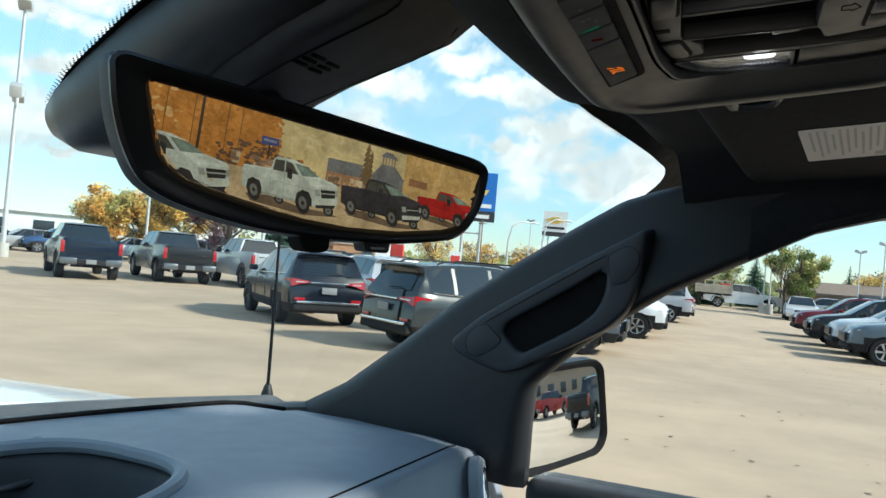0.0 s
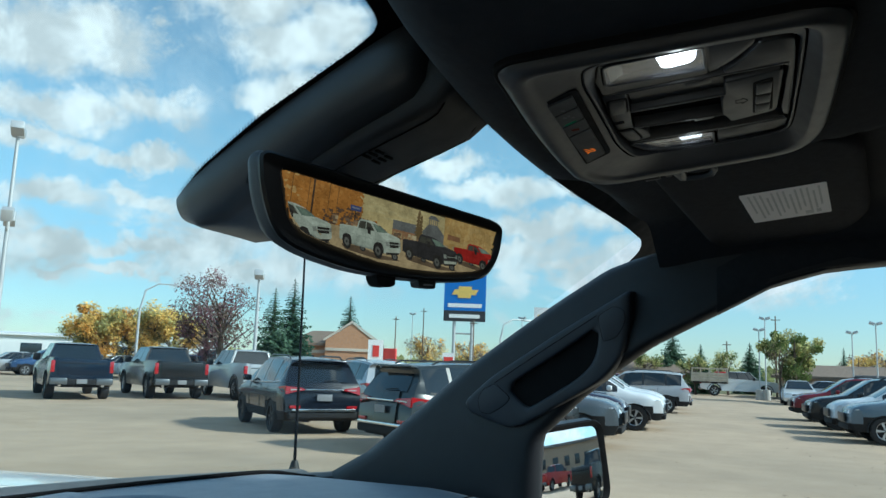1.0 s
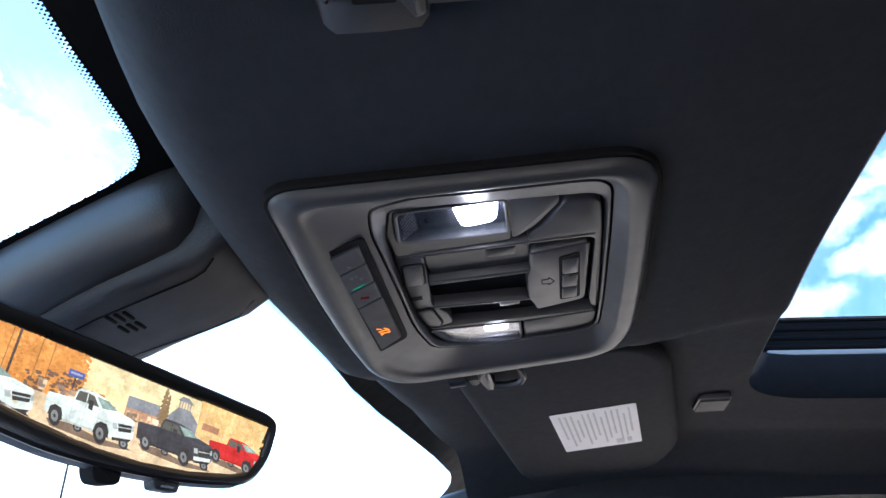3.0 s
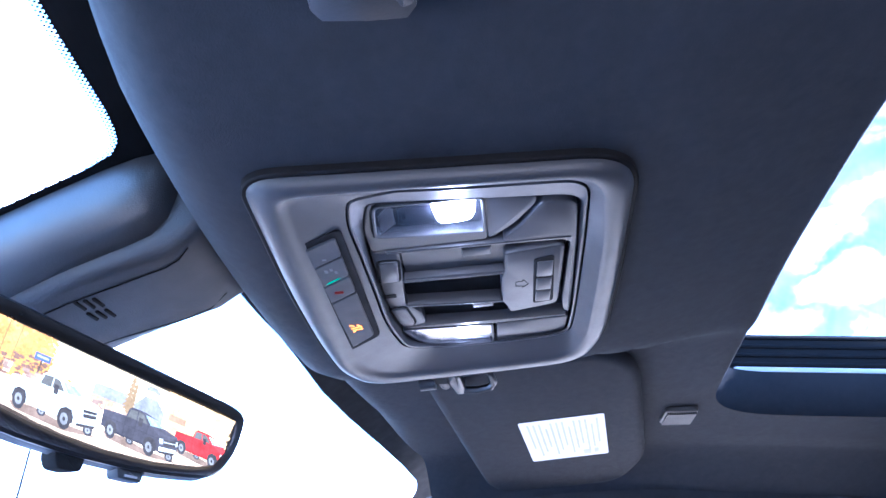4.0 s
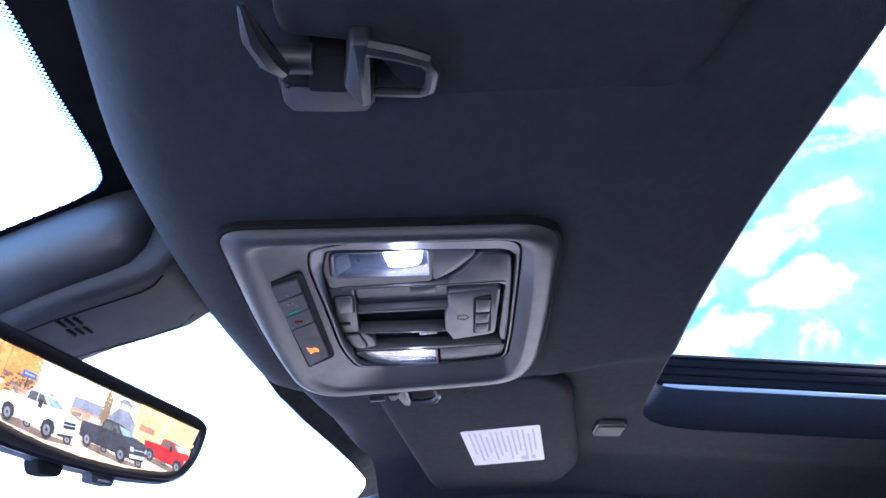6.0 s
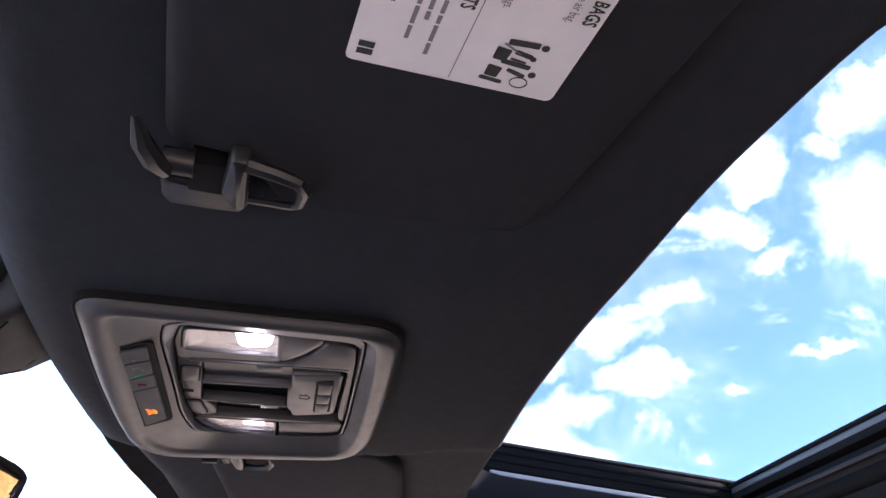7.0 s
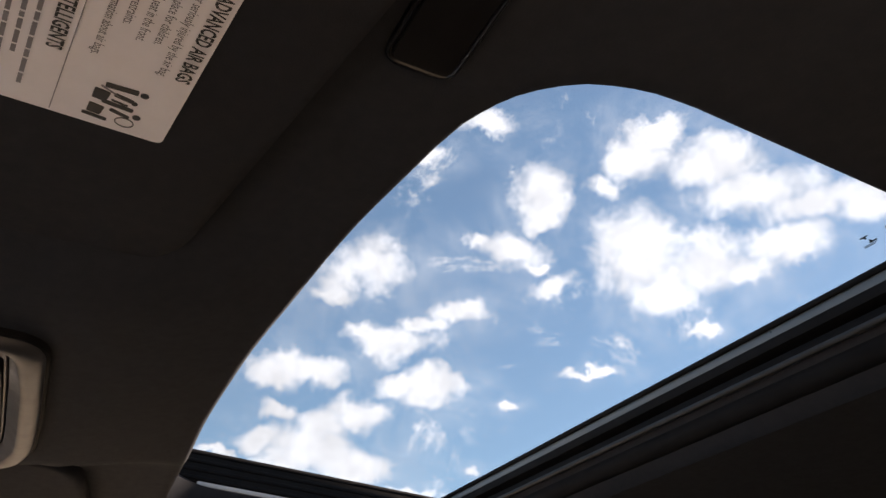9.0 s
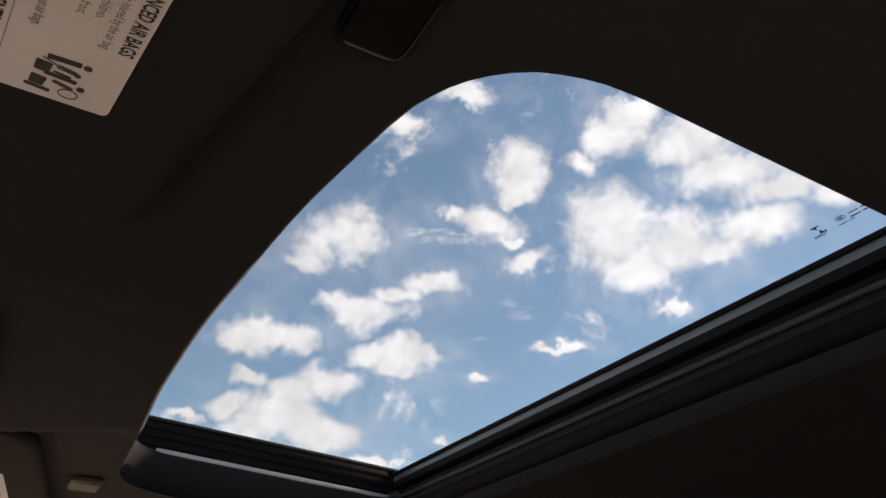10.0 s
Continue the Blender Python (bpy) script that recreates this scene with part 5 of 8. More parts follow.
def screen_picture(m, edge, base, hw):
    """The flat picture that the display shows: sky, trees, asphalt and parked trucks."""
    def tone(name, c, k=1.0):
        M["screen_" + name] = picture_tone("screen_" + name, c, k)
        return "screen_" + name
    E_ = 0.30
    sky_ = tone("unlit", (0.05, 0.035, 0.02), E_)
    screen = part("display", plate(edge, -0.004, -0.0010, m), sky_, base, "glowing display with an amber-tinted view", smooth=False)
    layer = [-0.0010]
    heap = {}

    def inside(pts):
        """Keep an outline within the rounded rim of the glass."""
        kept = []
        for x, y in pts:
            lo = along([(0.0, 0.004), (0.55, 0.040), (0.75, 0.072), (0.84, 0.115), (0.90, 0.21), (0.97, 0.34), (1.0, 0.42)], y)
            hi = along([(0.0, 0.996), (0.20, 0.994), (0.48, 0.977), (0.70, 0.945), (0.80, 0.880), (0.93, 0.725), (1.0, 0.56)], y)
            kept.append((max(lo, min(hi, x)), max(0.008, min(0.995, y))))
        return kept

    def shape(name, pts, mat):
        """Add one flat outline; x from 0 to 1 across, y from 0 (top) to 1 (bottom)."""
        layer[0] += 0.000003
        z = layer[0]
        bm = heap.setdefault((name, mat), bmesh.new())
        bm.faces.new([bm.verts.new(m @ Vector((x * hw * 2 - hw, -y * 0.053, z))) for x, y in inside(pts)])

    def rect(name, x0, x1, y0, y1, mat):
        n = 6
        shape(name, [(x0, y0), (x1, y0)] + [(x1, y0 + (y1 - y0) * k / n) for k in range(1, n)] + [(x1, y1), (x0, y1)] + [(x0, y1 - (y1 - y0) * k / n) for k in range(1, n)], mat)

    def blob(name, x, y, r, mat, squash=3.2):
        shape(name, [(x + r * rng.uniform(0.6, 1.15) * math.cos(q), y + r * squash * rng.uniform(0.6, 1.15) * math.sin(q)) for q in [i * math.pi / 4 for i in range(8)]], mat)
    rng = random.Random(5)
    for k in range(9):
        f = k / 8
        rect("sky_band", 0.30, 0.985, 0.008 + 0.075 * k, 0.010 + 0.075 * (k + 1), tone(f"band{k}", (0.62 + 0.13 * f, 0.46 + 0.08 * f, 0.20 + 0.01 * f), E_))
    for k in range(60):
        blob("cloud", rng.uniform(0.36, 0.72), rng.uniform(0.04, 0.30), rng.uniform(0.012, 0.035), tone(f"cloud{k % 3}", (0.63 + 0.05 * (k % 3), 0.48 + 0.04 * (k % 3), 0.21 + 0.02 * (k % 3)), E_), 0.7)
    leaf = [tone("leaf_a", (0.52, 0.205, 0.040), E_), tone("leaf_b", (0.44, 0.170, 0.034), E_), tone("leaf_c", (0.58, 0.250, 0.055), E_), tone("leaf_d", (0.70, 0.400, 0.130), E_)]
    shape("foliage", [(0.0, 0.008), (0.31, 0.008), (0.335, 0.14), (0.31, 0.30), (0.32, 0.66), (0.05, 0.66), (0.04, 0.4), (0.0, 0.1)], leaf[0])
    for k in range(520):
        x, y = 0.335 * rng.random(), rng.uniform(0.01, 0.58)
        blob("foliage", x, y, rng.uniform(0.004, 0.010), leaf[rng.choice((0, 0, 1, 2, 2, 3, 3))] if x < 0.085 and y < 0.36 else leaf[rng.choice((0, 0, 0, 1, 1, 2))])
    dark, dim = tone("trunk", (0.085, 0.055, 0.034), E_), tone("dim_trunk", (0.26, 0.12, 0.035), E_)
    rect("tree_trunk", 0.126, 0.133, 0.008, 0.52, dark)
    for x in (0.110, 0.046, 0.19, 0.225):
        rect("tree_trunk", x, x + 0.003, 0.02, 0.50, dim)
    thicket = tone("thicket", (0.155, 0.085, 0.045), E_)
    for k in range(150):
        x = rng.uniform(0.175, 0.40)
        blob("thicket", x, rng.uniform(0.40 - 0.10 * (0.23 < x < 0.33), 0.60), rng.uniform(0.005, 0.012), thicket if k % 3 else leaf[1], 2.4)
    rect("sign_panel", 0.281, 0.327, 0.235, 0.315, tone("sign", (0.080, 0.095, 0.20), E_))
    rect("sign_mark", 0.287, 0.321, 0.258, 0.285, tone("sign_mark", (0.28, 0.26, 0.30), E_))
    rect("sign_post", 0.301, 0.306, 0.315, 0.55, dark)
    roof_, wall_, pale = tone("roof", (0.20, 0.185, 0.155), E_), tone("wall", (0.40, 0.20, 0.09), E_), tone("pale", (0.52, 0.34, 0.15), E_)
    rect("building", 0.470, 0.590, 0.40, 0.66, wall_)
    shape("building_roof", [(0.470, 0.285), (0.575, 0.270), (0.592, 0.42), (0.470, 0.43)], roof_)
    for k in range(7):
        rect("building_window", 0.476 + k * 0.016, 0.485 + k * 0.016, 0.46, 0.58, pale)
    spruce = tone("spruce", (0.20, 0.125, 0.050), E_)
    for x, t, wd in ((0.588, 0.0, 0.024), (0.601, 0.08, 0.018)):
        for k in range(9):
            y0, y1 = t + (0.56 - t) * k / 9, t + (0.56 - t) * (k + 1.6) / 9
            ww = wd * (0.35 + 0.65 * (k + 1) / 9)
            shape("spruce", [(x, y0), (x + ww * rng.uniform(0.7, 1.1), y1), (x - ww * rng.uniform(0.7, 1.1), y1)], spruce)
    shape("hall_roof", [(0.610, 0.34), (0.640, 0.19), (0.680, 0.19), (0.722, 0.34), (0.722, 0.56), (0.610, 0.56)], roof_)
    rect("tower", 0.636, 0.682, 0.11, 0.20, tone("tower", (0.52, 0.37, 0.16), E_))
    for k in range(5):
        rect("tower_post", 0.638 + k * 0.0100, 0.641 + k * 0.0100, 0.11, 0.20, roof_)
    shape("tower_roof", [(0.630, 0.115), (0.645, 0.050), (0.668, 0.050), (0.690, 0.115)], roof_)
    haze = [tone("haze_a", (0.60, 0.36, 0.115), E_), tone("haze_b", (0.55, 0.315, 0.095), E_), tone("haze_c", (0.64, 0.40, 0.14), E_)]
    shape("brown_wood", [(0.725, 0.62), (0.715, 0.008), (0.996, 0.008), (0.99, 0.62)], haze[0])
    for k in range(150):
        blob("brown_wood", rng.uniform(0.73, 0.985), rng.uniform(0.02, 0.50), rng.uniform(0.006, 0.016), haze[k % 3], 3.0)
    for x in (0.716, 0.745, 0.775, 0.815, 0.87, 0.93):
        rect("post", x, x + 0.0035, 0.02, 0.50, haze[1])
    rect("far_roof", 0.735, 0.80, 0.285, 0.37, tone("far_roof", (0.34, 0.16, 0.07), E_))
    for k in range(60):
        x = rng.uniform(0.20, 0.96)
        c = rng.choice([(0.34, 0.20, 0.10), (0.22, 0.14, 0.08), (0.52, 0.36, 0.18), (0.40, 0.20, 0.09), (0.60, 0.45, 0.24)])
        y = rng.uniform(0.44, 0.56)
        rect("far_car", x, x + rng.uniform(0.010, 0.022), y, y + rng.uniform(0.03, 0.07), tone(f"far{k % 7}", c, E_))
    shape("asphalt", [(0.05, 0.62), (0.985, 0.52), (0.96, 0.66), (0.945, 0.70), (0.88, 0.80), (0.80, 0.87), (0.725, 0.93), (0.56, 0.995), (0.42, 0.995), (0.21, 0.90), (0.115, 0.84), (0.07, 0.74)], tone("asphalt", (0.56, 0.385, 0.185), E_))
    for k in range(110):
        x, y = rng.uniform(0.2, 0.85), rng.uniform(0.68, 0.97)
        shape("asphalt_patch", [(x, y), (x + rng.uniform(0.02, 0.08), y + 0.003), (x + 0.05, y + 0.014), (x + 0.01, y + 0.012)], tone(f"asphalt_{k % 2}", (0.58, 0.40, 0.20) if k % 2 else (0.53, 0.36, 0.17), E_))
    tyre, rim, pane = tone("tyre", (0.045, 0.038, 0.030), E_), tone("rim", (0.17, 0.155, 0.12), E_), tone("pane", (0.090, 0.080, 0.055), E_)
    lampc, chrome = tone("lamp", (0.34, 0.33, 0.25), E_), tone("chrome", (0.55, 0.53, 0.38), E_)

    def truck(x, y, wd, h, c, k_rim=1.0):
        """A three-quarter view of a crew-cab truck in the box (x, y, width, height)."""
        def mul(f):
            return tuple(v * f for v in c)
        key = f"{x:.2f}"
        side, light, lowc, front = tone("side" + key, mul(0.86), E_), tone("light" + key, mul(1.08), E_), tone("low" + key, mul(0.66), E_), tone("front" + key, mul(0.92), E_)

        def put(name, pts, mat):
            shape(name, [(x + px * wd, y + py * h) for px, py in pts], mat)

        def wheel(cx, cy, rx, ry):
            for mat, f in ((tyre, 1.0), (rim, 0.58), (tyre, 0.20)):
                put("truck_wheel", [(cx + rx * f * math.cos(q) + 0.10 * ry * f * math.sin(q), cy + ry * f * math.sin(q)) for q in [i * math.pi / 9 for i in range(18)]], mat)
        put("truck_shadow", [(0.06, 0.84), (0.30, 0.80), (0.62, 0.92), (0.95, 0.92), (1.03, 0.98), (0.66, 1.08), (0.12, 0.99)], tone("under" + key, (0.17, 0.11, 0.06), E_))
        wheel(0.920, 0.875, 0.058, 0.130)
        wheel(0.390, 0.840, 0.048, 0.100)
        put("truck_side", [(0.0, 0.27), (0.265, 0.225), (0.285, -0.02), (0.318, -0.09), (0.43, -0.09), (0.50, -0.03), (0.595, 0.215), (0.735, 0.39), (0.775, 0.84), (0.58, 0.82), (0.20, 0.79), (0.02, 0.70)], side)
        put("truck_roof", [(0.318, -0.090), (0.500, -0.090), (0.655, -0.010), (0.500, -0.030)], light)
        put("truck_bed_top", [(0.0, 0.27), (0.02, 0.245), (0.27, 0.205), (0.265, 0.235)], light)
        put("truck_line", [(0.0, 0.44), (0.74, 0.47), (0.742, 0.485), (0.0, 0.455)], lowc)
        for lx in (0.270, 0.405, 0.560):
            put("truck_line", [(lx, 0.24), (lx + 0.006, 0.24), (lx + 0.020, 0.80), (lx + 0.014, 0.80)], lowc)
        put("truck_sill", [(0.17, 0.74), (0.57, 0.77), (0.575, 0.82), (0.19, 0.79)], lowc)
        put("truck_glass", [(0.285, 0.225), (0.300, -0.01), (0.395, -0.035), (0.402, 0.215)], pane)
        put("truck_glass", [(0.412, 0.215), (0.405, -0.035), (0.470, -0.010), (0.550, 0.210)], pane)
        put("truck_screen", [(0.495, -0.030), (0.650, 0.010), (0.775, 0.165), (0.590, 0.215)], tone("screen" + key, (0.20, 0.24, 0.17), E_))
        put("truck_glare", [(0.530, 0.000), (0.600, 0.015), (0.700, 0.165), (0.625, 0.185)], tone("glare" + key, (0.26, 0.31, 0.21), E_))
        put("truck_bonnet", [(0.590, 0.215), (0.778, 0.155), (0.960, 0.240), (0.988, 0.320), (0.732, 0.400)], light)
        put("truck_bonnet_line", [(0.70, 0.235), (0.80, 0.205), (0.92, 0.275), (0.80, 0.305)], front)
        put("truck_mirror", [(0.425, 0.110), (0.478, 0.120), (0.490, 0.350), (0.440, 0.330)], tyre)
        put("truck_front", [(0.730, 0.400), (0.986, 0.320), (1.010, 0.670), (0.974, 0.800), (0.778, 0.870)], front)
        put("truck_grille", [(0.802, 0.430), (0.964, 0.385), (0.972, 0.560), (0.828, 0.620)], tyre)
        put("truck_grille_bar", [(0.810, 0.500), (0.968, 0.450), (0.969, 0.480), (0.814, 0.530)], lampc)
        put("truck_lamp", [(0.740, 0.450), (0.790, 0.435), (0.808, 0.580), (0.757, 0.595)], lampc)
        put("truck_lamp", [(0.966, 0.385), (0.990, 0.370), (1.000, 0.500), (0.974, 0.520)], lampc)
        put("truck_bumper", [(0.760, 0.690), (0.990, 0.620), (0.992, 0.720), (0.772, 0.800)], chrome if k_rim > 0.5 else front)
        put("truck_valance", [(0.772, 0.800), (0.992, 0.720), (0.974, 0.800), (0.780, 0.870)], tyre)
        put("truck_arch", [(0.060, 0.74), (0.065, 0.55), (0.105, 0.48), (0.175, 0.52), (0.205, 0.66), (0.215, 0.80)], tyre)
        put("truck_arch", [(0.555, 0.84), (0.560, 0.62), (0.610, 0.52), (0.685, 0.55), (0.725, 0.70), (0.735, 0.86)], tyre)
        wheel(0.135, 0.745, 0.064, 0.225)
        wheel(0.635, 0.810, 0.076, 0.245)
    truck(0.771, 0.375, 0.255, 0.36, (0.50, 0.030, 0.022), 0.3)
    truck(0.517, 0.440, 0.275, 0.43, (0.060, 0.052, 0.046))
    truck(0.241, 0.452, 0.270, 0.470, (0.60, 0.60, 0.44))
    truck(-0.085, 0.490, 0.298, 0.475, (0.60, 0.60, 0.44))
    for (name, mat), bm in heap.items():
        tagged(part(name, bm, mat, screen, smooth=False, world_made=False), kind="stuff")


build_mirror()


# ---- grab handle on the passenger pillar ----
def build_handle():
    base = thing("grab_handle", (0.80, 0.32, 1.60), "black moulded grab handle on the windscreen pillar", "grab handle")
    # along the pillar: x down and forwards, y up and forwards, normal into the cab
    o = Vector((0.7655, 0.148, 1.678))
    u = Vector((0.0615, 0.330, -0.166))
    m = frame_of(o, u, (0.0, 0.45, 0.90))
    outer = rounded([(-0.0200, 0.0540), (0.0128, -0.0029), (0.0463, -0.0437), (0.0933, -0.0635), (0.1741, -0.0700), (0.2265, -0.0725), (0.2900, -0.0735), (0.3300, -0.0400), (0.3590, -0.0100), (0.3610, 0.0100), (0.2925, 0.0290), (0.1264, 0.0450)],
                    [0.012, 0.03, 0.03, 0.04, 0.03, 0.03, 0.030, 0.02, 0.012, 0.012, 0.03, 0.03], 6)
    hole = rounded([(0.2640, -0.0119), (0.2480, 0.0030), (0.1400, 0.0124), (0.0740, 0.0210), (0.0660, 0.0120), (0.0817, -0.0140), (0.1041, -0.0330), (0.1431, -0.0435), (0.2171, -0.0498), (0.2450, -0.0515), (0.2540, -0.0380)],
                   [0.010, 0.012, 0.03, 0.007, 0.010, 0.02, 0.02, 0.03, 0.02, 0.012, 0.012], 6)
    s = 1 if m.col[2].x < 0 else -1
    m = m @ Matrix.Translation((0, 0, 0.008 * s))
    rim = resample(outer, 180)
    inner = matched(rim, hole)

    def lay(f, z):
        return [Vector(p[:2]).lerp(Vector(q[:2]), f) for p, q in zip(rim, inner)], z * s
    body = rings([lay(-0.02, -0.034), lay(-0.01, 0.004), lay(0.0, 0.013), lay(0.035, 0.0185), lay(0.10, 0.0215), lay(0.22, 0.0225), lay(0.80, 0.0225), lay(0.92, 0.0215), lay(0.98, 0.0190), lay(1.0, 0.0150), lay(1.0, -0.020)], m, False, False)
    part("grip", body, "handle", base, angle=70)
    # shallow black plate whose colour stands in for the shade of a deep opening
    part("recess_shade", plate(shrink(inner, -0.003), -0.024 * s, 0.0085 * s, m), "black", base)
    part("seam", tube([m @ Vector((x, y, 0.0226 * s)) for x, y in ((0.0540, 0.0395), (0.1264, 0.0322), (0.2000, 0.0248), (0.2830, 0.0156))], 0.0007, 6), "black", base)
    for pts in ([(0.0521, 0.0380), (0.0170, 0.0400), (0.0055, 0.0246), (0.0150, 0.0063), (0.0389, -0.0090), (0.0640, -0.0060)], [(0.3288, 0.0019), (0.3115, 0.0140), (0.2830, 0.0140), (0.2662, -0.0220), (0.2833, -0.0286), (0.3179, -0.0315), (0.3339, -0.0211)]):
        cap = resample(rounded(pts, 0.008, 4), 60)
        part("cap_gap", plate(shrink(cap, -0.0007), 0.010 * s, 0.0229 * s, m), "black", base)
        part("screw_cap", plate(shrink(cap, 0.0002), 0.010 * s, 0.0235 * s, m, 0.0006), "handle", base)


build_handle()


# ---- dashboard ----
DASH_Z = 1.372
TRAY_X, TRAY_Y, TRAY_A, TRAY_B = 0.11, 0.735, 0.245, 0.150


def tray_ring(f, n):
    """A rounded box outline round the tray, f times its size."""
    out = []
    for k in range(n):
        q = 2 * math.pi * k / n
        c, d = math.cos(q), math.sin(q)
        out.append((TRAY_X + TRAY_A * f * math.copysign(abs(c) ** 0.667, c), TRAY_Y + TRAY_B * f * math.copysign(abs(d) ** 0.667, d)))
    return out


def dash_z(x, y):
    z = DASH_Z - 0.012 * step(0.75, 1.15, y) - 0.010 * step(0.3, -0.6, x)
    front = 0.400 + 0.030 * math.sin((x + 0.8) * 2.2)
    z -= 0.16 * step(front + 0.035, front - 0.05, y) + 0.010 * step(front + 0.14, front + 0.02, y)
    z -= 0.020 * step(0.74, 0.86, abs(x))
    # open tray in the middle
    d = (abs(x - TRAY_X) / TRAY_A) ** 3 + (abs(y - TRAY_Y) / TRAY_B) ** 3
    z -= 0.075 * step(1.10, 1.00, d)
    z += 0.007 * step(1.7, 1.15, d) * step(0.9, 1.12, d)
    return z


def build_dash():
    base = thing("dashboard", (0, 0.7, 1.0), "dark grey vinyl dashboard with an open tray and chrome-ringed vent", "dashboard")

    def top(u, v):
        x = -0.87 + 1.74 * u
        y0 = 0.33
        y1 = 1.12 - 0.30 * (x / 0.86) ** 2 - 0.02
        y = y0 + (y1 - y0) * v
        return Vector((x, y, dash_z(x, y)))
    part("dash_top", sheet(top, 150, 90), "dash", base, angle=70)
    part("dash_front", box((1.68, 0.10, 0.55), (0, 0.36, 0.98), 0.03, 3), "dash", base)
    # stitched edge along the front
    seam = []
    for k in range(60):
        x = -0.70 + 1.47 * k / 59
        y = 0.448 + 0.030 * math.sin((x + 0.8) * 2.2)
        seam.append(Vector((x, y, dash_z(x, y) + 0.001)))
    part("stitched_seam", tube(seam, 0.0013, 6), "black", base)
    # raised rim round the tray
    for f, r, mat in ((1.025, 0.0095, "dash"), (1.085, 0.0020, "black")):
        ring = tray_ring(f, 96)
        part("tray_rim", tube([Vector((x, y, dash_z(TRAY_X + (x - TRAY_X) * 1.06, TRAY_Y + (y - TRAY_Y) * 1.06) + 0.001)) for x, y in ring + ring[:1]], r, 8), mat, base)
    # lid standing in the tray
    liner = []
    for f, drop in ((1.055, 0.000), (1.00, 0.006), (0.965, 0.022), (0.93, 0.050), (0.90, 0.066), (0.60, 0.068), (0.05, 0.068)):
        liner.append((tray_ring(f, 96), DASH_Z - drop))
    part("tray_liner", rings(liner, None, False, True), "trim", base, "dark moulded tray liner")
    lid_a, lid_b = Vector((0.268, 0.840, 1.335)), Vector((0.377, 0.837, 1.335))
    lid_c = lid_a + (lid_a - lid_b) * 0.8
    part("tray_divider", tube([lid_c, lid_a, lid_b, lid_b + Vector((0.004, 0.0, -0.012)), lid_b + Vector((0.004, 0.0, -0.040))], 0.0045, 10), "trim_grey", base)
    # small speaker opening further back
    part("speaker_slot", plate(rounded([(-0.16, 0.945), (0.33, 0.950), (0.34, 0.985), (-0.16, 0.995)], 0.008, 4), DASH_Z - 0.012, DASH_Z - 0.0055), "black", base)
    part("speaker_rim", ring_plate(rounded([(-0.19, 0.912), (0.39, 0.900), (0.40, 1.005), (-0.19, 1.015)], 0.02, 5), rounded([(-0.16, 0.945), (0.33, 0.950), (0.34, 0.985), (-0.16, 0.995)], 0.008, 4), DASH_Z - 0.015, DASH_Z - 0.002, None, 0.003), "dash", base)
    # air vent at the passenger end
    vm = frame_of((0.760, 0.372, 1.262), (1, 0.25, 0), (0, 0.18, 1))
    ringo = rounded([(-0.040, -0.075), (0.034, -0.075), (0.040, 0.045), (0.020, 0.075), (-0.020, 0.070), (-0.040, 0.03)], [0.012, 0.012, 0.02, 0.02, 0.02, 0.02], 5)
    vent = part("air_vent", plate(ringo, -0.05, -0.004, vm), "black", base)
    part("chrome_ring", ring_plate(shrink(resample(ringo, 80), -0.003), shrink(resample(ringo, 80), 0.002), -0.012, 0.003, vm, 0.002), "chrome", vent, "bright chrome ring", world_made=False)
    part("vent_collar", ring_plate(shrink(resample(ringo, 80), -0.020), shrink(resample(ringo, 80), -0.003), -0.020, 0.001, vm, 0.006), "dash", vent, world_made=False)
    for k in range(5):
        x = -0.026 + k * 0.013
        part("vane", plate([(x, -0.066), (x + 0.0025, -0.066), (x + 0.0025, 0.06), (x, 0.06)], -0.025, -0.004, vm), "trim_grey", vent, smooth=False, world_made=False)
    # rubber lip along the foot of the windscreen
    lip = []
    for k in range(50):
        x = -0.84 + 1.68 * k / 49
        y = 1.10 - 0.30 * (x / 0.86) ** 2 - 0.012
        lip.append(Vector((x, y, dash_z(x, y) + 0.004)))
    part("defrost_lip", tube(lip, 0.004, 8), "black", base)


build_dash()

# ---- outside parts of the truck: cowl, bonnet, aerial, door mirror ----
cowl = sheet(lambda u, v: Vector((-0.95 + 1.9 * u, 1.13 - 0.30 * ((-0.95 + 1.9 * u) / 0.86) ** 2 + 0.16 * v, 1.352 - 0.006 * v + 0.008 * math.sin(v * 9))), 40, 10, (0, 0, -0.03))
cowl_ob = part("cowl_panel", cowl, "cowl")
tagged(cowl_ob, "black plastic cowl panel with a wiper trough below the windscreen", "cowl panel")
hood = sheet(lambda u, v: Vector(((-0.98 + 1.96 * u), 1.34 - 0.24 * abs(-1 + 2 * u) ** 2.4 + 1.35 * v, 1.345 - 0.05 * v ** 1.5 - 0.05 * abs(-1 + 2 * u) ** 3 + 0.016 * step(0.55, 0.40, abs(-1 + 2 * u)) - 0.20 * step(0.9, 1.0, v))), 60, 30, (0, 0, -0.03))
tagged(part("bonnet", hood, "hood", angle=60), "white painted bonnet of the truck", "bonnet")
front_body = box((1.86, 1.42, 0.80), (0, 1.92, 0.86), 0.06, 3)
tagged(part("front_body", front_body, "hood"), "white painted front end of the truck below the bonnet", "truck body", kind="structure")
aerial = thing("aerial", (1.0, 0.945, 1.33), "thin black whip aerial on the wing", "aerial")
part("foot", tube([(1.0, 0.945, 1.27), (1.0, 0.945, 1.345), (1.0, 0.945, 1.365)], [0.018, 0.013, 0.007], 12), "rubber", aerial)
part("rod", tube([(1.0, 0.945, 1.36), (1.0, 0.948, 1.60), (1.0, 0.955, 2.02)], [0.0038, 0.003, 0.002], 8), "black", aerial)
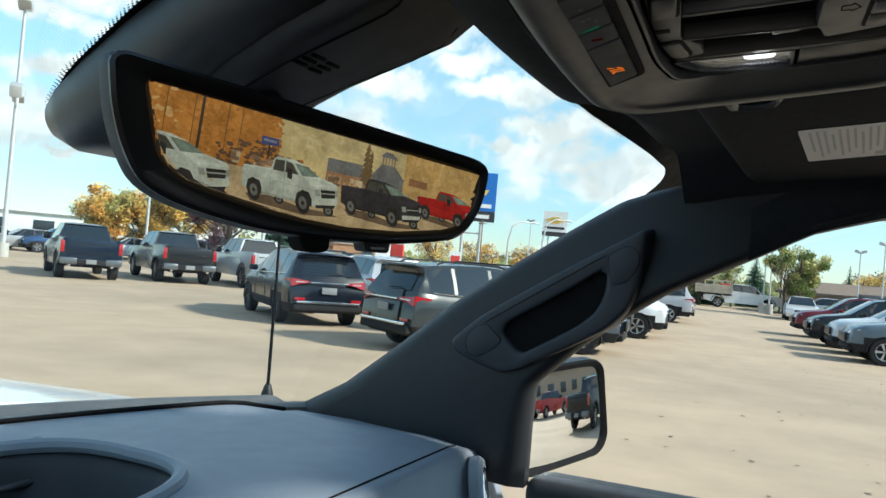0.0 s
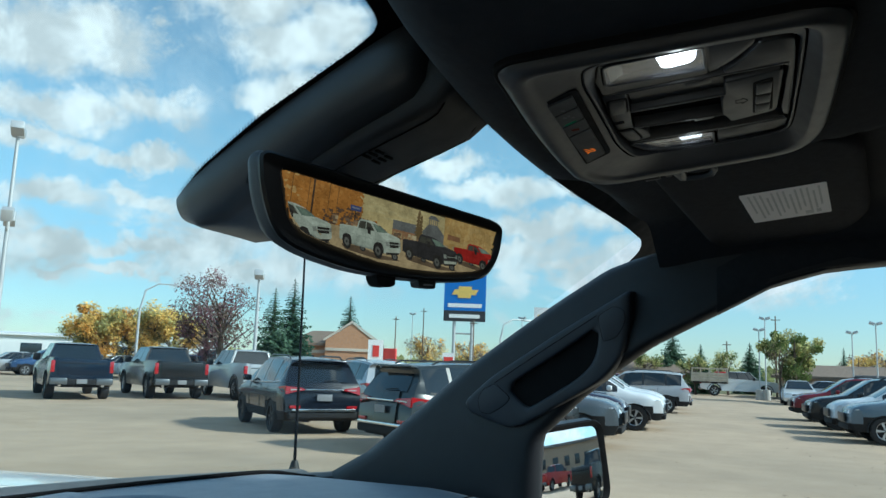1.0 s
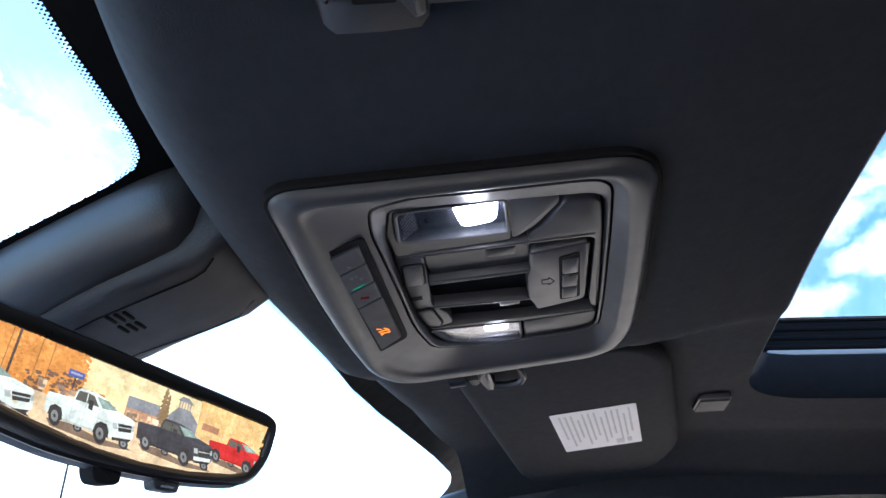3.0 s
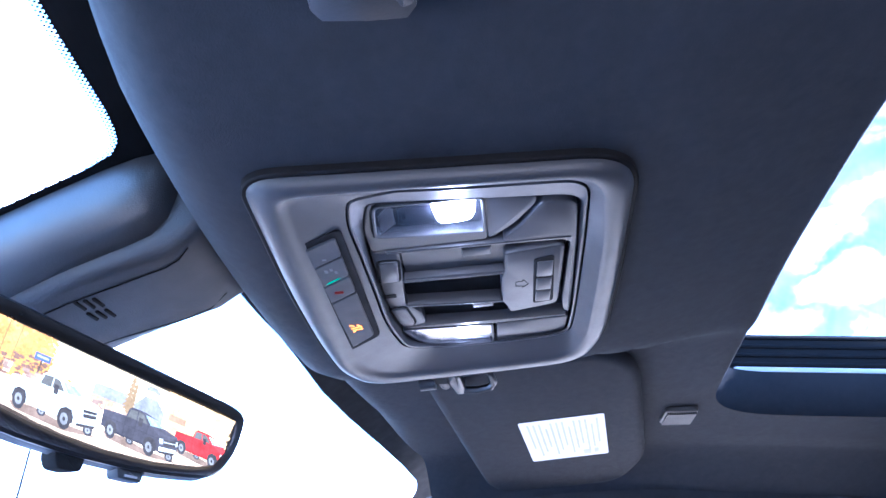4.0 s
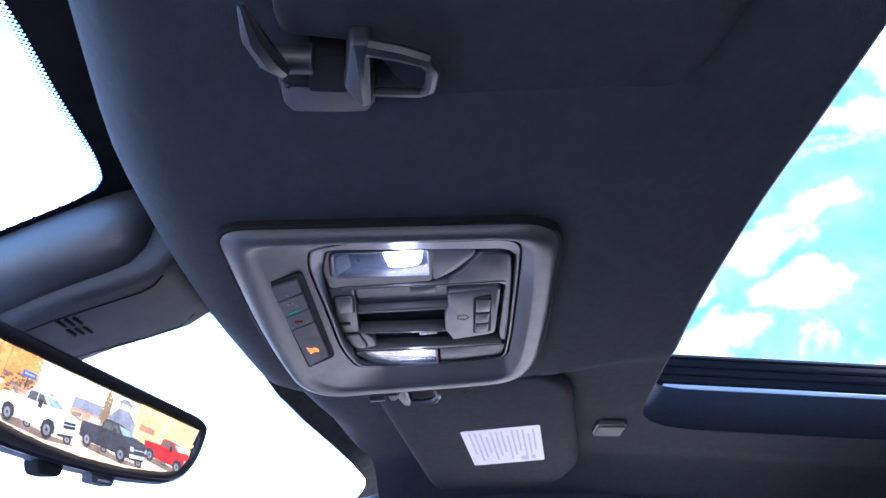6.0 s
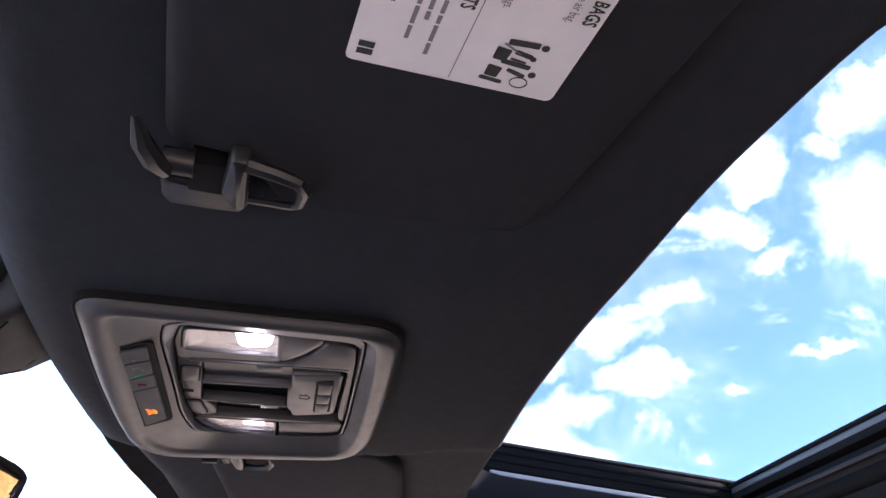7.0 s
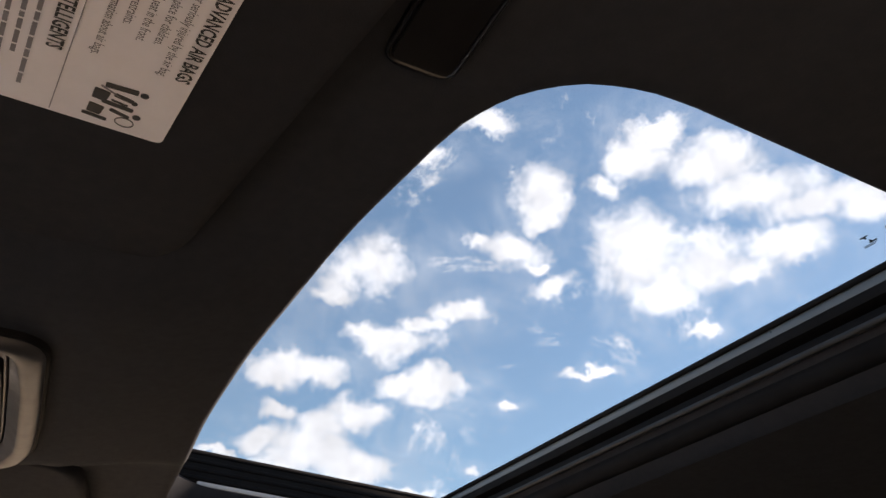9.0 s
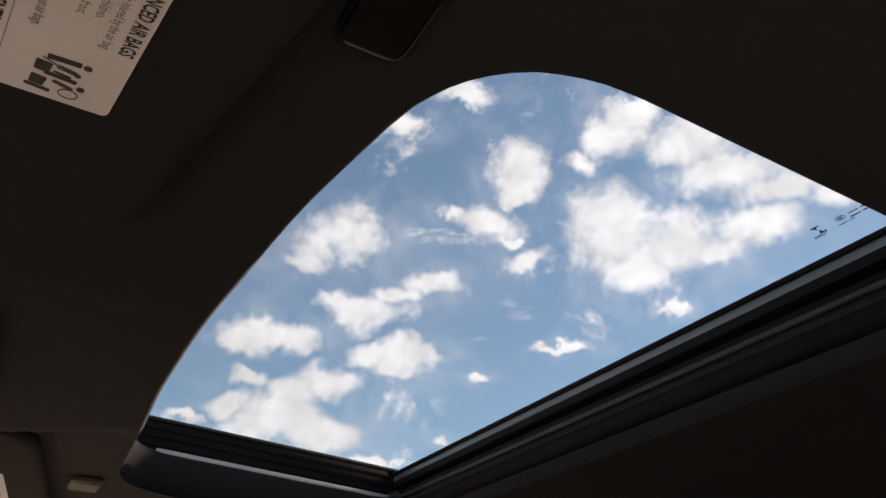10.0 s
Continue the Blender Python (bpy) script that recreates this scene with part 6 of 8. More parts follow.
fender = sheet(lambda u, v: Vector((0.90 + 0.13 * u - 0.01 * v, 0.80 + 1.9 * v, 1.30 - 0.035 * v - 0.10 * u ** 3)), 8, 20, (0, 0, -0.04))
tagged(part("wing_panel", fender, "hood"), "white painted front wing of the truck", "wing panel")


def build_door_mirror():
    base = thing("door_mirror", (0.95, 0.36, 1.33), "black door mirror that reflects a parked black pickup truck", "door mirror")
    a, b = Vector((0.985, 0.386, 1.368)), Vector((1.205, 0.275, 1.388))
    m = frame_of((a + b) / 2, b - a, (0, 0.10, 1))
    s = 1 if m.col[2].y < 0 else -1
    shape = rounded([(-0.122, -0.088), (0.10, -0.082), (0.122, -0.060), (0.118, 0.078), (0.10, 0.088), (-0.122, 0.088)], [0.02, 0.03, 0.03, 0.02, 0.02, 0.02], 5)
    pts = resample(shape, 100)
    part("housing", rings([(shrink(pts, -0.010), 0.004 * s), (shrink(pts, -0.016), -0.02 * s), (shrink(pts, -0.012), -0.06 * s), (shrink(pts, 0.02), -0.11 * s), (shrink(pts, 0.05), -0.125 * s)], m, False, True), "trim_dark", base)
    part("rim", ring_plate(shrink(pts, -0.012), shrink(pts, 0.003), -0.01 * s, 0.006 * s, m, 0.003, 120, 0.001 * s), "black", base)
    # convex glass
    rim_, R = shrink(pts, 0.001), 1.3
    bm = bmesh.new()
    rows = [[bm.verts.new(m @ Vector((p.x * f, p.y * f, s * (0.004 - (p.length * f) ** 2 / (2 * R))))) for p in rim_] for f in [1 - k / 12 for k in range(12)]]
    mid = bm.verts.new(m @ Vector((0, 0, s * 0.004)))
    for a_, b_ in zip(rows, rows[1:]):
        for i in range(len(a_)):
            bm.faces.new((a_[i], a_[(i + 1) % len(a_)], b_[(i + 1) % len(a_)], b_[i]))
    for i in range(len(rows[-1])):
        bm.faces.new((rows[-1][i], rows[-1][(i + 1) % len(rows[-1])], mid))
    part("mirror_glass", bm, "mirror", base, "convex silvered mirror glass", angle=80)
    part("arm", tube([(0.86, 0.40, 1.335), (0.93, 0.42, 1.340), (1.02, 0.43, 1.35)], [0.03, 0.028, 0.035], 12), "trim_dark", base)


build_door_mirror()


# ---- outside: ground, cars, trees, lamps, buildings ----
M["asphalt"] = material("pale_asphalt", (0.46, 0.345, 0.235), 0.9, spread=0.12, scale=0.8, grain=0.4, grain_scale=60, second=(0.38, 0.29, 0.20), second_scale=0.11, second_range=(0.42, 0.66))
M["grass"] = material("dry_grass", (0.16, 0.15, 0.06), 0.95, spread=0.3, scale=2.0)
M["concrete"] = material("concrete", (0.42, 0.41, 0.38), 0.85, spread=0.12, scale=3, grain=0.3, grain_scale=80)
M["pole"] = material("galvanised_steel", (0.50, 0.51, 0.52), 0.5, 0.3, spread=0.08, scale=4)
M["wood_pole"] = material("weathered_wood", (0.20, 0.15, 0.11), 0.9, spread=0.2, scale=8)
M["brick"] = material("orange_brick", (0.46, 0.25, 0.14), 0.9, spread=0.15, scale=6, grain=0.3, grain_scale=40)
M["stone_band"] = material("pale_stone", (0.55, 0.48, 0.40), 0.85, spread=0.1, scale=4)
M["shingle"] = material("brown_shingles", (0.21, 0.155, 0.115), 0.9, spread=0.25, scale=5, grain=0.4, grain_scale=20)
M["roof_grey"] = material("grey_shingles", (0.20, 0.19, 0.19), 0.9, spread=0.2, scale=5)
M["cladding"] = material("white_cladding", (0.72, 0.73, 0.74), 0.6, spread=0.05, scale=2)
M["siding"] = material("tan_siding", (0.40, 0.30, 0.22), 0.8, spread=0.1, scale=3)
M["deck_board"] = material("weathered_deck_boards", (0.50, 0.44, 0.34), 0.85, spread=0.2, scale=4)
M["window_dark"] = material("dark_window", (0.03, 0.04, 0.05), 0.08, spread=0.1)
M["sign_blue"] = material("sign_blue", (0.02, 0.15, 0.52), 0.35, spread=0.05)
M["sign_black"] = material("sign_black", (0.03, 0.03, 0.035), 0.4, spread=0.05)
M["sign_white"] = material("sign_white", (0.80, 0.80, 0.80), 0.4, spread=0.04)
M["sign_gold"] = material("sign_gold", (0.72, 0.50, 0.12), 0.35, spread=0.08)
M["sign_red"] = material("sign_red", (0.62, 0.05, 0.04), 0.4, spread=0.05)
M["tyre"] = material("tyre_rubber", (0.018, 0.018, 0.019), 0.8, spread=0.15, scale=12)
M["alloy"] = material("alloy_rim", (0.50, 0.51, 0.53), 0.3, 0.9, spread=0.06)
M["black_rim"] = material("black_rim", (0.02, 0.02, 0.022), 0.35, spread=0.06)
M["car_glass"] = material("car_glass", (0.012, 0.015, 0.018), 0.03, spread=0.1, spec=0.9)
M["tail_red"] = material("tail_lamp_red", (0.34, 0.010, 0.016), 0.15, spread=0.05, coat=0.7)
M["dark_bumper"] = material("dark_bumper_steel", (0.16, 0.17, 0.18), 0.3, 0.7, spread=0.08)
M["headlamp"] = material("headlamp", (0.65, 0.67, 0.70), 0.12, 0.4, spread=0.05)
M["under"] = material("underbody", (0.012, 0.012, 0.013), 0.9, spread=0.1)
M["plate"] = material("number_plate", (0.22, 0.225, 0.235), 0.5, spread=0.05)
M["bark"] = material("bark", (0.10, 0.075, 0.055), 0.95, spread=0.25, scale=12, grain=0.5, grain_scale=30)
for nm, c in (("leaf_gold", (0.78, 0.58, 0.20)), ("leaf_orange", (0.74, 0.46, 0.14)), ("leaf_olive", (0.50, 0.47, 0.20)), ("leaf_green", (0.16, 0.20, 0.07)), ("leaf_purple", (0.25, 0.14, 0.15)), ("needle", (0.075, 0.13, 0.085)), ("needle_light", (0.11, 0.17, 0.11)), ("leaf_bare", (0.26, 0.20, 0.16))):
    M[nm] = leaf_paint(nm, c)

ground = part("ground", sheet(lambda u, v: Vector((-1500 + 3000 * u, -1500 + 3000 * v, 0)), 4, 4), "asphalt", smooth=False)
tagged(ground, "pale sandy asphalt of the dealer's parking lot", "ground", kind="structure")
verge = part("verge", sheet(lambda u, v: Vector((72 + 900 * u, -700 + 1500 * v, 0.012 + 0.05 * u)), 4, 4), "grass", smooth=False)
tagged(verge, "dry grass and road land beyond the parking lot", "verge", kind="structure")


# cars ------------------------------------------------------------
def paint(name, colour, metal=0.35):
    key = "paint_" + name
    if key not in M:
        M[key] = material(key, colour, 0.24, metal, spread=0.04, scale=3, coat=0.3, spec=0.35)
    return key


def arch(cx, r, z0, n=9):
    """Points round a wheel arch, from front to rear along a lower sill."""
    return [(cx + r * math.cos(a), z0 + max(0.0, r * math.sin(a))) for a in [math.pi * k / n for k in range(n + 1)]]


def add_wheel(base, x, y, r, width, rim):
    hub = bmesh.new()
    side = 1 if y > 0 else -1
    prof = [(r * 0.62, -0.5), (r * 0.92, -0.5), (r, -0.38), (r, 0.38), (r * 0.92, 0.5), (r * 0.64, 0.5)]
    rows = []
    for k in range(24):
        a = 2 * math.pi * k / 24
        rows.append([hub.verts.new((x + p * math.cos(a), y + q * width, r + p * math.sin(a))) for p, q in prof])
    for k in range(24):
        a, b = rows[k], rows[(k + 1) % 24]
        for i in range(len(prof) - 1):
            hub.faces.new((a[i], a[i + 1], b[i + 1], b[i]))
    wheel = part("wheel", hub, "tyre", base, world_made=False)
    disc = bmesh.new()
    yo = y + side * width * 0.40
    c = disc.verts.new((x, yo + side * 0.01, r))
    n = 5
    for k in range(n):
        pts = []
        for d, rr in ((-0.34, 0.16), (-0.16, 0.66), (0.16, 0.66), (0.34, 0.16)):
            a = 2 * math.pi * k / n + d
            pts.append(disc.verts.new((x + r * rr * math.cos(a), yo, r + r * rr * math.sin(a))))
        disc.faces.new([c] + pts)
    ringv = []
    for k in range(24):
        a = 2 * math.pi * k / 24
        ringv.append((disc.verts.new((x + r * 0.64 * math.cos(a), yo, r + r * 0.64 * math.sin(a))), disc.verts.new((x + r * 0.57 * math.cos(a), yo - side * 0.02, r + r * 0.57 * math.sin(a)))))
    for k in range(24):
        a, b = ringv[k], ringv[(k + 1) % 24]
        disc.faces.new((a[0], b[0], b[1], a[1]))
    part("rim", disc, rim, wheel, world_made=False, smooth=False)
    well = bmesh.new()
    vs = [well.verts.new((x + r * 0.60 * math.cos(2 * math.pi * k / 20), yo - side * 0.05, r + r * 0.60 * math.sin(2 * math.pi * k / 20))) for k in range(20)]
    well.faces.new(vs)
    part("brake_drum", well, "under", wheel, world_made=False, smooth=False)


def loft_body(outline, half, z_shoulder, tuck):
    """A body from its side outline: rounded towards both flanks, tucked in above the shoulder."""
    pts = [Vector(p) for p in outline]
    cx = sum(p.x for p in pts) / len(pts)
    cz = 0.62
    bm = bmesh.new()
    rows = []
    for f, sc in ((-1.0, 0.972), (-0.985, 0.992), (-0.93, 1.0), (-0.5, 1.004), (0.5, 1.004), (0.93, 1.0), (0.985, 0.992), (1.0, 0.972)):
        row = []
        for p in pts:
            w = half - tuck * step(z_shoulder, z_shoulder + 0.45, p.y) - 0.03 * step(0.55, 0.25, p.y)
            row.append(bm.verts.new((cx + (p.x - cx) * sc, f * w, cz + (p.y - cz) * (0.5 + 0.5 * sc))))
        rows.append(row)
    n = len(pts)
    for a, b in zip(rows, rows[1:]):
        for i in range(n):
            bm.faces.new((a[i], a[(i + 1) % n], b[(i + 1) % n], b[i]))
    bm.faces.new(rows[0])
    bm.faces.new(rows[-1])
    bmesh.ops.triangulate(bm, faces=[f for f in bm.faces if len(f.verts) > 4])
    return bm


def quad(bm, pts):
    bm.faces.new([bm.verts.new(p) for p in pts])
    return bm


def slab(pts, d):
    """A thin panel: an outline and a vector of thickness."""
    bm = bmesh.new()
    a = [bm.verts.new(p) for p in pts]
    b = [bm.verts.new(Vector(p) + Vector(d)) for p in pts]
    bm.faces.new(a)
    bm.faces.new(list(reversed(b)))
    for i in range(len(a)):
        j = (i + 1) % len(a)
        bm.faces.new((a[i], a[j], b[j], b[i]))
    return bm


def cabin(base, body, front, rear, half, z0, z1, pillars, wind, back, top_half, roof_front, roof_rear):
    """Greenhouse: glass all round between pillars, roof on top."""
    f0, f1, r0, r1 = front, roof_front, rear, roof_rear
    for s in (1, -1):
        xs = [f0 - 0.10] + pillars + [r0 + 0.06]
        for a, b in zip(xs, xs[1:]):
            def up(x):
                k = (x - r0) / (f0 - r0)
                return r1 + (f1 - r1) * k
            pts = [(a - 0.03, s * half, z0), (b + 0.03, s * half, z0), (up(b) + 0.03, s * top_half, z1), (up(a) - 0.03, s * top_half, z1)]
            part("side_window", slab(pts, (0, -s * 0.02, 0)), "car_glass", base, world_made=False, smooth=False)
        frame_pts = [(f0, s * half * 0.985, z0), (r0, s * half * 0.985, z0), (r1, s * top_half * 0.985, z1 + 0.01), (f1, s * top_half * 0.985, z1 + 0.01)]
        part("window_frame", slab(frame_pts, (0, -s * 0.03, 0)), "black_rim", base, world_made=False, smooth=False)
    part("windscreen", slab([(f0, half * 0.93, z0), (f0, -half * 0.93, z0), (f1 + 0.01, -top_half * 0.93, z1), (f1 + 0.01, top_half * 0.93, z1)], (-0.03, 0, 0)), "car_glass", base, world_made=False, smooth=False)
    part("rear_window", slab([(r0 - 0.004, half * 0.90, z0 + back), (r0 - 0.004, -half * 0.90, z0 + back), (r1 - 0.012, -top_half * 0.88, z1 - 0.05), (r1 - 0.012, top_half * 0.88, z1 - 0.05)], (0.03, 0, 0)), "car_glass", base, world_made=False, smooth=False)
    for a in (half, -half):
        t = top_half if a > 0 else -top_half
        part("rear_pillar", slab([(r0, a, z0), (r0, a * 0.88, z0), (r1, t * 0.86, z1), (r1, t, z1)], (0.04, 0, 0)), body, base, world_made=False, smooth=False)
        part("front_pillar", slab([(f0 + 0.01, a, z0), (f0 + 0.01, a * 0.93, z0), (f1 + 0.015, t * 0.93, z1), (f1 + 0.015, t, z1)], (-0.04, 0, 0)), body, base, world_made=False, smooth=False)

    def roof(u, v):
        x = r1 - 0.03 + (f1 - r1 + 0.05) * u
        y = -top_half + 2 * top_half * v
        return Vector((x, y, z1 + 0.055 * (1 - (2 * v - 1) ** 4) * (1 - abs(2 * u - 1) ** 3)))
    part("roof", sheet(roof, 10, 10, (0, 0, -0.02)), body, base, world_made=False)


def shell_car(base, body, half, ztop, belt, rear, front, wheels, arch_r, sill, pillars, top_half, screen, back_pane, rake):
    """A car's skin as one curved surface: sides, glass, roof and bonnet from sections along its length, closed by a leaning tail and a nose."""
    lo, hi = rear[1][1] - 0.02, max(x for _, x in front)
    xs = [lo + (hi - lo) * k / 56 for k in range(57)]

    def width(x):
        return half * (1 - 0.075 * step(lo + 0.62, lo, x) ** 2 - 0.12 * step(hi - 0.75, hi, x) ** 2)

    def section(x):
        w, zt = width(x), along(ztop, x)
        zb = min(along(belt, x), zt - 0.07)
        low = sill
        for wx in wheels:
            if abs(x - wx) < arch_r:
                low = max(low, sill + math.sqrt(arch_r ** 2 - (x - wx) ** 2))
        cab = step(screen[1] + 0.10, screen[0], x)
        wt = (w - 0.10) + (top_half - (w - 0.10)) * cab
        zr = zt - 0.035 - 0.035 * cab
        pts = [(w - 0.07, low), (w - 0.015, max(0.50, low + 0.01)), (w, max(0.68, low + 0.02)), (w - 0.004, max(0.84, low + 0.03)), (w - 0.03, max(zb - 0.03, low + 0.04)), (w - 0.055, max(zb, low + 0.05)),
               (w - 0.055 + (wt - w + 0.055) * 0.46, zb + (zr - zb) * 0.50), (wt, zr), (wt - 0.05, zt - 0.014), (wt * 0.72, zt), (wt * 0.38, zt + 0.012), (0.0, zt + 0.016)]
        out = []
        for y, z in pts:
            out.append(Vector((min(max(x, along(rear, z) + 0.05 * (y / half) ** 2), along(front, z) - 0.10 * (y / half) ** 4), y, z)))
        return out
    rows = [section(x) for x in xs]
    groups, known = {}, {}

    def face(key, corners):
        bm = groups.setdefault(key, bmesh.new())
        vs = []
        for tag, p in corners:
            k = (key, tag)
            if k not in known:
                known[k] = bm.verts.new(p)
            vs.append(known[k])
        if len(set(vs)) == len(vs):
            try:
                bm.faces.new(vs)
            except ValueError:
                pass
    n = len(rows[0])
    for i in range(len(xs) - 1):
        x = (xs[i] + xs[i + 1]) / 2
        for j in range(n - 1):
            tall = rows[i][7].z - rows[i][5].z
            if j in (5, 6) and rake[0] < x < screen[1] - 0.16 and tall > 0.10:
                key = ("pillar_trim", "black_rim") if any(abs(x - p) < 0.05 for p in pillars) else ("side_window", "car_glass", sum(x < p for p in pillars))
            elif j >= 8 and screen[0] < x < screen[1]:
                key = ("windscreen", "car_glass")
            elif j == 0 or (j == 1 and any(abs(x - wx) < arch_r + 0.05 for wx in wheels)):
                key = ("sill", "under")
            else:
                key = ("body", body)
            for s in (1, -1):
                quad_ = [((a, b, s if b < n - 1 else 0), Vector((rows[a][b].x, s * rows[a][b].y, rows[a][b].z))) for a, b in ((i, j), (i + 1, j), (i + 1, j + 1), (i, j + 1))]
                face(key if key[0] != "side_window" else key + (s,), quad_)
    for end, row in ((0, rows[0]), (1, rows[-1])):
        for j in range(n - 1):
            for c in range(8):
                def at(b, q):
                    p = row[b]
                    f = -1 + 2 * q / 8
                    return (end, b, q), Vector((p.x - (0.05 if end == 0 else -0.08) * (1 - f * f) * min(1, p.y / half), f * p.y, p.z))
                zm = (row[j].z + row[j + 1].z) / 2
                key = ("rear_window", "car_glass") if end == 0 and back_pane[0] < zm < back_pane[1] and 0 < c < 7 else ("body", body)
                if j < 1:
                    key = ("valance", "under")
                face(key, [at(j, c), at(j, c + 1), at(j + 1, c + 1), at(j + 1, c)])
    for key, bm in groups.items():
        bmesh.ops.remove_doubles(bm, verts=bm.verts, dist=0.0005)
        part(key[0], bm, key[1], base, world_made=False, angle=38)
    return width


def build_suv(place, heading, name, colour, words, rim="alloy", size=1.0, metal=0.35):
    """A compact five-door sport utility vehicle; x forwards from its middle."""
    body = paint(name, colour, metal)
    base = thing("parked_suv", Matrix.Translation(place) @ Matrix.Rotation(radians(heading), 4, "Z") @ Matrix.Scale(size, 4), words, "car", "cars on the lot")
    r, wb = 0.35, 1.36
    width = shell_car(base, body, 0.92, [(-2.33, 1.52), (-1.90, 1.60), (-1.30, 1.645), (-0.60, 1.665), (0.0, 1.645), (0.32, 1.585), (1.05, 1.115), (1.25, 1.065), (1.80, 0.985), (2.06, 0.88), (2.18, 0.74)], [(-2.3, 1.13), (-1.5, 1.08), (1.05, 1.02)],
                      [(0.28, -2.16), (0.46, -2.33), (0.62, -2.33), (0.90, -2.29), (1.06, -2.25), (1.14, -2.20), (1.46, -1.98), (1.54, -2.02), (1.64, -1.86), (1.70, -1.80)], [(0.28, 2.04), (0.46, 2.18), (0.66, 2.18), (0.86, 2.10), (0.98, 1.98), (1.2, 1.9), (1.7, 1.9)],
                      (wb, -wb), 0.42, 0.30, (0.50, -0.46, -1.36), 0.66, (0.30, 1.02), (1.12, 1.50), (-1.92, 0))
    part("floor_pan", box((3.6, 1.40, 0.12), (0, 0, 0.34), 0.03), "under", base, world_made=False)
    for s in (1, -1):
        for x in (wb, -wb):
            add_wheel(base, x, s * 0.79, r, 0.23, rim)
            part("arch_lip", tube([(x + 0.42 * math.cos(a), s * (width(x) - 0.035), 0.31 + 0.42 * math.sin(a)) for a in [math.pi * k / 10 for k in range(11)]], 0.026, 6), "under", base, world_made=False)
        tail = part("tail_lamp", slab([(-2.255, s * 0.835, 1.03), (-2.335, s * 0.50, 1.00), (-2.345, s * 0.42, 0.955), (-2.335, s * 0.60, 0.93), (-2.275, s * 0.830, 0.86)], (0.06, 0, 0)), "tail_red", base, world_made=False, smooth=False)
        part("side_lamp", slab([(-1.90, s * (width(-1.90) - 0.008), 1.00), (-2.24, s * 0.845, 1.04), (-2.26, s * 0.845, 0.86), (-2.10, s * (width(-2.10) + 0.004), 0.92)], (0, -s * 0.03, 0)), "tail_red", tail, world_made=False, smooth=False)
        part("lamp_glint", slab([(-2.300, s * 0.74, 0.975), (-2.345, s * 0.52, 0.972), (-2.345, s * 0.52, 0.957), (-2.300, s * 0.74, 0.945)], (0.03, 0, 0)), "headlamp", tail, world_made=False, smooth=False)
        part("reflector", box((0.03, 0.24, 0.06), (-2.325, s * 0.64, 0.60), 0.01), "tail_red", base, world_made=False)
        part("headlamp", slab([(1.98, s * 0.82, 0.86), (2.12, s * 0.46, 0.82), (2.17, s * 0.46, 0.74), (2.05, s * 0.82, 0.75)], (-0.06, 0, 0)), "headlamp", base, world_made=False, smooth=False)
        part("door_mirror", box((0.15, 0.20, 0.14), (0.68, s * 0.97, 1.13), 0.045, 3), body, base, world_made=False)
        for x in (0.12, -0.85):
            part("door_handle", box((0.20, 0.03, 0.03), (x, s * 0.925, 0.93), 0.01), body, base, world_made=False)
        for x in (0.58, -0.40, -1.02):
            part("door_gap", tube([(x, s * 0.915, 0.42), (x, s * 0.924, 0.70), (x - 0.01, s * 0.895, 1.02)], 0.006, 4), "under", base, world_made=False)
        part("belt_trim", tube([(0.72, s * 0.872, 1.045), (-0.40, s * 0.880, 1.065), (-1.50, s * 0.880, 1.095), (-1.86, s * 0.855, 1.115)], 0.011, 5), "chrome", base, world_made=False)
        part("roof_rail", tube([(-1.65, s * 0.60, 1.625), (-1.50, s * 0.60, 1.685), (-0.20, s * 0.60, 1.695), (0.05, s * 0.60, 1.635)], 0.018, 6), "black_rim", base, world_made=False)
    part("rear_spoiler", box((0.22, 1.12, 0.035), (-1.99, 0, 1.565), 0.015, 2, Matrix.Rotation(radians(8), 4, "Y")), body, base, world_made=False)
    part("rear_bumper", box((0.12, 1.56, 0.16), (-2.30, 0, 0.43), 0.05, 3), "under", base, world_made=False)
    part("bumper_trim", box((0.06, 1.44, 0.06), (-2.365, 0, 0.535), 0.02), "chrome", base, "bright bumper strip", world_made=False)
    part("number_plate", box((0.02, 0.34, 0.14), (-2.365, 0, 0.80), 0.005), "plate", base, world_made=False)
    part("tailgate_strip", box((0.03, 0.86, 0.03), (-2.365, 0, 0.965), 0.01), "chrome", base, world_made=False)
    part("wiper", tube([(-2.24, 0.0, 1.15), (-2.21, -0.34, 1.17)], 0.010, 5), "under", base, world_made=False)
    part("grille", box((0.06, 0.9, 0.24), (2.21, 0, 0.64), 0.03), "black_rim", base, world_made=False)
    part("front_bumper", box((0.14, 1.4, 0.14), (2.12, 0, 0.40), 0.04), "under", base, world_made=False)
    return base


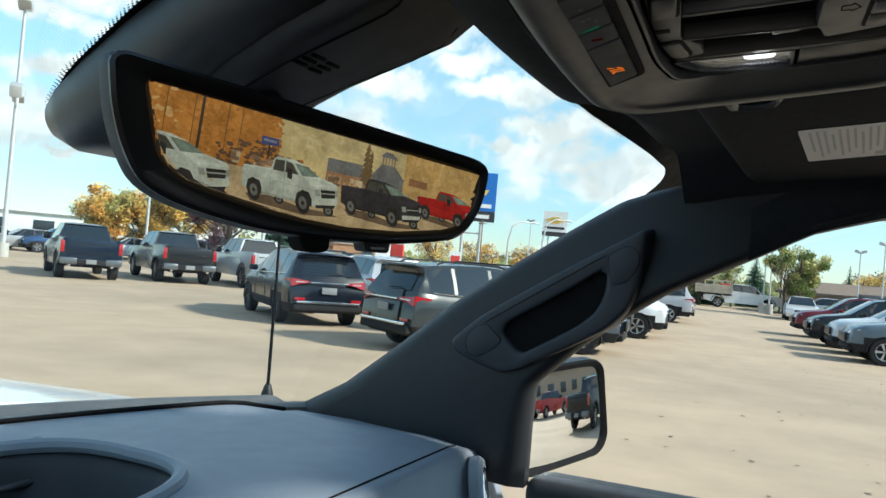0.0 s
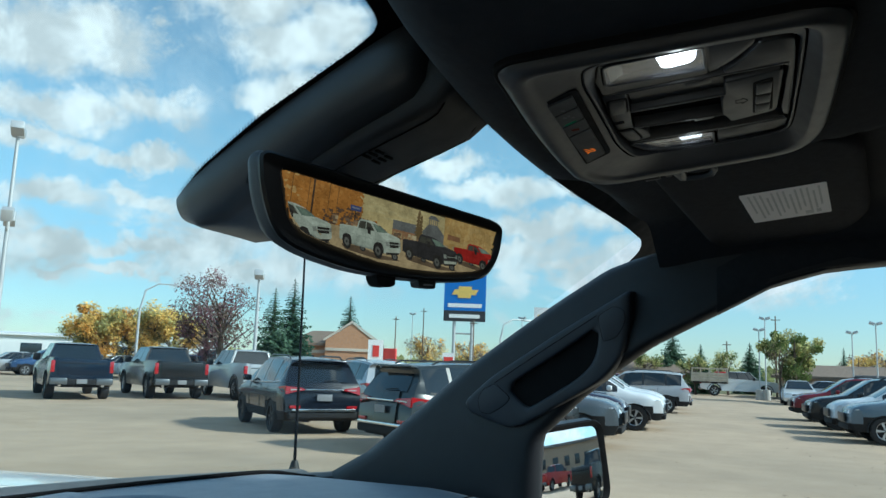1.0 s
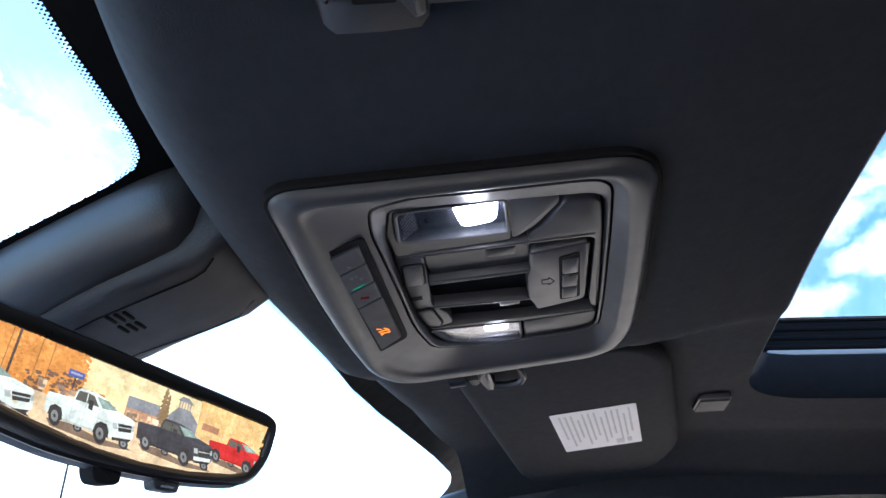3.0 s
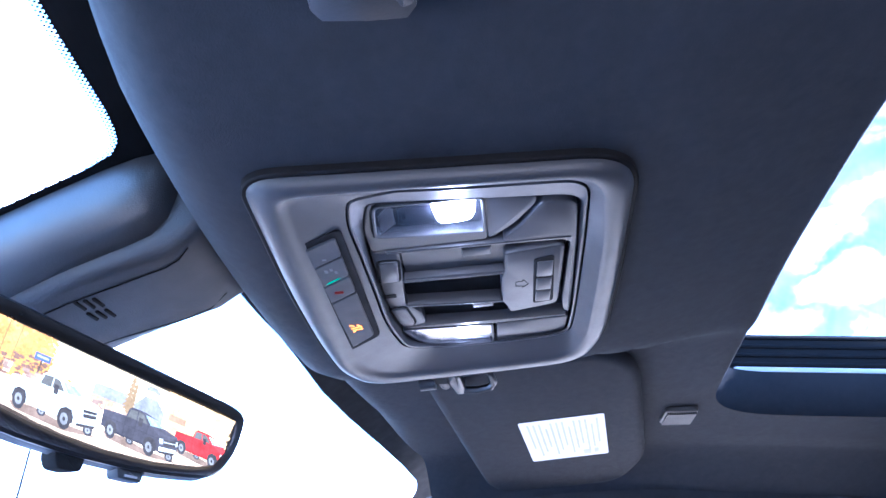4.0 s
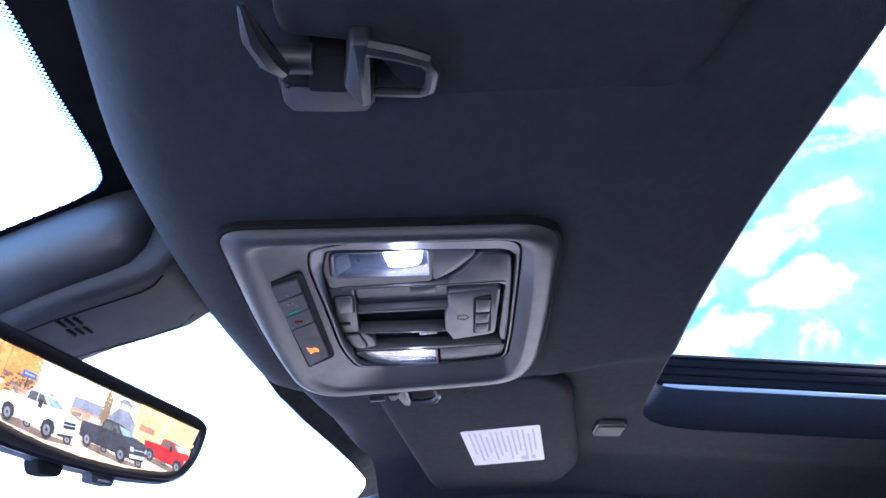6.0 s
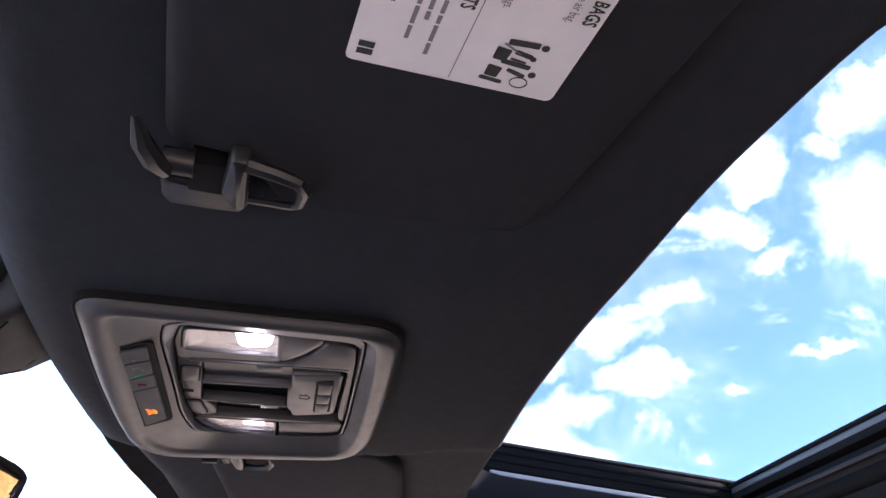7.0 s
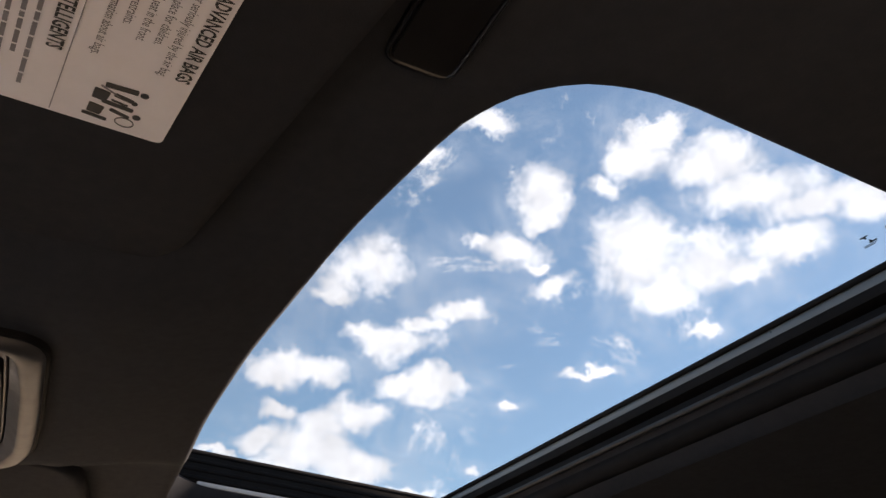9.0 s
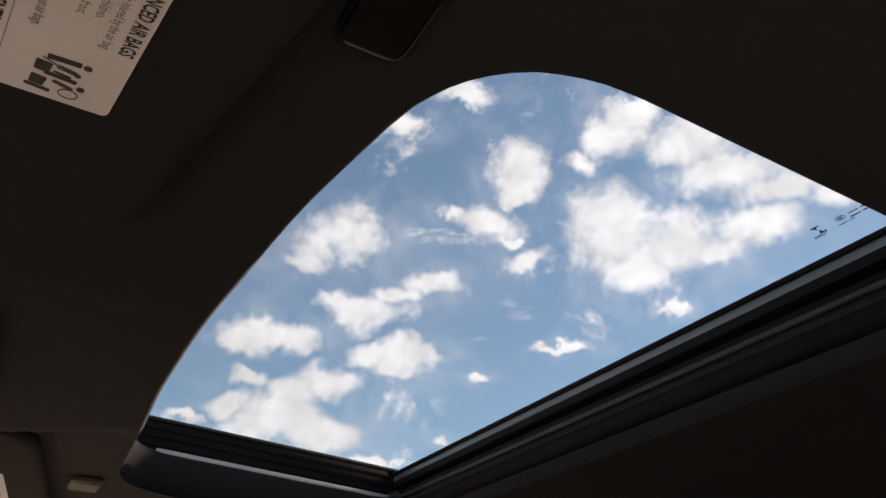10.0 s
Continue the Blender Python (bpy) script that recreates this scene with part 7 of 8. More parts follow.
def build_pickup(place, heading, name, colour, words, rim="alloy", metal=0.35):
    """A full-size crew-cab pickup; x forwards from its middle."""
    body = paint(name, colour, metal)
    base = thing("parked_pickup", Matrix.Translation(place) @ Matrix.Rotation(radians(heading), 4, "Z"), words, "pickup truck", "cars on the lot")
    r, fw, rw = 0.41, 1.87, -1.87
    low = [(2.75, 0.42)] + arch(fw, 0.50, 0.42) + arch(rw, 0.50, 0.42) + [(-2.86, 0.55)]
    upper = [(-2.92, 0.62), (-2.92, 1.30), (-2.86, 1.36), (-1.10, 1.36), (1.30, 1.27), (1.75, 1.25), (2.60, 1.16), (2.84, 1.02), (2.90, 0.62)]
    part("body", loft_body(low + upper, 1.00, 0.95, 0.10), body, base, world_made=False, angle=35)
    part("frame", box((5.2, 1.3, 0.22), (0, 0, 0.52), 0.03), "under", base, world_made=False)
    cabin(base, body, 1.32, -1.02, 0.90, 1.30, 1.86, [0.75, -0.12], 0, 0.05, 0.70, 0.72, -0.86)
    # load bed: dark cover between raised sides, tailgate behind
    part("bed_cover", box((1.72, 1.62, 0.05), (-1.98, 0, 1.335), 0.02), "black_rim", base, "dark soft bed cover", world_made=False)
    for s in (1, -1):
        part("bed_rail", box((1.80, 0.10, 0.06), (-1.98, s * 0.83, 1.36), 0.02), body, base, world_made=False)
        for x in (fw, rw):
            add_wheel(base, x, s * 0.86, r, 0.28, rim)
            part("arch_lip", tube([(x + 0.51 * math.cos(a), s * 0.99, 0.44 + 0.51 * math.sin(a)) for a in [math.pi * k / 10 for k in range(11)]], 0.025, 6), "under", base, world_made=False)
        part("tail_lamp", box((0.12, 0.13, 0.40), (-2.875, s * 0.905, 1.10), 0.03), "tail_red", base, world_made=False)
        part("headlamp", box((0.14, 0.34, 0.16), (2.80, s * 0.78, 1.00), 0.03), "headlamp", base, world_made=False)
        part("door_mirror", box((0.18, 0.24, 0.26), (1.00, s * 1.08, 1.38), 0.05), "black_rim", base, world_made=False)
        part("exhaust_tip", tube([(-2.75, s * 0.62, 0.50), (-2.98, s * 0.66, 0.48)], 0.05, 8), "chrome", base, world_made=False)
        for x in (0.20, -0.75):
            part("door_handle", box((0.22, 0.03, 0.04), (x, s * 0.975, 1.12), 0.012), body, base, world_made=False)
        part("bumper_end", box((0.22, 0.52, 0.22), (-2.95, s * 0.70, 0.62), 0.05), "dark_bumper", base, world_made=False)
    part("tailgate", box((0.07, 1.52, 0.52), (-2.91, 0, 1.08), 0.03), body, base, world_made=False)
    part("tailgate_groove", box((0.02, 1.44, 0.03), (-2.95, 0, 1.22), 0.008), "under", base, world_made=False)
    part("bumper_step", box((0.20, 0.94, 0.18), (-2.94, 0, 0.60), 0.04), "under", base, world_made=False)
    part("number_plate", box((0.02, 0.32, 0.15), (-3.05, 0, 0.62), 0.004), "plate", base, world_made=False)
    part("grille", box((0.10, 1.42, 0.46), (2.86, 0, 0.88), 0.04), "black_rim", base, world_made=False)
    part("front_bumper", box((0.18, 1.86, 0.22), (2.86, 0, 0.56), 0.05), "chrome", base, world_made=False)
    return base


def build_work_truck(place, heading):
    """White pickup with a flat work deck and low racks."""
    base = build_pickup(place, heading, "work_white", (0.72, 0.72, 0.70), "white work truck with a wooden stake deck", "alloy", 0.0)
    base.name = "work_truck"
    deck = part("work_deck", box((2.7, 2.1, 0.12), (-2.2, 0, 1.02), 0.02), "under", base, world_made=False)
    for s in (1, -1):
        for k in range(3):
            part("rack_board", box((2.7, 0.05, 0.21), (-2.2, s * 1.04, 1.20 + 0.225 * k), 0.01), "deck_board", deck, world_made=False)
        for k in range(5):
            part("rack_post", box((0.07, 0.07, 1.05), (-3.5 + k * 0.65, s * 1.08, 1.55), 0.01), "deck_board", deck, world_made=False)
        part("rack_rail", box((2.7, 0.06, 0.08), (-2.2, s * 1.06, 2.08), 0.01), "deck_board", deck, world_made=False)
    part("rear_board", box((0.05, 2.1, 0.66), (-3.54, 0, 1.42), 0.01), "deck_board", deck, world_made=False)
    part("load_block", box((0.8, 1.3, 0.42), (-1.4, 0, 1.66), 0.04), "sign_red", deck, world_made=False)


def build_sedan(place, heading, name, colour, words):
    body = paint(name, colour)
    base = thing("parked_car", Matrix.Translation(place) @ Matrix.Rotation(radians(heading), 4, "Z"), words, "car", "cars on the lot")
    wb = 1.38
    low = [(2.3, 0.25)] + arch(wb, 0.38, 0.26) + arch(-wb, 0.38, 0.26) + [(-2.3, 0.30)]
    upper = [(-2.40, 0.55), (-2.36, 0.85), (-2.25, 0.98), (-1.5, 1.00), (0.95, 0.94), (2.0, 0.78), (2.36, 0.62), (2.40, 0.45)]
    part("body", loft_body(low + upper, 0.90, 0.75, 0.10), body, base, world_made=False, angle=35)
    part("sill", box((3.9, 1.66, 0.16), (0, 0, 0.30), 0.04), "under", base, world_made=False)
    cabin(base, body, 0.98, -1.75, 0.80, 0.95, 1.40, [0.40, -0.55], 0, 0.05, 0.60, 0.15, -1.15)
    for s in (1, -1):
        for x in (wb, -wb):
            add_wheel(base, x, s * 0.78, 0.32, 0.21, "alloy")
        part("headlamp", box((0.20, 0.36, 0.13), (2.26, s * 0.66, 0.66), 0.04), "headlamp", base, world_made=False)
        part("tail_lamp", box((0.12, 0.36, 0.14), (-2.34, s * 0.66, 0.84), 0.03), "tail_red", base, world_made=False)
    part("grille", box((0.06, 0.9, 0.16), (2.37, 0, 0.58), 0.02), "black_rim", base, world_made=False)
    part("number_plate", box((0.02, 0.32, 0.12), (2.40, 0, 0.42), 0.004), "plate", base, world_made=False)
    return base


# row ahead, tails towards us
build_pickup((21.96, 22.71, 0), 52, "blue_black", (0.010, 0.020, 0.040), "dark blue pickup truck parked with its tailgate towards the lane", "alloy")
build_pickup((25.22, 21.40, 0), 54, "charcoal", (0.022, 0.023, 0.025), "charcoal grey pickup truck with a dark bed cover", "alloy")
build_pickup((26.95, 18.75, 0), 53, "silver_white", (0.50, 0.51, 0.52), "silver pickup truck parked behind the darker ones", "alloy")
build_suv((16.36, 10.10, 0), 47.5, "navy", (0.006, 0.009, 0.016), "very dark blue compact SUV with chrome bumper strip", "black_rim", 1.0, 0.0)
build_suv((21.3, 10.60, 0), 48, "light_silver", (0.48, 0.49, 0.51), "silver SUV parked behind the dark blue one", "alloy")
build_suv((14.5, 4.80, 0), -32, "slate", (0.028, 0.034, 0.038), "slate grey SUV parked slantwise with roof rails", "alloy", 0.98, 0.0)
# row on one side of the lane, most with their noses to it
for x, y, turn, nm, c, words, rim in ((16.6, 4.45, -86, "steel", (0.085, 0.10, 0.115), "steel grey SUV in the row beside the lane", "alloy"), (19.6, 4.75, -86, "plum", (0.035, 0.03, 0.05), "dark plum SUV in the row beside the lane", "black_rim"),
                                      (22.8, 4.10, -86, "white", (0.70, 0.71, 0.72), "white SUV in the row beside the lane", "alloy"), (26.0, 4.35, -86, "chalk", (0.62, 0.63, 0.64), "chalk white SUV in the row beside the lane", "black_rim"),
                                      (33.6, 4.14, 94, "silver", (0.42, 0.43, 0.45), "silver SUV with its tail to the lane", "alloy"), (37.6, 4.4, 94, "pearl", (0.60, 0.61, 0.63), "pearl white SUV at the end of the row", "alloy")):
    build_suv((x, y, 0), turn, nm, c, words, rim, 1.0, 0.0)
# row opposite, also with noses to the lane
for k, (x, y, nm, c, words, rim) in enumerate(((23.1, -4.75, "storm", (0.10, 0.13, 0.16), "blue-grey SUV with its nose to the lane", "alloy"), (25.75, -4.64, "snow", (0.55, 0.58, 0.61), "silver white SUV on black wheels with its nose to the lane", "black_rim"),
                                               (28.6, -4.24, "jet", (0.014, 0.015, 0.017), "black SUV with its nose to the lane", "black_rim"), (33.2, -4.05, "maroon", (0.13, 0.012, 0.020), "maroon SUV with its nose to the lane", "alloy"))):
    build_suv((x, y, 0), 93, nm, c, words, rim, 1.0, 0.0)
build_work_truck((66.0, -0.05, 0), -86)
build_sedan((52.0, -3.35, 0), 180, "car_white", (0.74, 0.75, 0.76), "white saloon car facing along the lane")
# cars far off, beyond the row ahead and beyond the lane
rnd = random.Random(11)
shades = [("far_white", (0.66, 0.67, 0.68), "white"), ("far_grey", (0.16, 0.17, 0.18), "grey"), ("far_black", (0.02, 0.02, 0.022), "black"), ("far_red", (0.28, 0.03, 0.03), "red"), ("far_blue", (0.04, 0.08, 0.18), "blue"), ("far_silver", (0.42, 0.43, 0.45), "silver")]
for k in range(16):
    nm, c, word = shades[rnd.randrange(6)]
    if -4.5 < 8.5 - 2.7 * k < 4.0:
        continue
    build_sedan((54 + rnd.uniform(-2, 5) + 0.4 * k, 8.5 - 2.7 * k, 0), rnd.choice((180, 95, 88, 200)), nm, c, f"{word} car parked far off beyond the lane")
for k in range(12):
    nm, c, word = shades[rnd.choice((0, 1, 2, 4, 5))]
    (build_sedan if k % 3 else build_suv)((36 + 1.2 * k + rnd.uniform(-1, 1), 50 - 2.6 * k + rnd.uniform(-1, 1), 0), rnd.choice((150, 60, 140)), nm, c, f"{word} car parked far off below the trees")
# seen in the door mirror
build_pickup((8.75, -10.8, 0), -29, "mirror_black", (0.014, 0.014, 0.016), "black pickup truck parked behind our truck", "alloy")
build_pickup((8.6, -22.0, 0), -30, "mirror_red", (0.33, 0.02, 0.02), "red pickup truck parked far behind our truck", "alloy")
build_pickup((5.4, -25.0, 0), -30, "mirror_grey", (0.10, 0.10, 0.11), "grey pickup truck parked far behind our truck", "alloy")


# trees -----------------------------------------------------------
def leaves(centres, count, size, rng, flat=0.4):
    """A crown of many small bent leaf clusters round the given balls (place, radius)."""
    verts, faces = [], []
    for _ in range(count):
        c, r = centres[rng.randrange(len(centres))]
        d = Vector((rng.gauss(0, 1), rng.gauss(0, 1), rng.gauss(0, 0.8)))
        d.normalize()
        p = Vector(c) + d * r * rng.uniform(0.35, 1.05)
        u = Vector((rng.gauss(0, 1), rng.gauss(0, 1), rng.gauss(0, 1))).normalized()
        v = u.orthogonal().normalized()
        s = size * rng.uniform(0.6, 1.4)
        i = len(verts)
        verts += [p + u * s, p + v * s * 0.7 + Vector((0, 0, s * 0.2)), p - u * s, p - v * s * 0.7]
        faces.append((i, i + 1, i + 2, i + 3))
    return verts, faces


def mesh_part(name, verts, faces, mat, parent):
    me = bpy.data.meshes.new(name)
    me.from_pydata([tuple(v) for v in verts], [], faces)
    me.materials.append(M[mat])
    ob = new(name, me)
    ob.parent = parent
    return ob


def build_broadleaf(place, height, width, mats, words, seed, count=5200, bare=False):
    rng = random.Random(seed)
    base = thing("tree", place, words, "tree", "trees round the lot")
    trunk = tube([(0, 0, 0), (0.05, 0.03, height * 0.3), (0.0, 0.1, height * 0.6), (0.1, 0.0, height * 0.9)], [width * 0.045, width * 0.035, width * 0.022, 0.02], 8)
    tips = []
    for k in range(11):
        a, z = rng.uniform(0, 6.28), height * rng.uniform(0.25, 0.6)
        tip = Vector((math.cos(a) * width * rng.uniform(0.2, 0.45), math.sin(a) * width * rng.uniform(0.2, 0.45), min(height * 0.95, z + height * rng.uniform(0.15, 0.4))))
        tube([(0, 0, z), tip * 0.5 + Vector((0, 0, z * 0.55)), tip], [width * 0.016, width * 0.01, 0.012], 5, trunk)
        tips.append(tip)
        for _ in range(2):
            t2 = tip + Vector((rng.uniform(-1, 1), rng.uniform(-1, 1), rng.uniform(0, 1))) * width * 0.16
            tube([tip * 0.8, t2], [width * 0.006, 0.008], 4, trunk)
            tips.append(t2)
    part("trunk", trunk, "bark", base, world_made=False)
    balls = [(t, width * rng.uniform(0.10, 0.18)) for t in tips] + [((rng.uniform(-0.3, 0.3) * width, rng.uniform(-0.3, 0.3) * width, height * rng.uniform(0.3, 0.92)), width * rng.uniform(0.10, 0.17)) for _ in range(12)]
    for k, mt in enumerate(mats):
        v, f = leaves(balls[k::len(mats)], count // len(mats), width * (0.013 if bare else 0.021), rng)
        mesh_part("crown", v, f, mt, base)


def build_spruce(place, height, width, words, seed, mat="needle"):
    rng = random.Random(seed)
    base = thing("spruce", place, words, "tree", "trees round the lot")
    part("trunk", tube([(0, 0, 0), (0, 0, height * 0.6), (0, 0, height)], [width * 0.05, width * 0.03, 0.01], 7), "bark", base, world_made=False)
    verts, faces = [], []
    z = height * 0.06
    while z < height * 0.985:
        f = z / height
        reach = width * 0.62 * (1 - f) ** 0.8 * rng.uniform(0.8, 1.12) + 0.05
        n = max(5, int(11 * (1 - f)) + 4)
        for k in range(n):
            a = 6.283 * (k + rng.random()) / n
            d, s = Vector((math.cos(a), math.sin(a), 0)), Vector((-math.sin(a), math.cos(a), 0))
            L = reach * rng.uniform(0.7, 1.08)
            for q in range(4):
                t0, t1 = L * (0.12 + 0.22 * q), L * (0.36 + 0.22 * q)
                wd = L * 0.24 * (1.2 - 0.20 * q)
                drop = -0.30 * t0 + 0.22 * t0 * t0 / max(L, 0.1)
                p = Vector((0, 0, z)) + d * t0 + Vector((0, 0, drop + rng.uniform(-0.05, 0.05)))
                e = Vector((0, 0, z)) + d * t1 + Vector((0, 0, drop - 0.10 * L + rng.uniform(-0.05, 0.05)))
                i = len(verts)
                verts += [p, p.lerp(e, 0.5) + s * wd + Vector((0, 0, -0.12 * L)), e, p.lerp(e, 0.5) - s * wd + Vector((0, 0, -0.12 * L))]
                faces.append((i, i + 1, i + 2, i + 3))
        z += height * 0.022
    mesh_part("crown", verts, faces, mat, base)


for k, (x, y, h, wd) in enumerate(((44.9, 45.0, 4.6, 4.4), (46.0, 43.9, 4.9, 4.4), (47.1, 42.6, 4.7, 4.2), (48.1, 41.4, 5.0, 4.4), (49.2, 40.2, 4.9, 4.2))):
    build_broadleaf((x, y, 0), h, wd, ("leaf_orange", "leaf_gold", "leaf_gold", "leaf_olive") if k < 2 else ("leaf_gold", "leaf_olive", "leaf_gold"), "round tree in yellow autumn leaf beyond the lot", 20 + k, 8500)
build_broadleaf((39.9, 29.3, 0), 6.2, 5.2, ("leaf_purple", "leaf_purple", "leaf_bare"), "purple-leaved ornamental tree, half bare at the top", 40, 6500, True)
build_broadleaf((41.3, 31.4, 0), 4.6, 4.0, ("leaf_purple", "leaf_bare"), "purple-leaved shrub beside the taller tree", 41, 3200)
for k, (x, y, h, wd) in enumerate(((39.9, 25.7, 5.8, 2.9), (42.2, 25.8, 6.6, 3.4), (43.5, 26.5, 5.0, 2.8), (70.6, 36.4, 8.2, 4.2), (74.0, 5.5, 5.4, 4.0), (69.3, 2.9, 4.1, 2.4), (76.0, -1.0, 4.6, 3.0), (88.8, -10.0, 4.8, 1.6), (72.0, 5.8, 3.6, 2.0), (95.0, -17.5, 5.0, 2.0), (101, -19.0, 6.0, 3.0))):
    build_spruce((x, y, 0), h, wd, "dark green spruce at the edge of the lot", 60 + k, "needle" if k % 2 else "needle_light")
build_broadleaf((54.3, -3.4, 0), 4.4, 3.3, ("leaf_green", "leaf_green", "leaf_olive"), "tall green and brown tree behind the parked cars", 80, 9500)
build_broadleaf((53.4, -2.5, 0), 3.9, 2.0, ("leaf_bare", "leaf_olive"), "half-bare brown tree behind the parked cars", 81, 900, True)
for k, (x, y, h, wd) in enumerate(((69.4, 0.8, 3.4, 2.6), (66.0, 3.2, 3.0, 2.4), (71.0, 7.5, 3.2, 3.0), (90.0, -14.0, 4.6, 4.0), (94.0, -12.0, 4.4, 4.0), (86.0, -15.5, 4.0, 5.0), (76.0, 30.0, 4.2, 4.5), (82.0, 27.0, 4.0, 5.0), (80.0, 21.0, 3.6, 5.0))):
    build_broadleaf((x, y, 0), h, wd, ("leaf_green", "leaf_olive") if k < 3 else ("leaf_gold", "leaf_bare", "leaf_orange"), "distant tree in autumn leaf", 90 + k, 2200)


# lamps, signs and buildings ---------------------------------------
def build_lot_lamp(place, height, words, turn=0.0, low_pair=None, thick=0.11, head=1.0):
    base = thing("lot_lamp", Matrix.Translation(place) @ Matrix.Rotation(radians(turn), 4, "Z"), words, "lamp post", "lamp posts on the lot")
    part("post", tube([(0, 0, 0), (0, 0, height * 0.5), (0, 0, height)], [thick, thick * 0.85, thick * 0.65], 10), "pole", base, world_made=False)
    part("footing", tube([(0, 0, 0), (0, 0, 0.7)], [0.3, 0.28], 14), "concrete", base, world_made=False)
    for s in (1, -1):
        part("head", box((0.55 * head, 0.42 * head, 0.30 * head), (s * 0.34 * head, 0, height + 0.05), 0.05 * head, 2, Matrix.Rotation(radians(-18 * s), 4, "Y")), "pole", base, world_made=False)
    if low_pair:
        for s in (1, -1):
            part("bracket", tube([(0, 0, low_pair - 0.5), (s * 0.5, 0, low_pair - 0.35), (s * 0.70, 0, low_pair)], 0.045, 6), "pole", base, world_made=False)
            part("head", box((0.62, 0.55, 0.62), (s * 0.74, 0, low_pair + 0.3), 0.06, 2, Matrix.Rotation(radians(25 * s), 4, "Y")), "pole", base, world_made=False)


build_lot_lamp((28.45, 34.3, 0), 12.6, "tall steel lamp post with two tiers of floodlights", 45, 7.9, 0.13, 1.5)
build_lot_lamp((31.0, 21.0, 0), 5.4, "steel lamp post with two floodlights among the parked trucks", 30, None, 0.10)
for x, y, h, tk in ((59.3, -1.4, 4.8, 0.07), (59.3, -1.8, 5.6, 0.07), (58.9, -7.2, 4.7, 0.07), (53.8, -7.9, 5.0, 0.07), (66.0, -13.0, 5.5, 0.08), (72.0, 19.0, 6.2, 0.08), (80.0, 33.5, 7.0, 0.08)):
    build_lot_lamp((x, y, 0), h, "slim steel lamp post with two floodlights", 90, None, tk * 0.8, 0.6)
for x, y, h in ((44.4, 39.6, 6.6), (64.0, 15.8, 6.0), (60, 17.6, 5.4)):
    base = thing("street_lamp", (x, y, 0), "curved steel street lamp beside the road", "street lamp", "street lamps")
    part("post", tube([(0, 0, 0), (0, 0, h * 0.7), (0.2, -0.2, h * 0.92), (0.8, -0.8, h), (1.5, -1.5, h)], [0.10, 0.08, 0.06, 0.05, 0.04], 8), "pole", base, world_made=False)
    part("head", box((0.6, 0.25, 0.14), (1.7, -1.7, h - 0.02), 0.05, 2, Matrix.Rotation(radians(-45), 4, "Z")), "pole", base, world_made=False)
for x, y, h in ((69.3, -2.9, 6.5), (69.4, 0.85, 4.4), (71.0, 28.6, 7.0), (68.0, 30.2, 6.0), (62.0, 20.5, 5.4)):
    base = thing("utility_pole", (x, y, 0), "thin wooden utility pole", "utility pole", "utility poles")
    part("pole", tube([(0, 0, 0), (0, 0, h)], [0.07, 0.05], 8), "wood_pole", base, world_made=False)
    part("crossarm", box((0.06, 0.7, 0.07), (0, 0, h - 0.3), 0.01), "wood_pole", base, world_made=False)


def build_pylon_sign():
    base = thing("pylon_sign", (70.3, 24.2, 0), "blue and black pylon sign with a gold emblem on two posts", "sign")
    a, b = Vector((69.7, 26.1, 0)), Vector((71.0, 22.3, 0))
    m = frame_of((a + b) / 2 + Vector((0, 0, 0)), b - a, (0, 0, 1))      # x to the right as seen from the lot
    s = 1 if m.col[2].x < 0 else -1
    for x in (-0.95, 0.75):
        part("post", tube([m @ Vector((x, 0, -0.3 * s)), m @ Vector((x, 5.9, -0.3 * s))], 0.16, 10), "pole", base)
    part("brace", tube([m @ Vector((-0.95, 4.6, -0.3 * s)), m @ Vector((0.75, 4.6, -0.3 * s))], 0.08, 8), "pole", base)
    panel = part("upper_panel", plate([(-1.98, 6.75), (1.98, 6.75), (1.98, 10.4), (-1.98, 10.4)], -0.5 * s, 0.0, m), "sign_blue", base, "blue panel", smooth=False)
    lower = part("lower_panel", plate([(-1.98, 5.75), (1.98, 5.75), (1.98, 6.72), (-1.98, 6.72)], -0.5 * s, 0.0, m), "sign_black", base, "black panel", smooth=False)
    emblem = [(-1.0, 8.75), (-0.62, 8.75), (-0.62, 9.05), (0.62, 9.05), (0.62, 8.75), (1.25, 8.75), (1.0, 8.25), (0.55, 8.25), (0.55, 7.95), (-0.70, 7.95), (-0.70, 8.25), (-1.25, 8.25)]
    part("emblem", plate(emblem, 0.0, 0.05 * s, m), "sign_gold", panel, world_made=False, smooth=False)
    part("name_bar", plate([(-1.6, 7.05), (1.6, 7.05), (1.6, 7.42), (-1.6, 7.42)], 0.0, 0.03 * s, m), "sign_white", panel, world_made=False, smooth=False)
    part("name_bar", plate([(-1.45, 6.05), (1.45, 6.05), (1.45, 6.40), (-1.45, 6.40)], 0.0, 0.03 * s, m), "sign_white", lower, world_made=False, smooth=False)


build_pylon_sign()


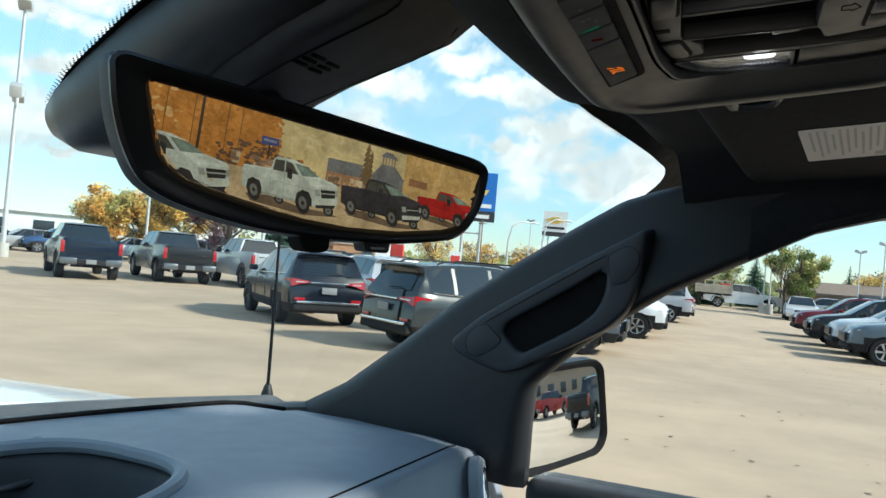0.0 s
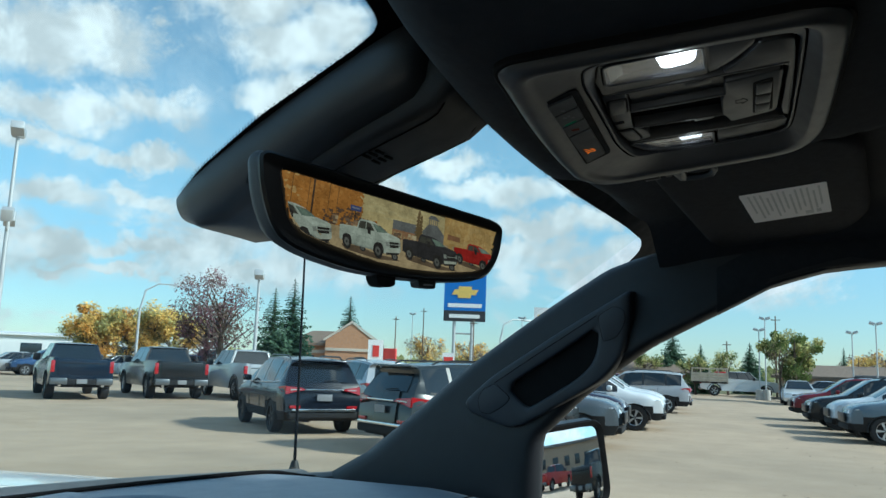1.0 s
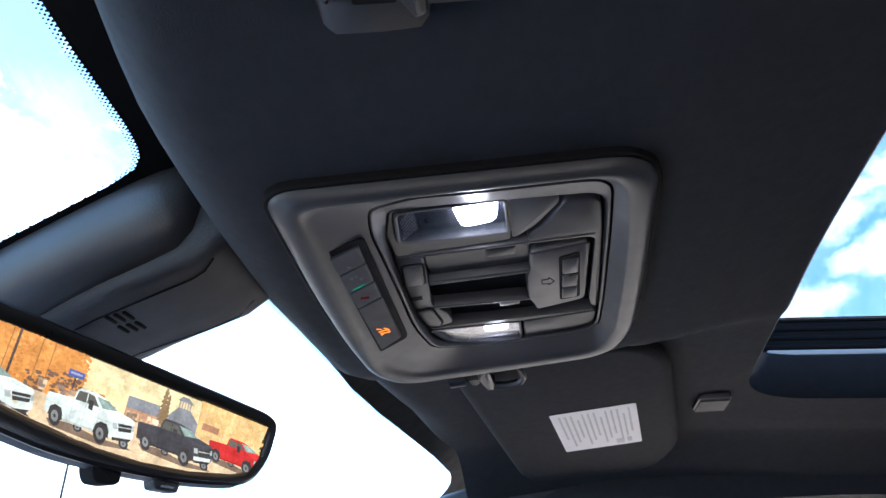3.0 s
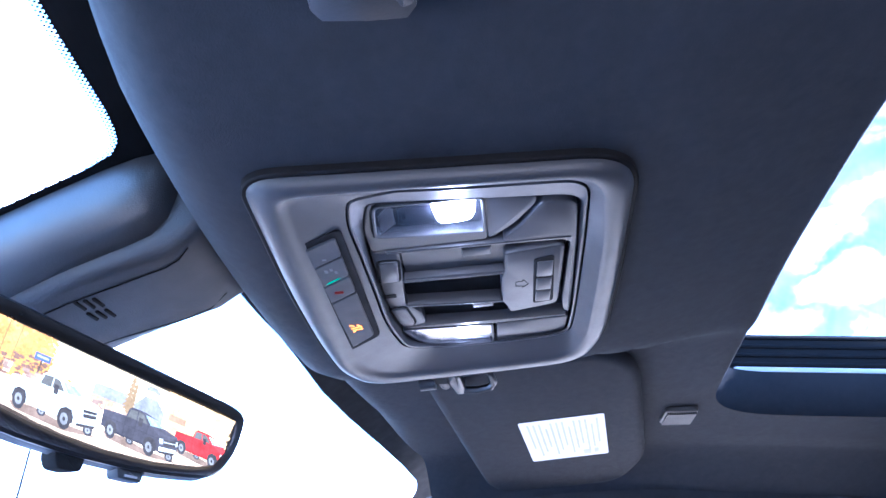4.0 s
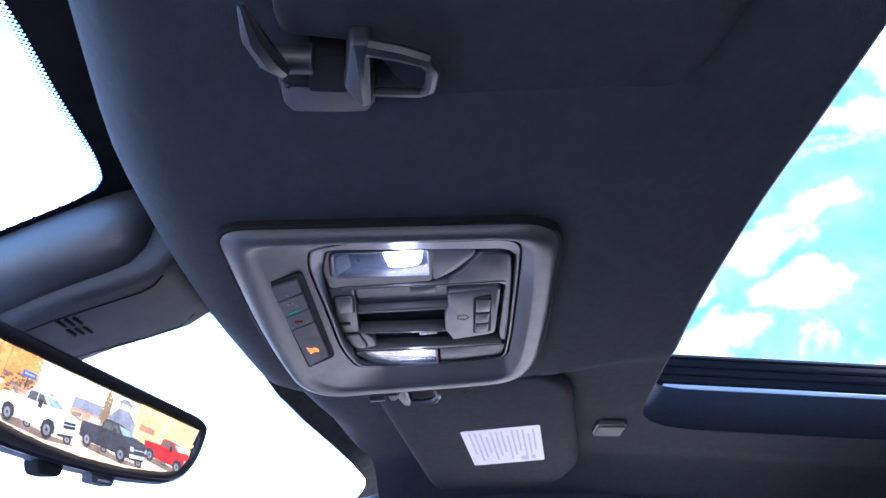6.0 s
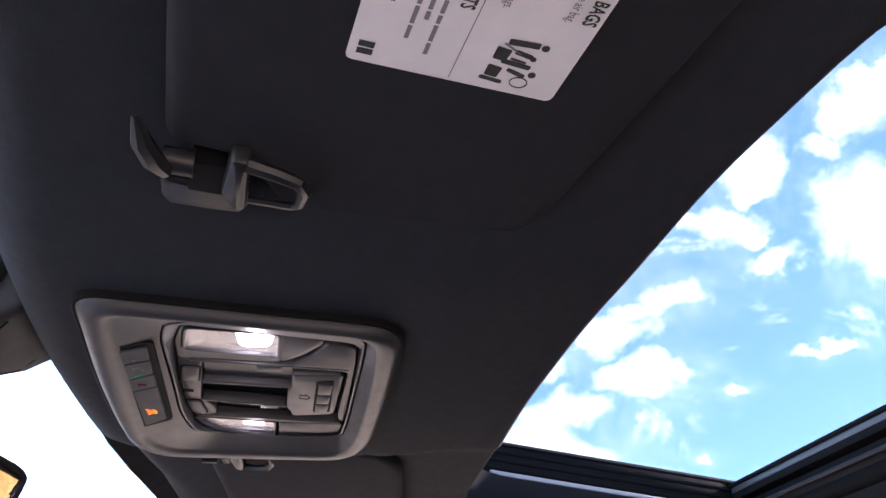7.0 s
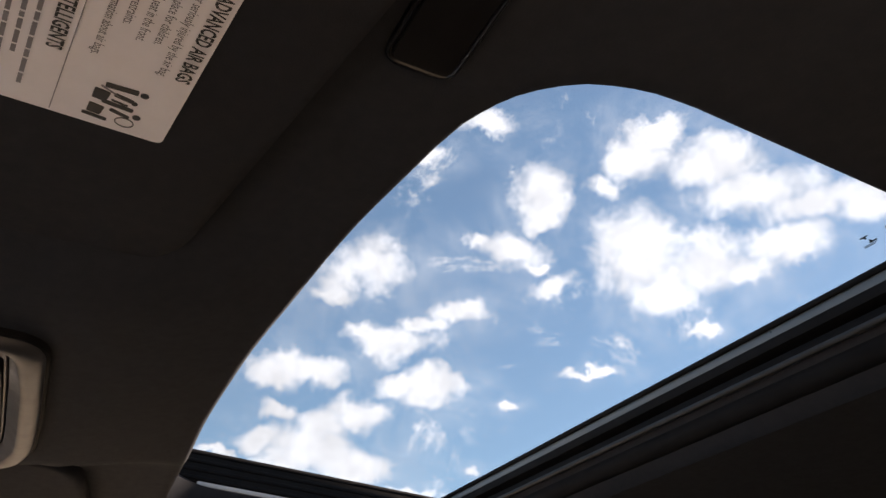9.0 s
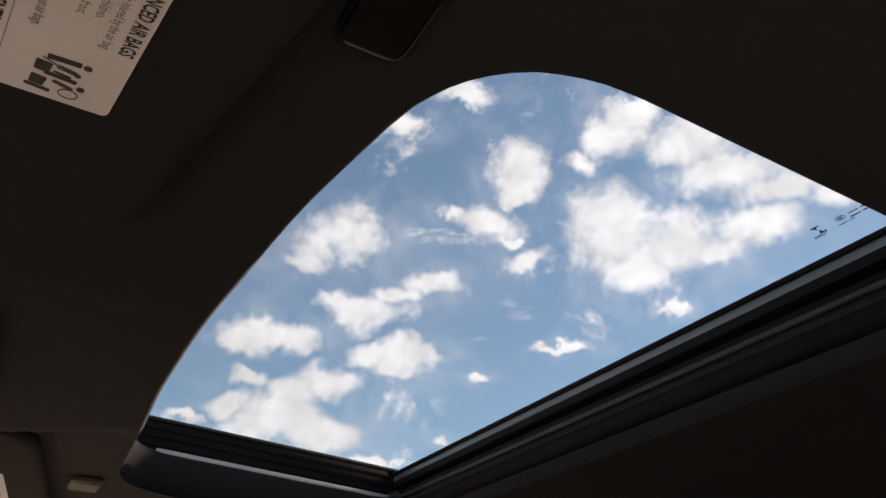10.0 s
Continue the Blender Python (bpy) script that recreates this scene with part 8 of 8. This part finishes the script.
def build_small_sign(place, width, z0, z1, panel, marks, words, posts=(0.0,)):
    """A sign on posts that faces the lot."""
    p = Vector(place)
    base = thing("sign", place, words, "sign", "small signs")
    side = Vector((p.y, -p.x, 0)).normalized()
    m = frame_of(p, side, (0, 0, 1))
    s = 1 if m.col[2].dot(-p.to_4d()) > 0 else -1
    for x in posts:
        part("post", tube([m @ Vector((x, 0, -0.12 * s)), m @ Vector((x, z0 + 0.2, -0.12 * s))], 0.07, 8), "pole", base)
    board = part("panel", plate([(-width / 2, z0), (width / 2, z0), (width / 2, z1), (-width / 2, z1)], -0.15 * s, 0.0, m), panel, base, smooth=False)
    for x0, x1, y0, y1, mat in marks:
        part("mark", plate([(x0, y0), (x1, y0), (x1, y1), (x0, y1)], 0.0, 0.03 * s, m), mat, board, world_made=False, smooth=False)


build_small_sign((67.6, 15.7, 0), 2.1, 4.7, 6.9, "sign_white", [(-0.75, 0.75, 5.95, 6.25, "sign_gold"), (-0.35, 0.35, 5.80, 6.40, "sign_gold"), (-0.85, 0.85, 5.35, 5.55, "sign_black"), (-1.05, 1.05, 4.7, 5.1, "sign_black")], "white sign with a gold emblem over a black strip", (-0.5, 0.5))
build_small_sign((44.6, 21.2, 0), 0.95, 1.5, 3.0, "sign_white", [(-0.18, 0.22, 1.95, 2.65, "sign_red")], "white and red street sign")
build_small_sign((46.4, 17.0, 0), 0.75, 1.3, 2.35, "sign_white", [(-0.28, 0.28, 1.55, 2.1, "sign_red")], "small white and red sign")
base = thing("fence_board", (43.6, 20.3, 0), "red board behind the street sign", "board")
part("board", box((0.2, 0.9, 2.5), (45.2, 20.5, 1.25), 0.03), "sign_red", base)


def build_gable_house(place, turn, length, depth, eave, ridge, wall, roof, words, windows=4, band=True):
    """A long low building; its gabled front faces -x in its own frame."""
    base = thing("building", Matrix.Translation(place) @ Matrix.Rotation(radians(turn), 4, "Z"), words, "building", "buildings round the lot")
    part("wall", box((depth, length, eave), (0, 0, eave / 2), 0.02), wall, base, world_made=False)
    bm = bmesh.new()
    o = 0.5
    pts = [(-depth / 2 - o, -length / 2 - o, eave), (depth / 2 + o, -length / 2 - o, eave), (depth / 2 + o, length / 2 + o, eave), (-depth / 2 - o, length / 2 + o, eave)]
    v = [bm.verts.new(p) for p in pts] + [bm.verts.new((0, -length / 2 + depth * 0.25, ridge)), bm.verts.new((0, length / 2 - depth * 0.25, ridge))]
    w = [bm.verts.new((p[0], p[1], eave - 0.2)) for p in pts]
    for f in ((v[0], v[1], v[4]), (v[1], v[2], v[5], v[4]), (v[2], v[3], v[5]), (v[3], v[0], v[4], v[5]), (w[0], w[1], w[2], w[3])):
        bm.faces.new(f)
    for i in range(4):
        bm.faces.new((v[i], v[(i + 1) % 4], w[(i + 1) % 4], w[i]))
    part("roof", bm, roof, base, world_made=False, smooth=False)
    for k in range(windows):
        y = -length / 2 + length * (k + 0.5) / windows
        win = part("window", box((0.08, length / windows * 0.45, eave * 0.36), (-depth / 2 - 0.02, y, eave * 0.5), 0.01), "window_dark", base, world_made=False)
        part("window_sill", box((0.14, length / windows * 0.5, 0.08), (-depth / 2 - 0.05, y, eave * 0.30), 0.01), "stone_band", win, world_made=False)
    if band:
        part("stone_course", box((0.1, length, 0.25), (-depth / 2 - 0.02, 0, eave * 0.78), 0.01), "stone_band", base, world_made=False)
    return base


def build_brick_hall():
    """Brick building with a gabled bay towards the lot."""
    base = build_gable_house((55.2, 29.6, 0), 28, 6.2, 5.0, 2.9, 3.9, "brick", "shingle", "orange brick building with a gabled front and brown roof", 3)
    bm = bmesh.new()
    pr = [(-1.9, 0), (1.9, 0), (1.9, 3.1), (0, 4.4), (-1.9, 3.1)]
    a = [bm.verts.new((-3.2, y - 1.1, z)) for y, z in pr]
    b = [bm.verts.new((0.0, y - 1.1, z)) for y, z in pr]
    bm.faces.new(a)
    bm.faces.new(b)
    for i in range(5):
        bm.faces.new((a[i], a[(i + 1) % 5], b[(i + 1) % 5], b[i]))
    bay = part("gable_bay", bm, "brick", base, world_made=False, smooth=False)
    for s in (1, -1):
        part("gable_trim", slab([(-3.28, -1.1 + s * 2.05, 3.05), (-3.28, -1.1 + s * 2.05, 3.22), (-3.28, -1.1, 4.62), (-3.28, -1.1, 4.45)], (0.12, 0, 0)), "stone_band", bay, world_made=False, smooth=False)
    part("stone_course", box((0.1, 3.8, 0.22), (-3.25, -1.1, 2.45), 0.01), "stone_band", bay, world_made=False)
    part("window", box((0.08, 0.7, 0.9), (-3.24, -1.8, 1.5), 0.01), "window_dark", bay, world_made=False)
    part("door", box((0.08, 0.8, 1.6), (-3.24, -0.3, 0.9), 0.01), "window_dark", bay, world_made=False)


build_brick_hall()
build_gable_house((66, -9.0, 0), -4, 12, 8, 1.75, 2.6, "siding", "shingle", "low house with a wide brown shingle roof", 4, False)
build_gable_house((78, -22, 0), -10, 18, 9, 1.9, 2.9, "siding", "shingle", "low house with a brown roof beyond the lot", 4, False)
build_gable_house((74, 8.6, 0), 4, 9, 8, 1.7, 2.7, "siding", "shingle", "low brown house behind the spruces", 3, False)
build_gable_house((88, 92, 0), 43, 46, 14, 3.7, 4.1, "cladding", "cladding", "long white warehouse beyond the road", 8, False)
base = thing("building", (60, -14.5, 0), "low white office building with a flat roof", "building", "buildings round the lot")
part("wall", box((6, 7, 1.7), (62, -11.5, 0.85), 0.03), "cladding", base)
part("roof", box((6.6, 7.6, 0.25), (62, -11.5, 1.8), 0.03), "roof_grey", base)
for k in range(4):
    part("window", box((0.06, 1.1, 0.7), (58.98, -14.0 + k * 1.7, 0.9), 0.01), "window_dark", base)
base = thing("building", (14, -44, 0), "beige service building with tall windows behind the lot", "building", "buildings round the lot")
part("wall", box((44, 8, 5.0), (14, -46, 2.5), 0.05), "siding", base)
part("roof", box((45, 9, 0.4), (14, -46, 5.1), 0.05), "roof_grey", base)
for k in range(12):
    part("window", box((1.6, 0.1, 1.5), (-5.5 + k * 3.5, -41.97, 2.6), 0.02), "window_dark", base)
# wide low skyline of trees far off
bm_rng = random.Random(77)
verts, faces = [], []
for k in range(3200):
    a = bm_rng.uniform(-1.2, 1.9)
    d = bm_rng.uniform(190, 240)
    top = 3.2 + 1.6 * noise.noise(Vector((a * 9, 1.0, 0))) + 1.2 * noise.noise(Vector((a * 30, 4.0, 0)))
    p = Vector((math.cos(a) * d, math.sin(a) * d, max(0.3, top) * bm_rng.random() ** 0.7))
    s = bm_rng.uniform(0.5, 1.1)
    side = Vector((-math.sin(a), math.cos(a), 0))
    i = len(verts)
    verts += [p + side * s, p + Vector((0, 0, s)), p - side * s, p - Vector((0, 0, s * 0.8))]
    faces.append((i, i + 1, i + 2, i + 3))
holder = mesh_part("far_woods", verts, faces, "leaf_olive", None)
tagged(holder, "far belt of olive and brown woods on the horizon", "woods", kind="stuff")

# fallen leaves and crumbs on the asphalt near the truck
verts, faces = [], []
for k in range(150):
    x, y = bm_rng.uniform(3, 22), bm_rng.uniform(-6, 4)
    s = bm_rng.uniform(0.012, 0.035)
    a = bm_rng.uniform(0, 6.28)
    i = len(verts)
    for q in range(4):
        verts.append(Vector((x + s * math.cos(a + q * 1.57) * (1.4 if q % 2 else 0.7), y + s * math.sin(a + q * 1.57) * (1.4 if q % 2 else 0.7), 0.006 + 0.01 * bm_rng.random())))
    faces.append((i, i + 1, i + 2, i + 3))
litter = mesh_part("fallen_leaves", verts, faces, "bark", None)
tagged(litter, "scattered dry leaves on the asphalt", "leaves", kind="stuff")
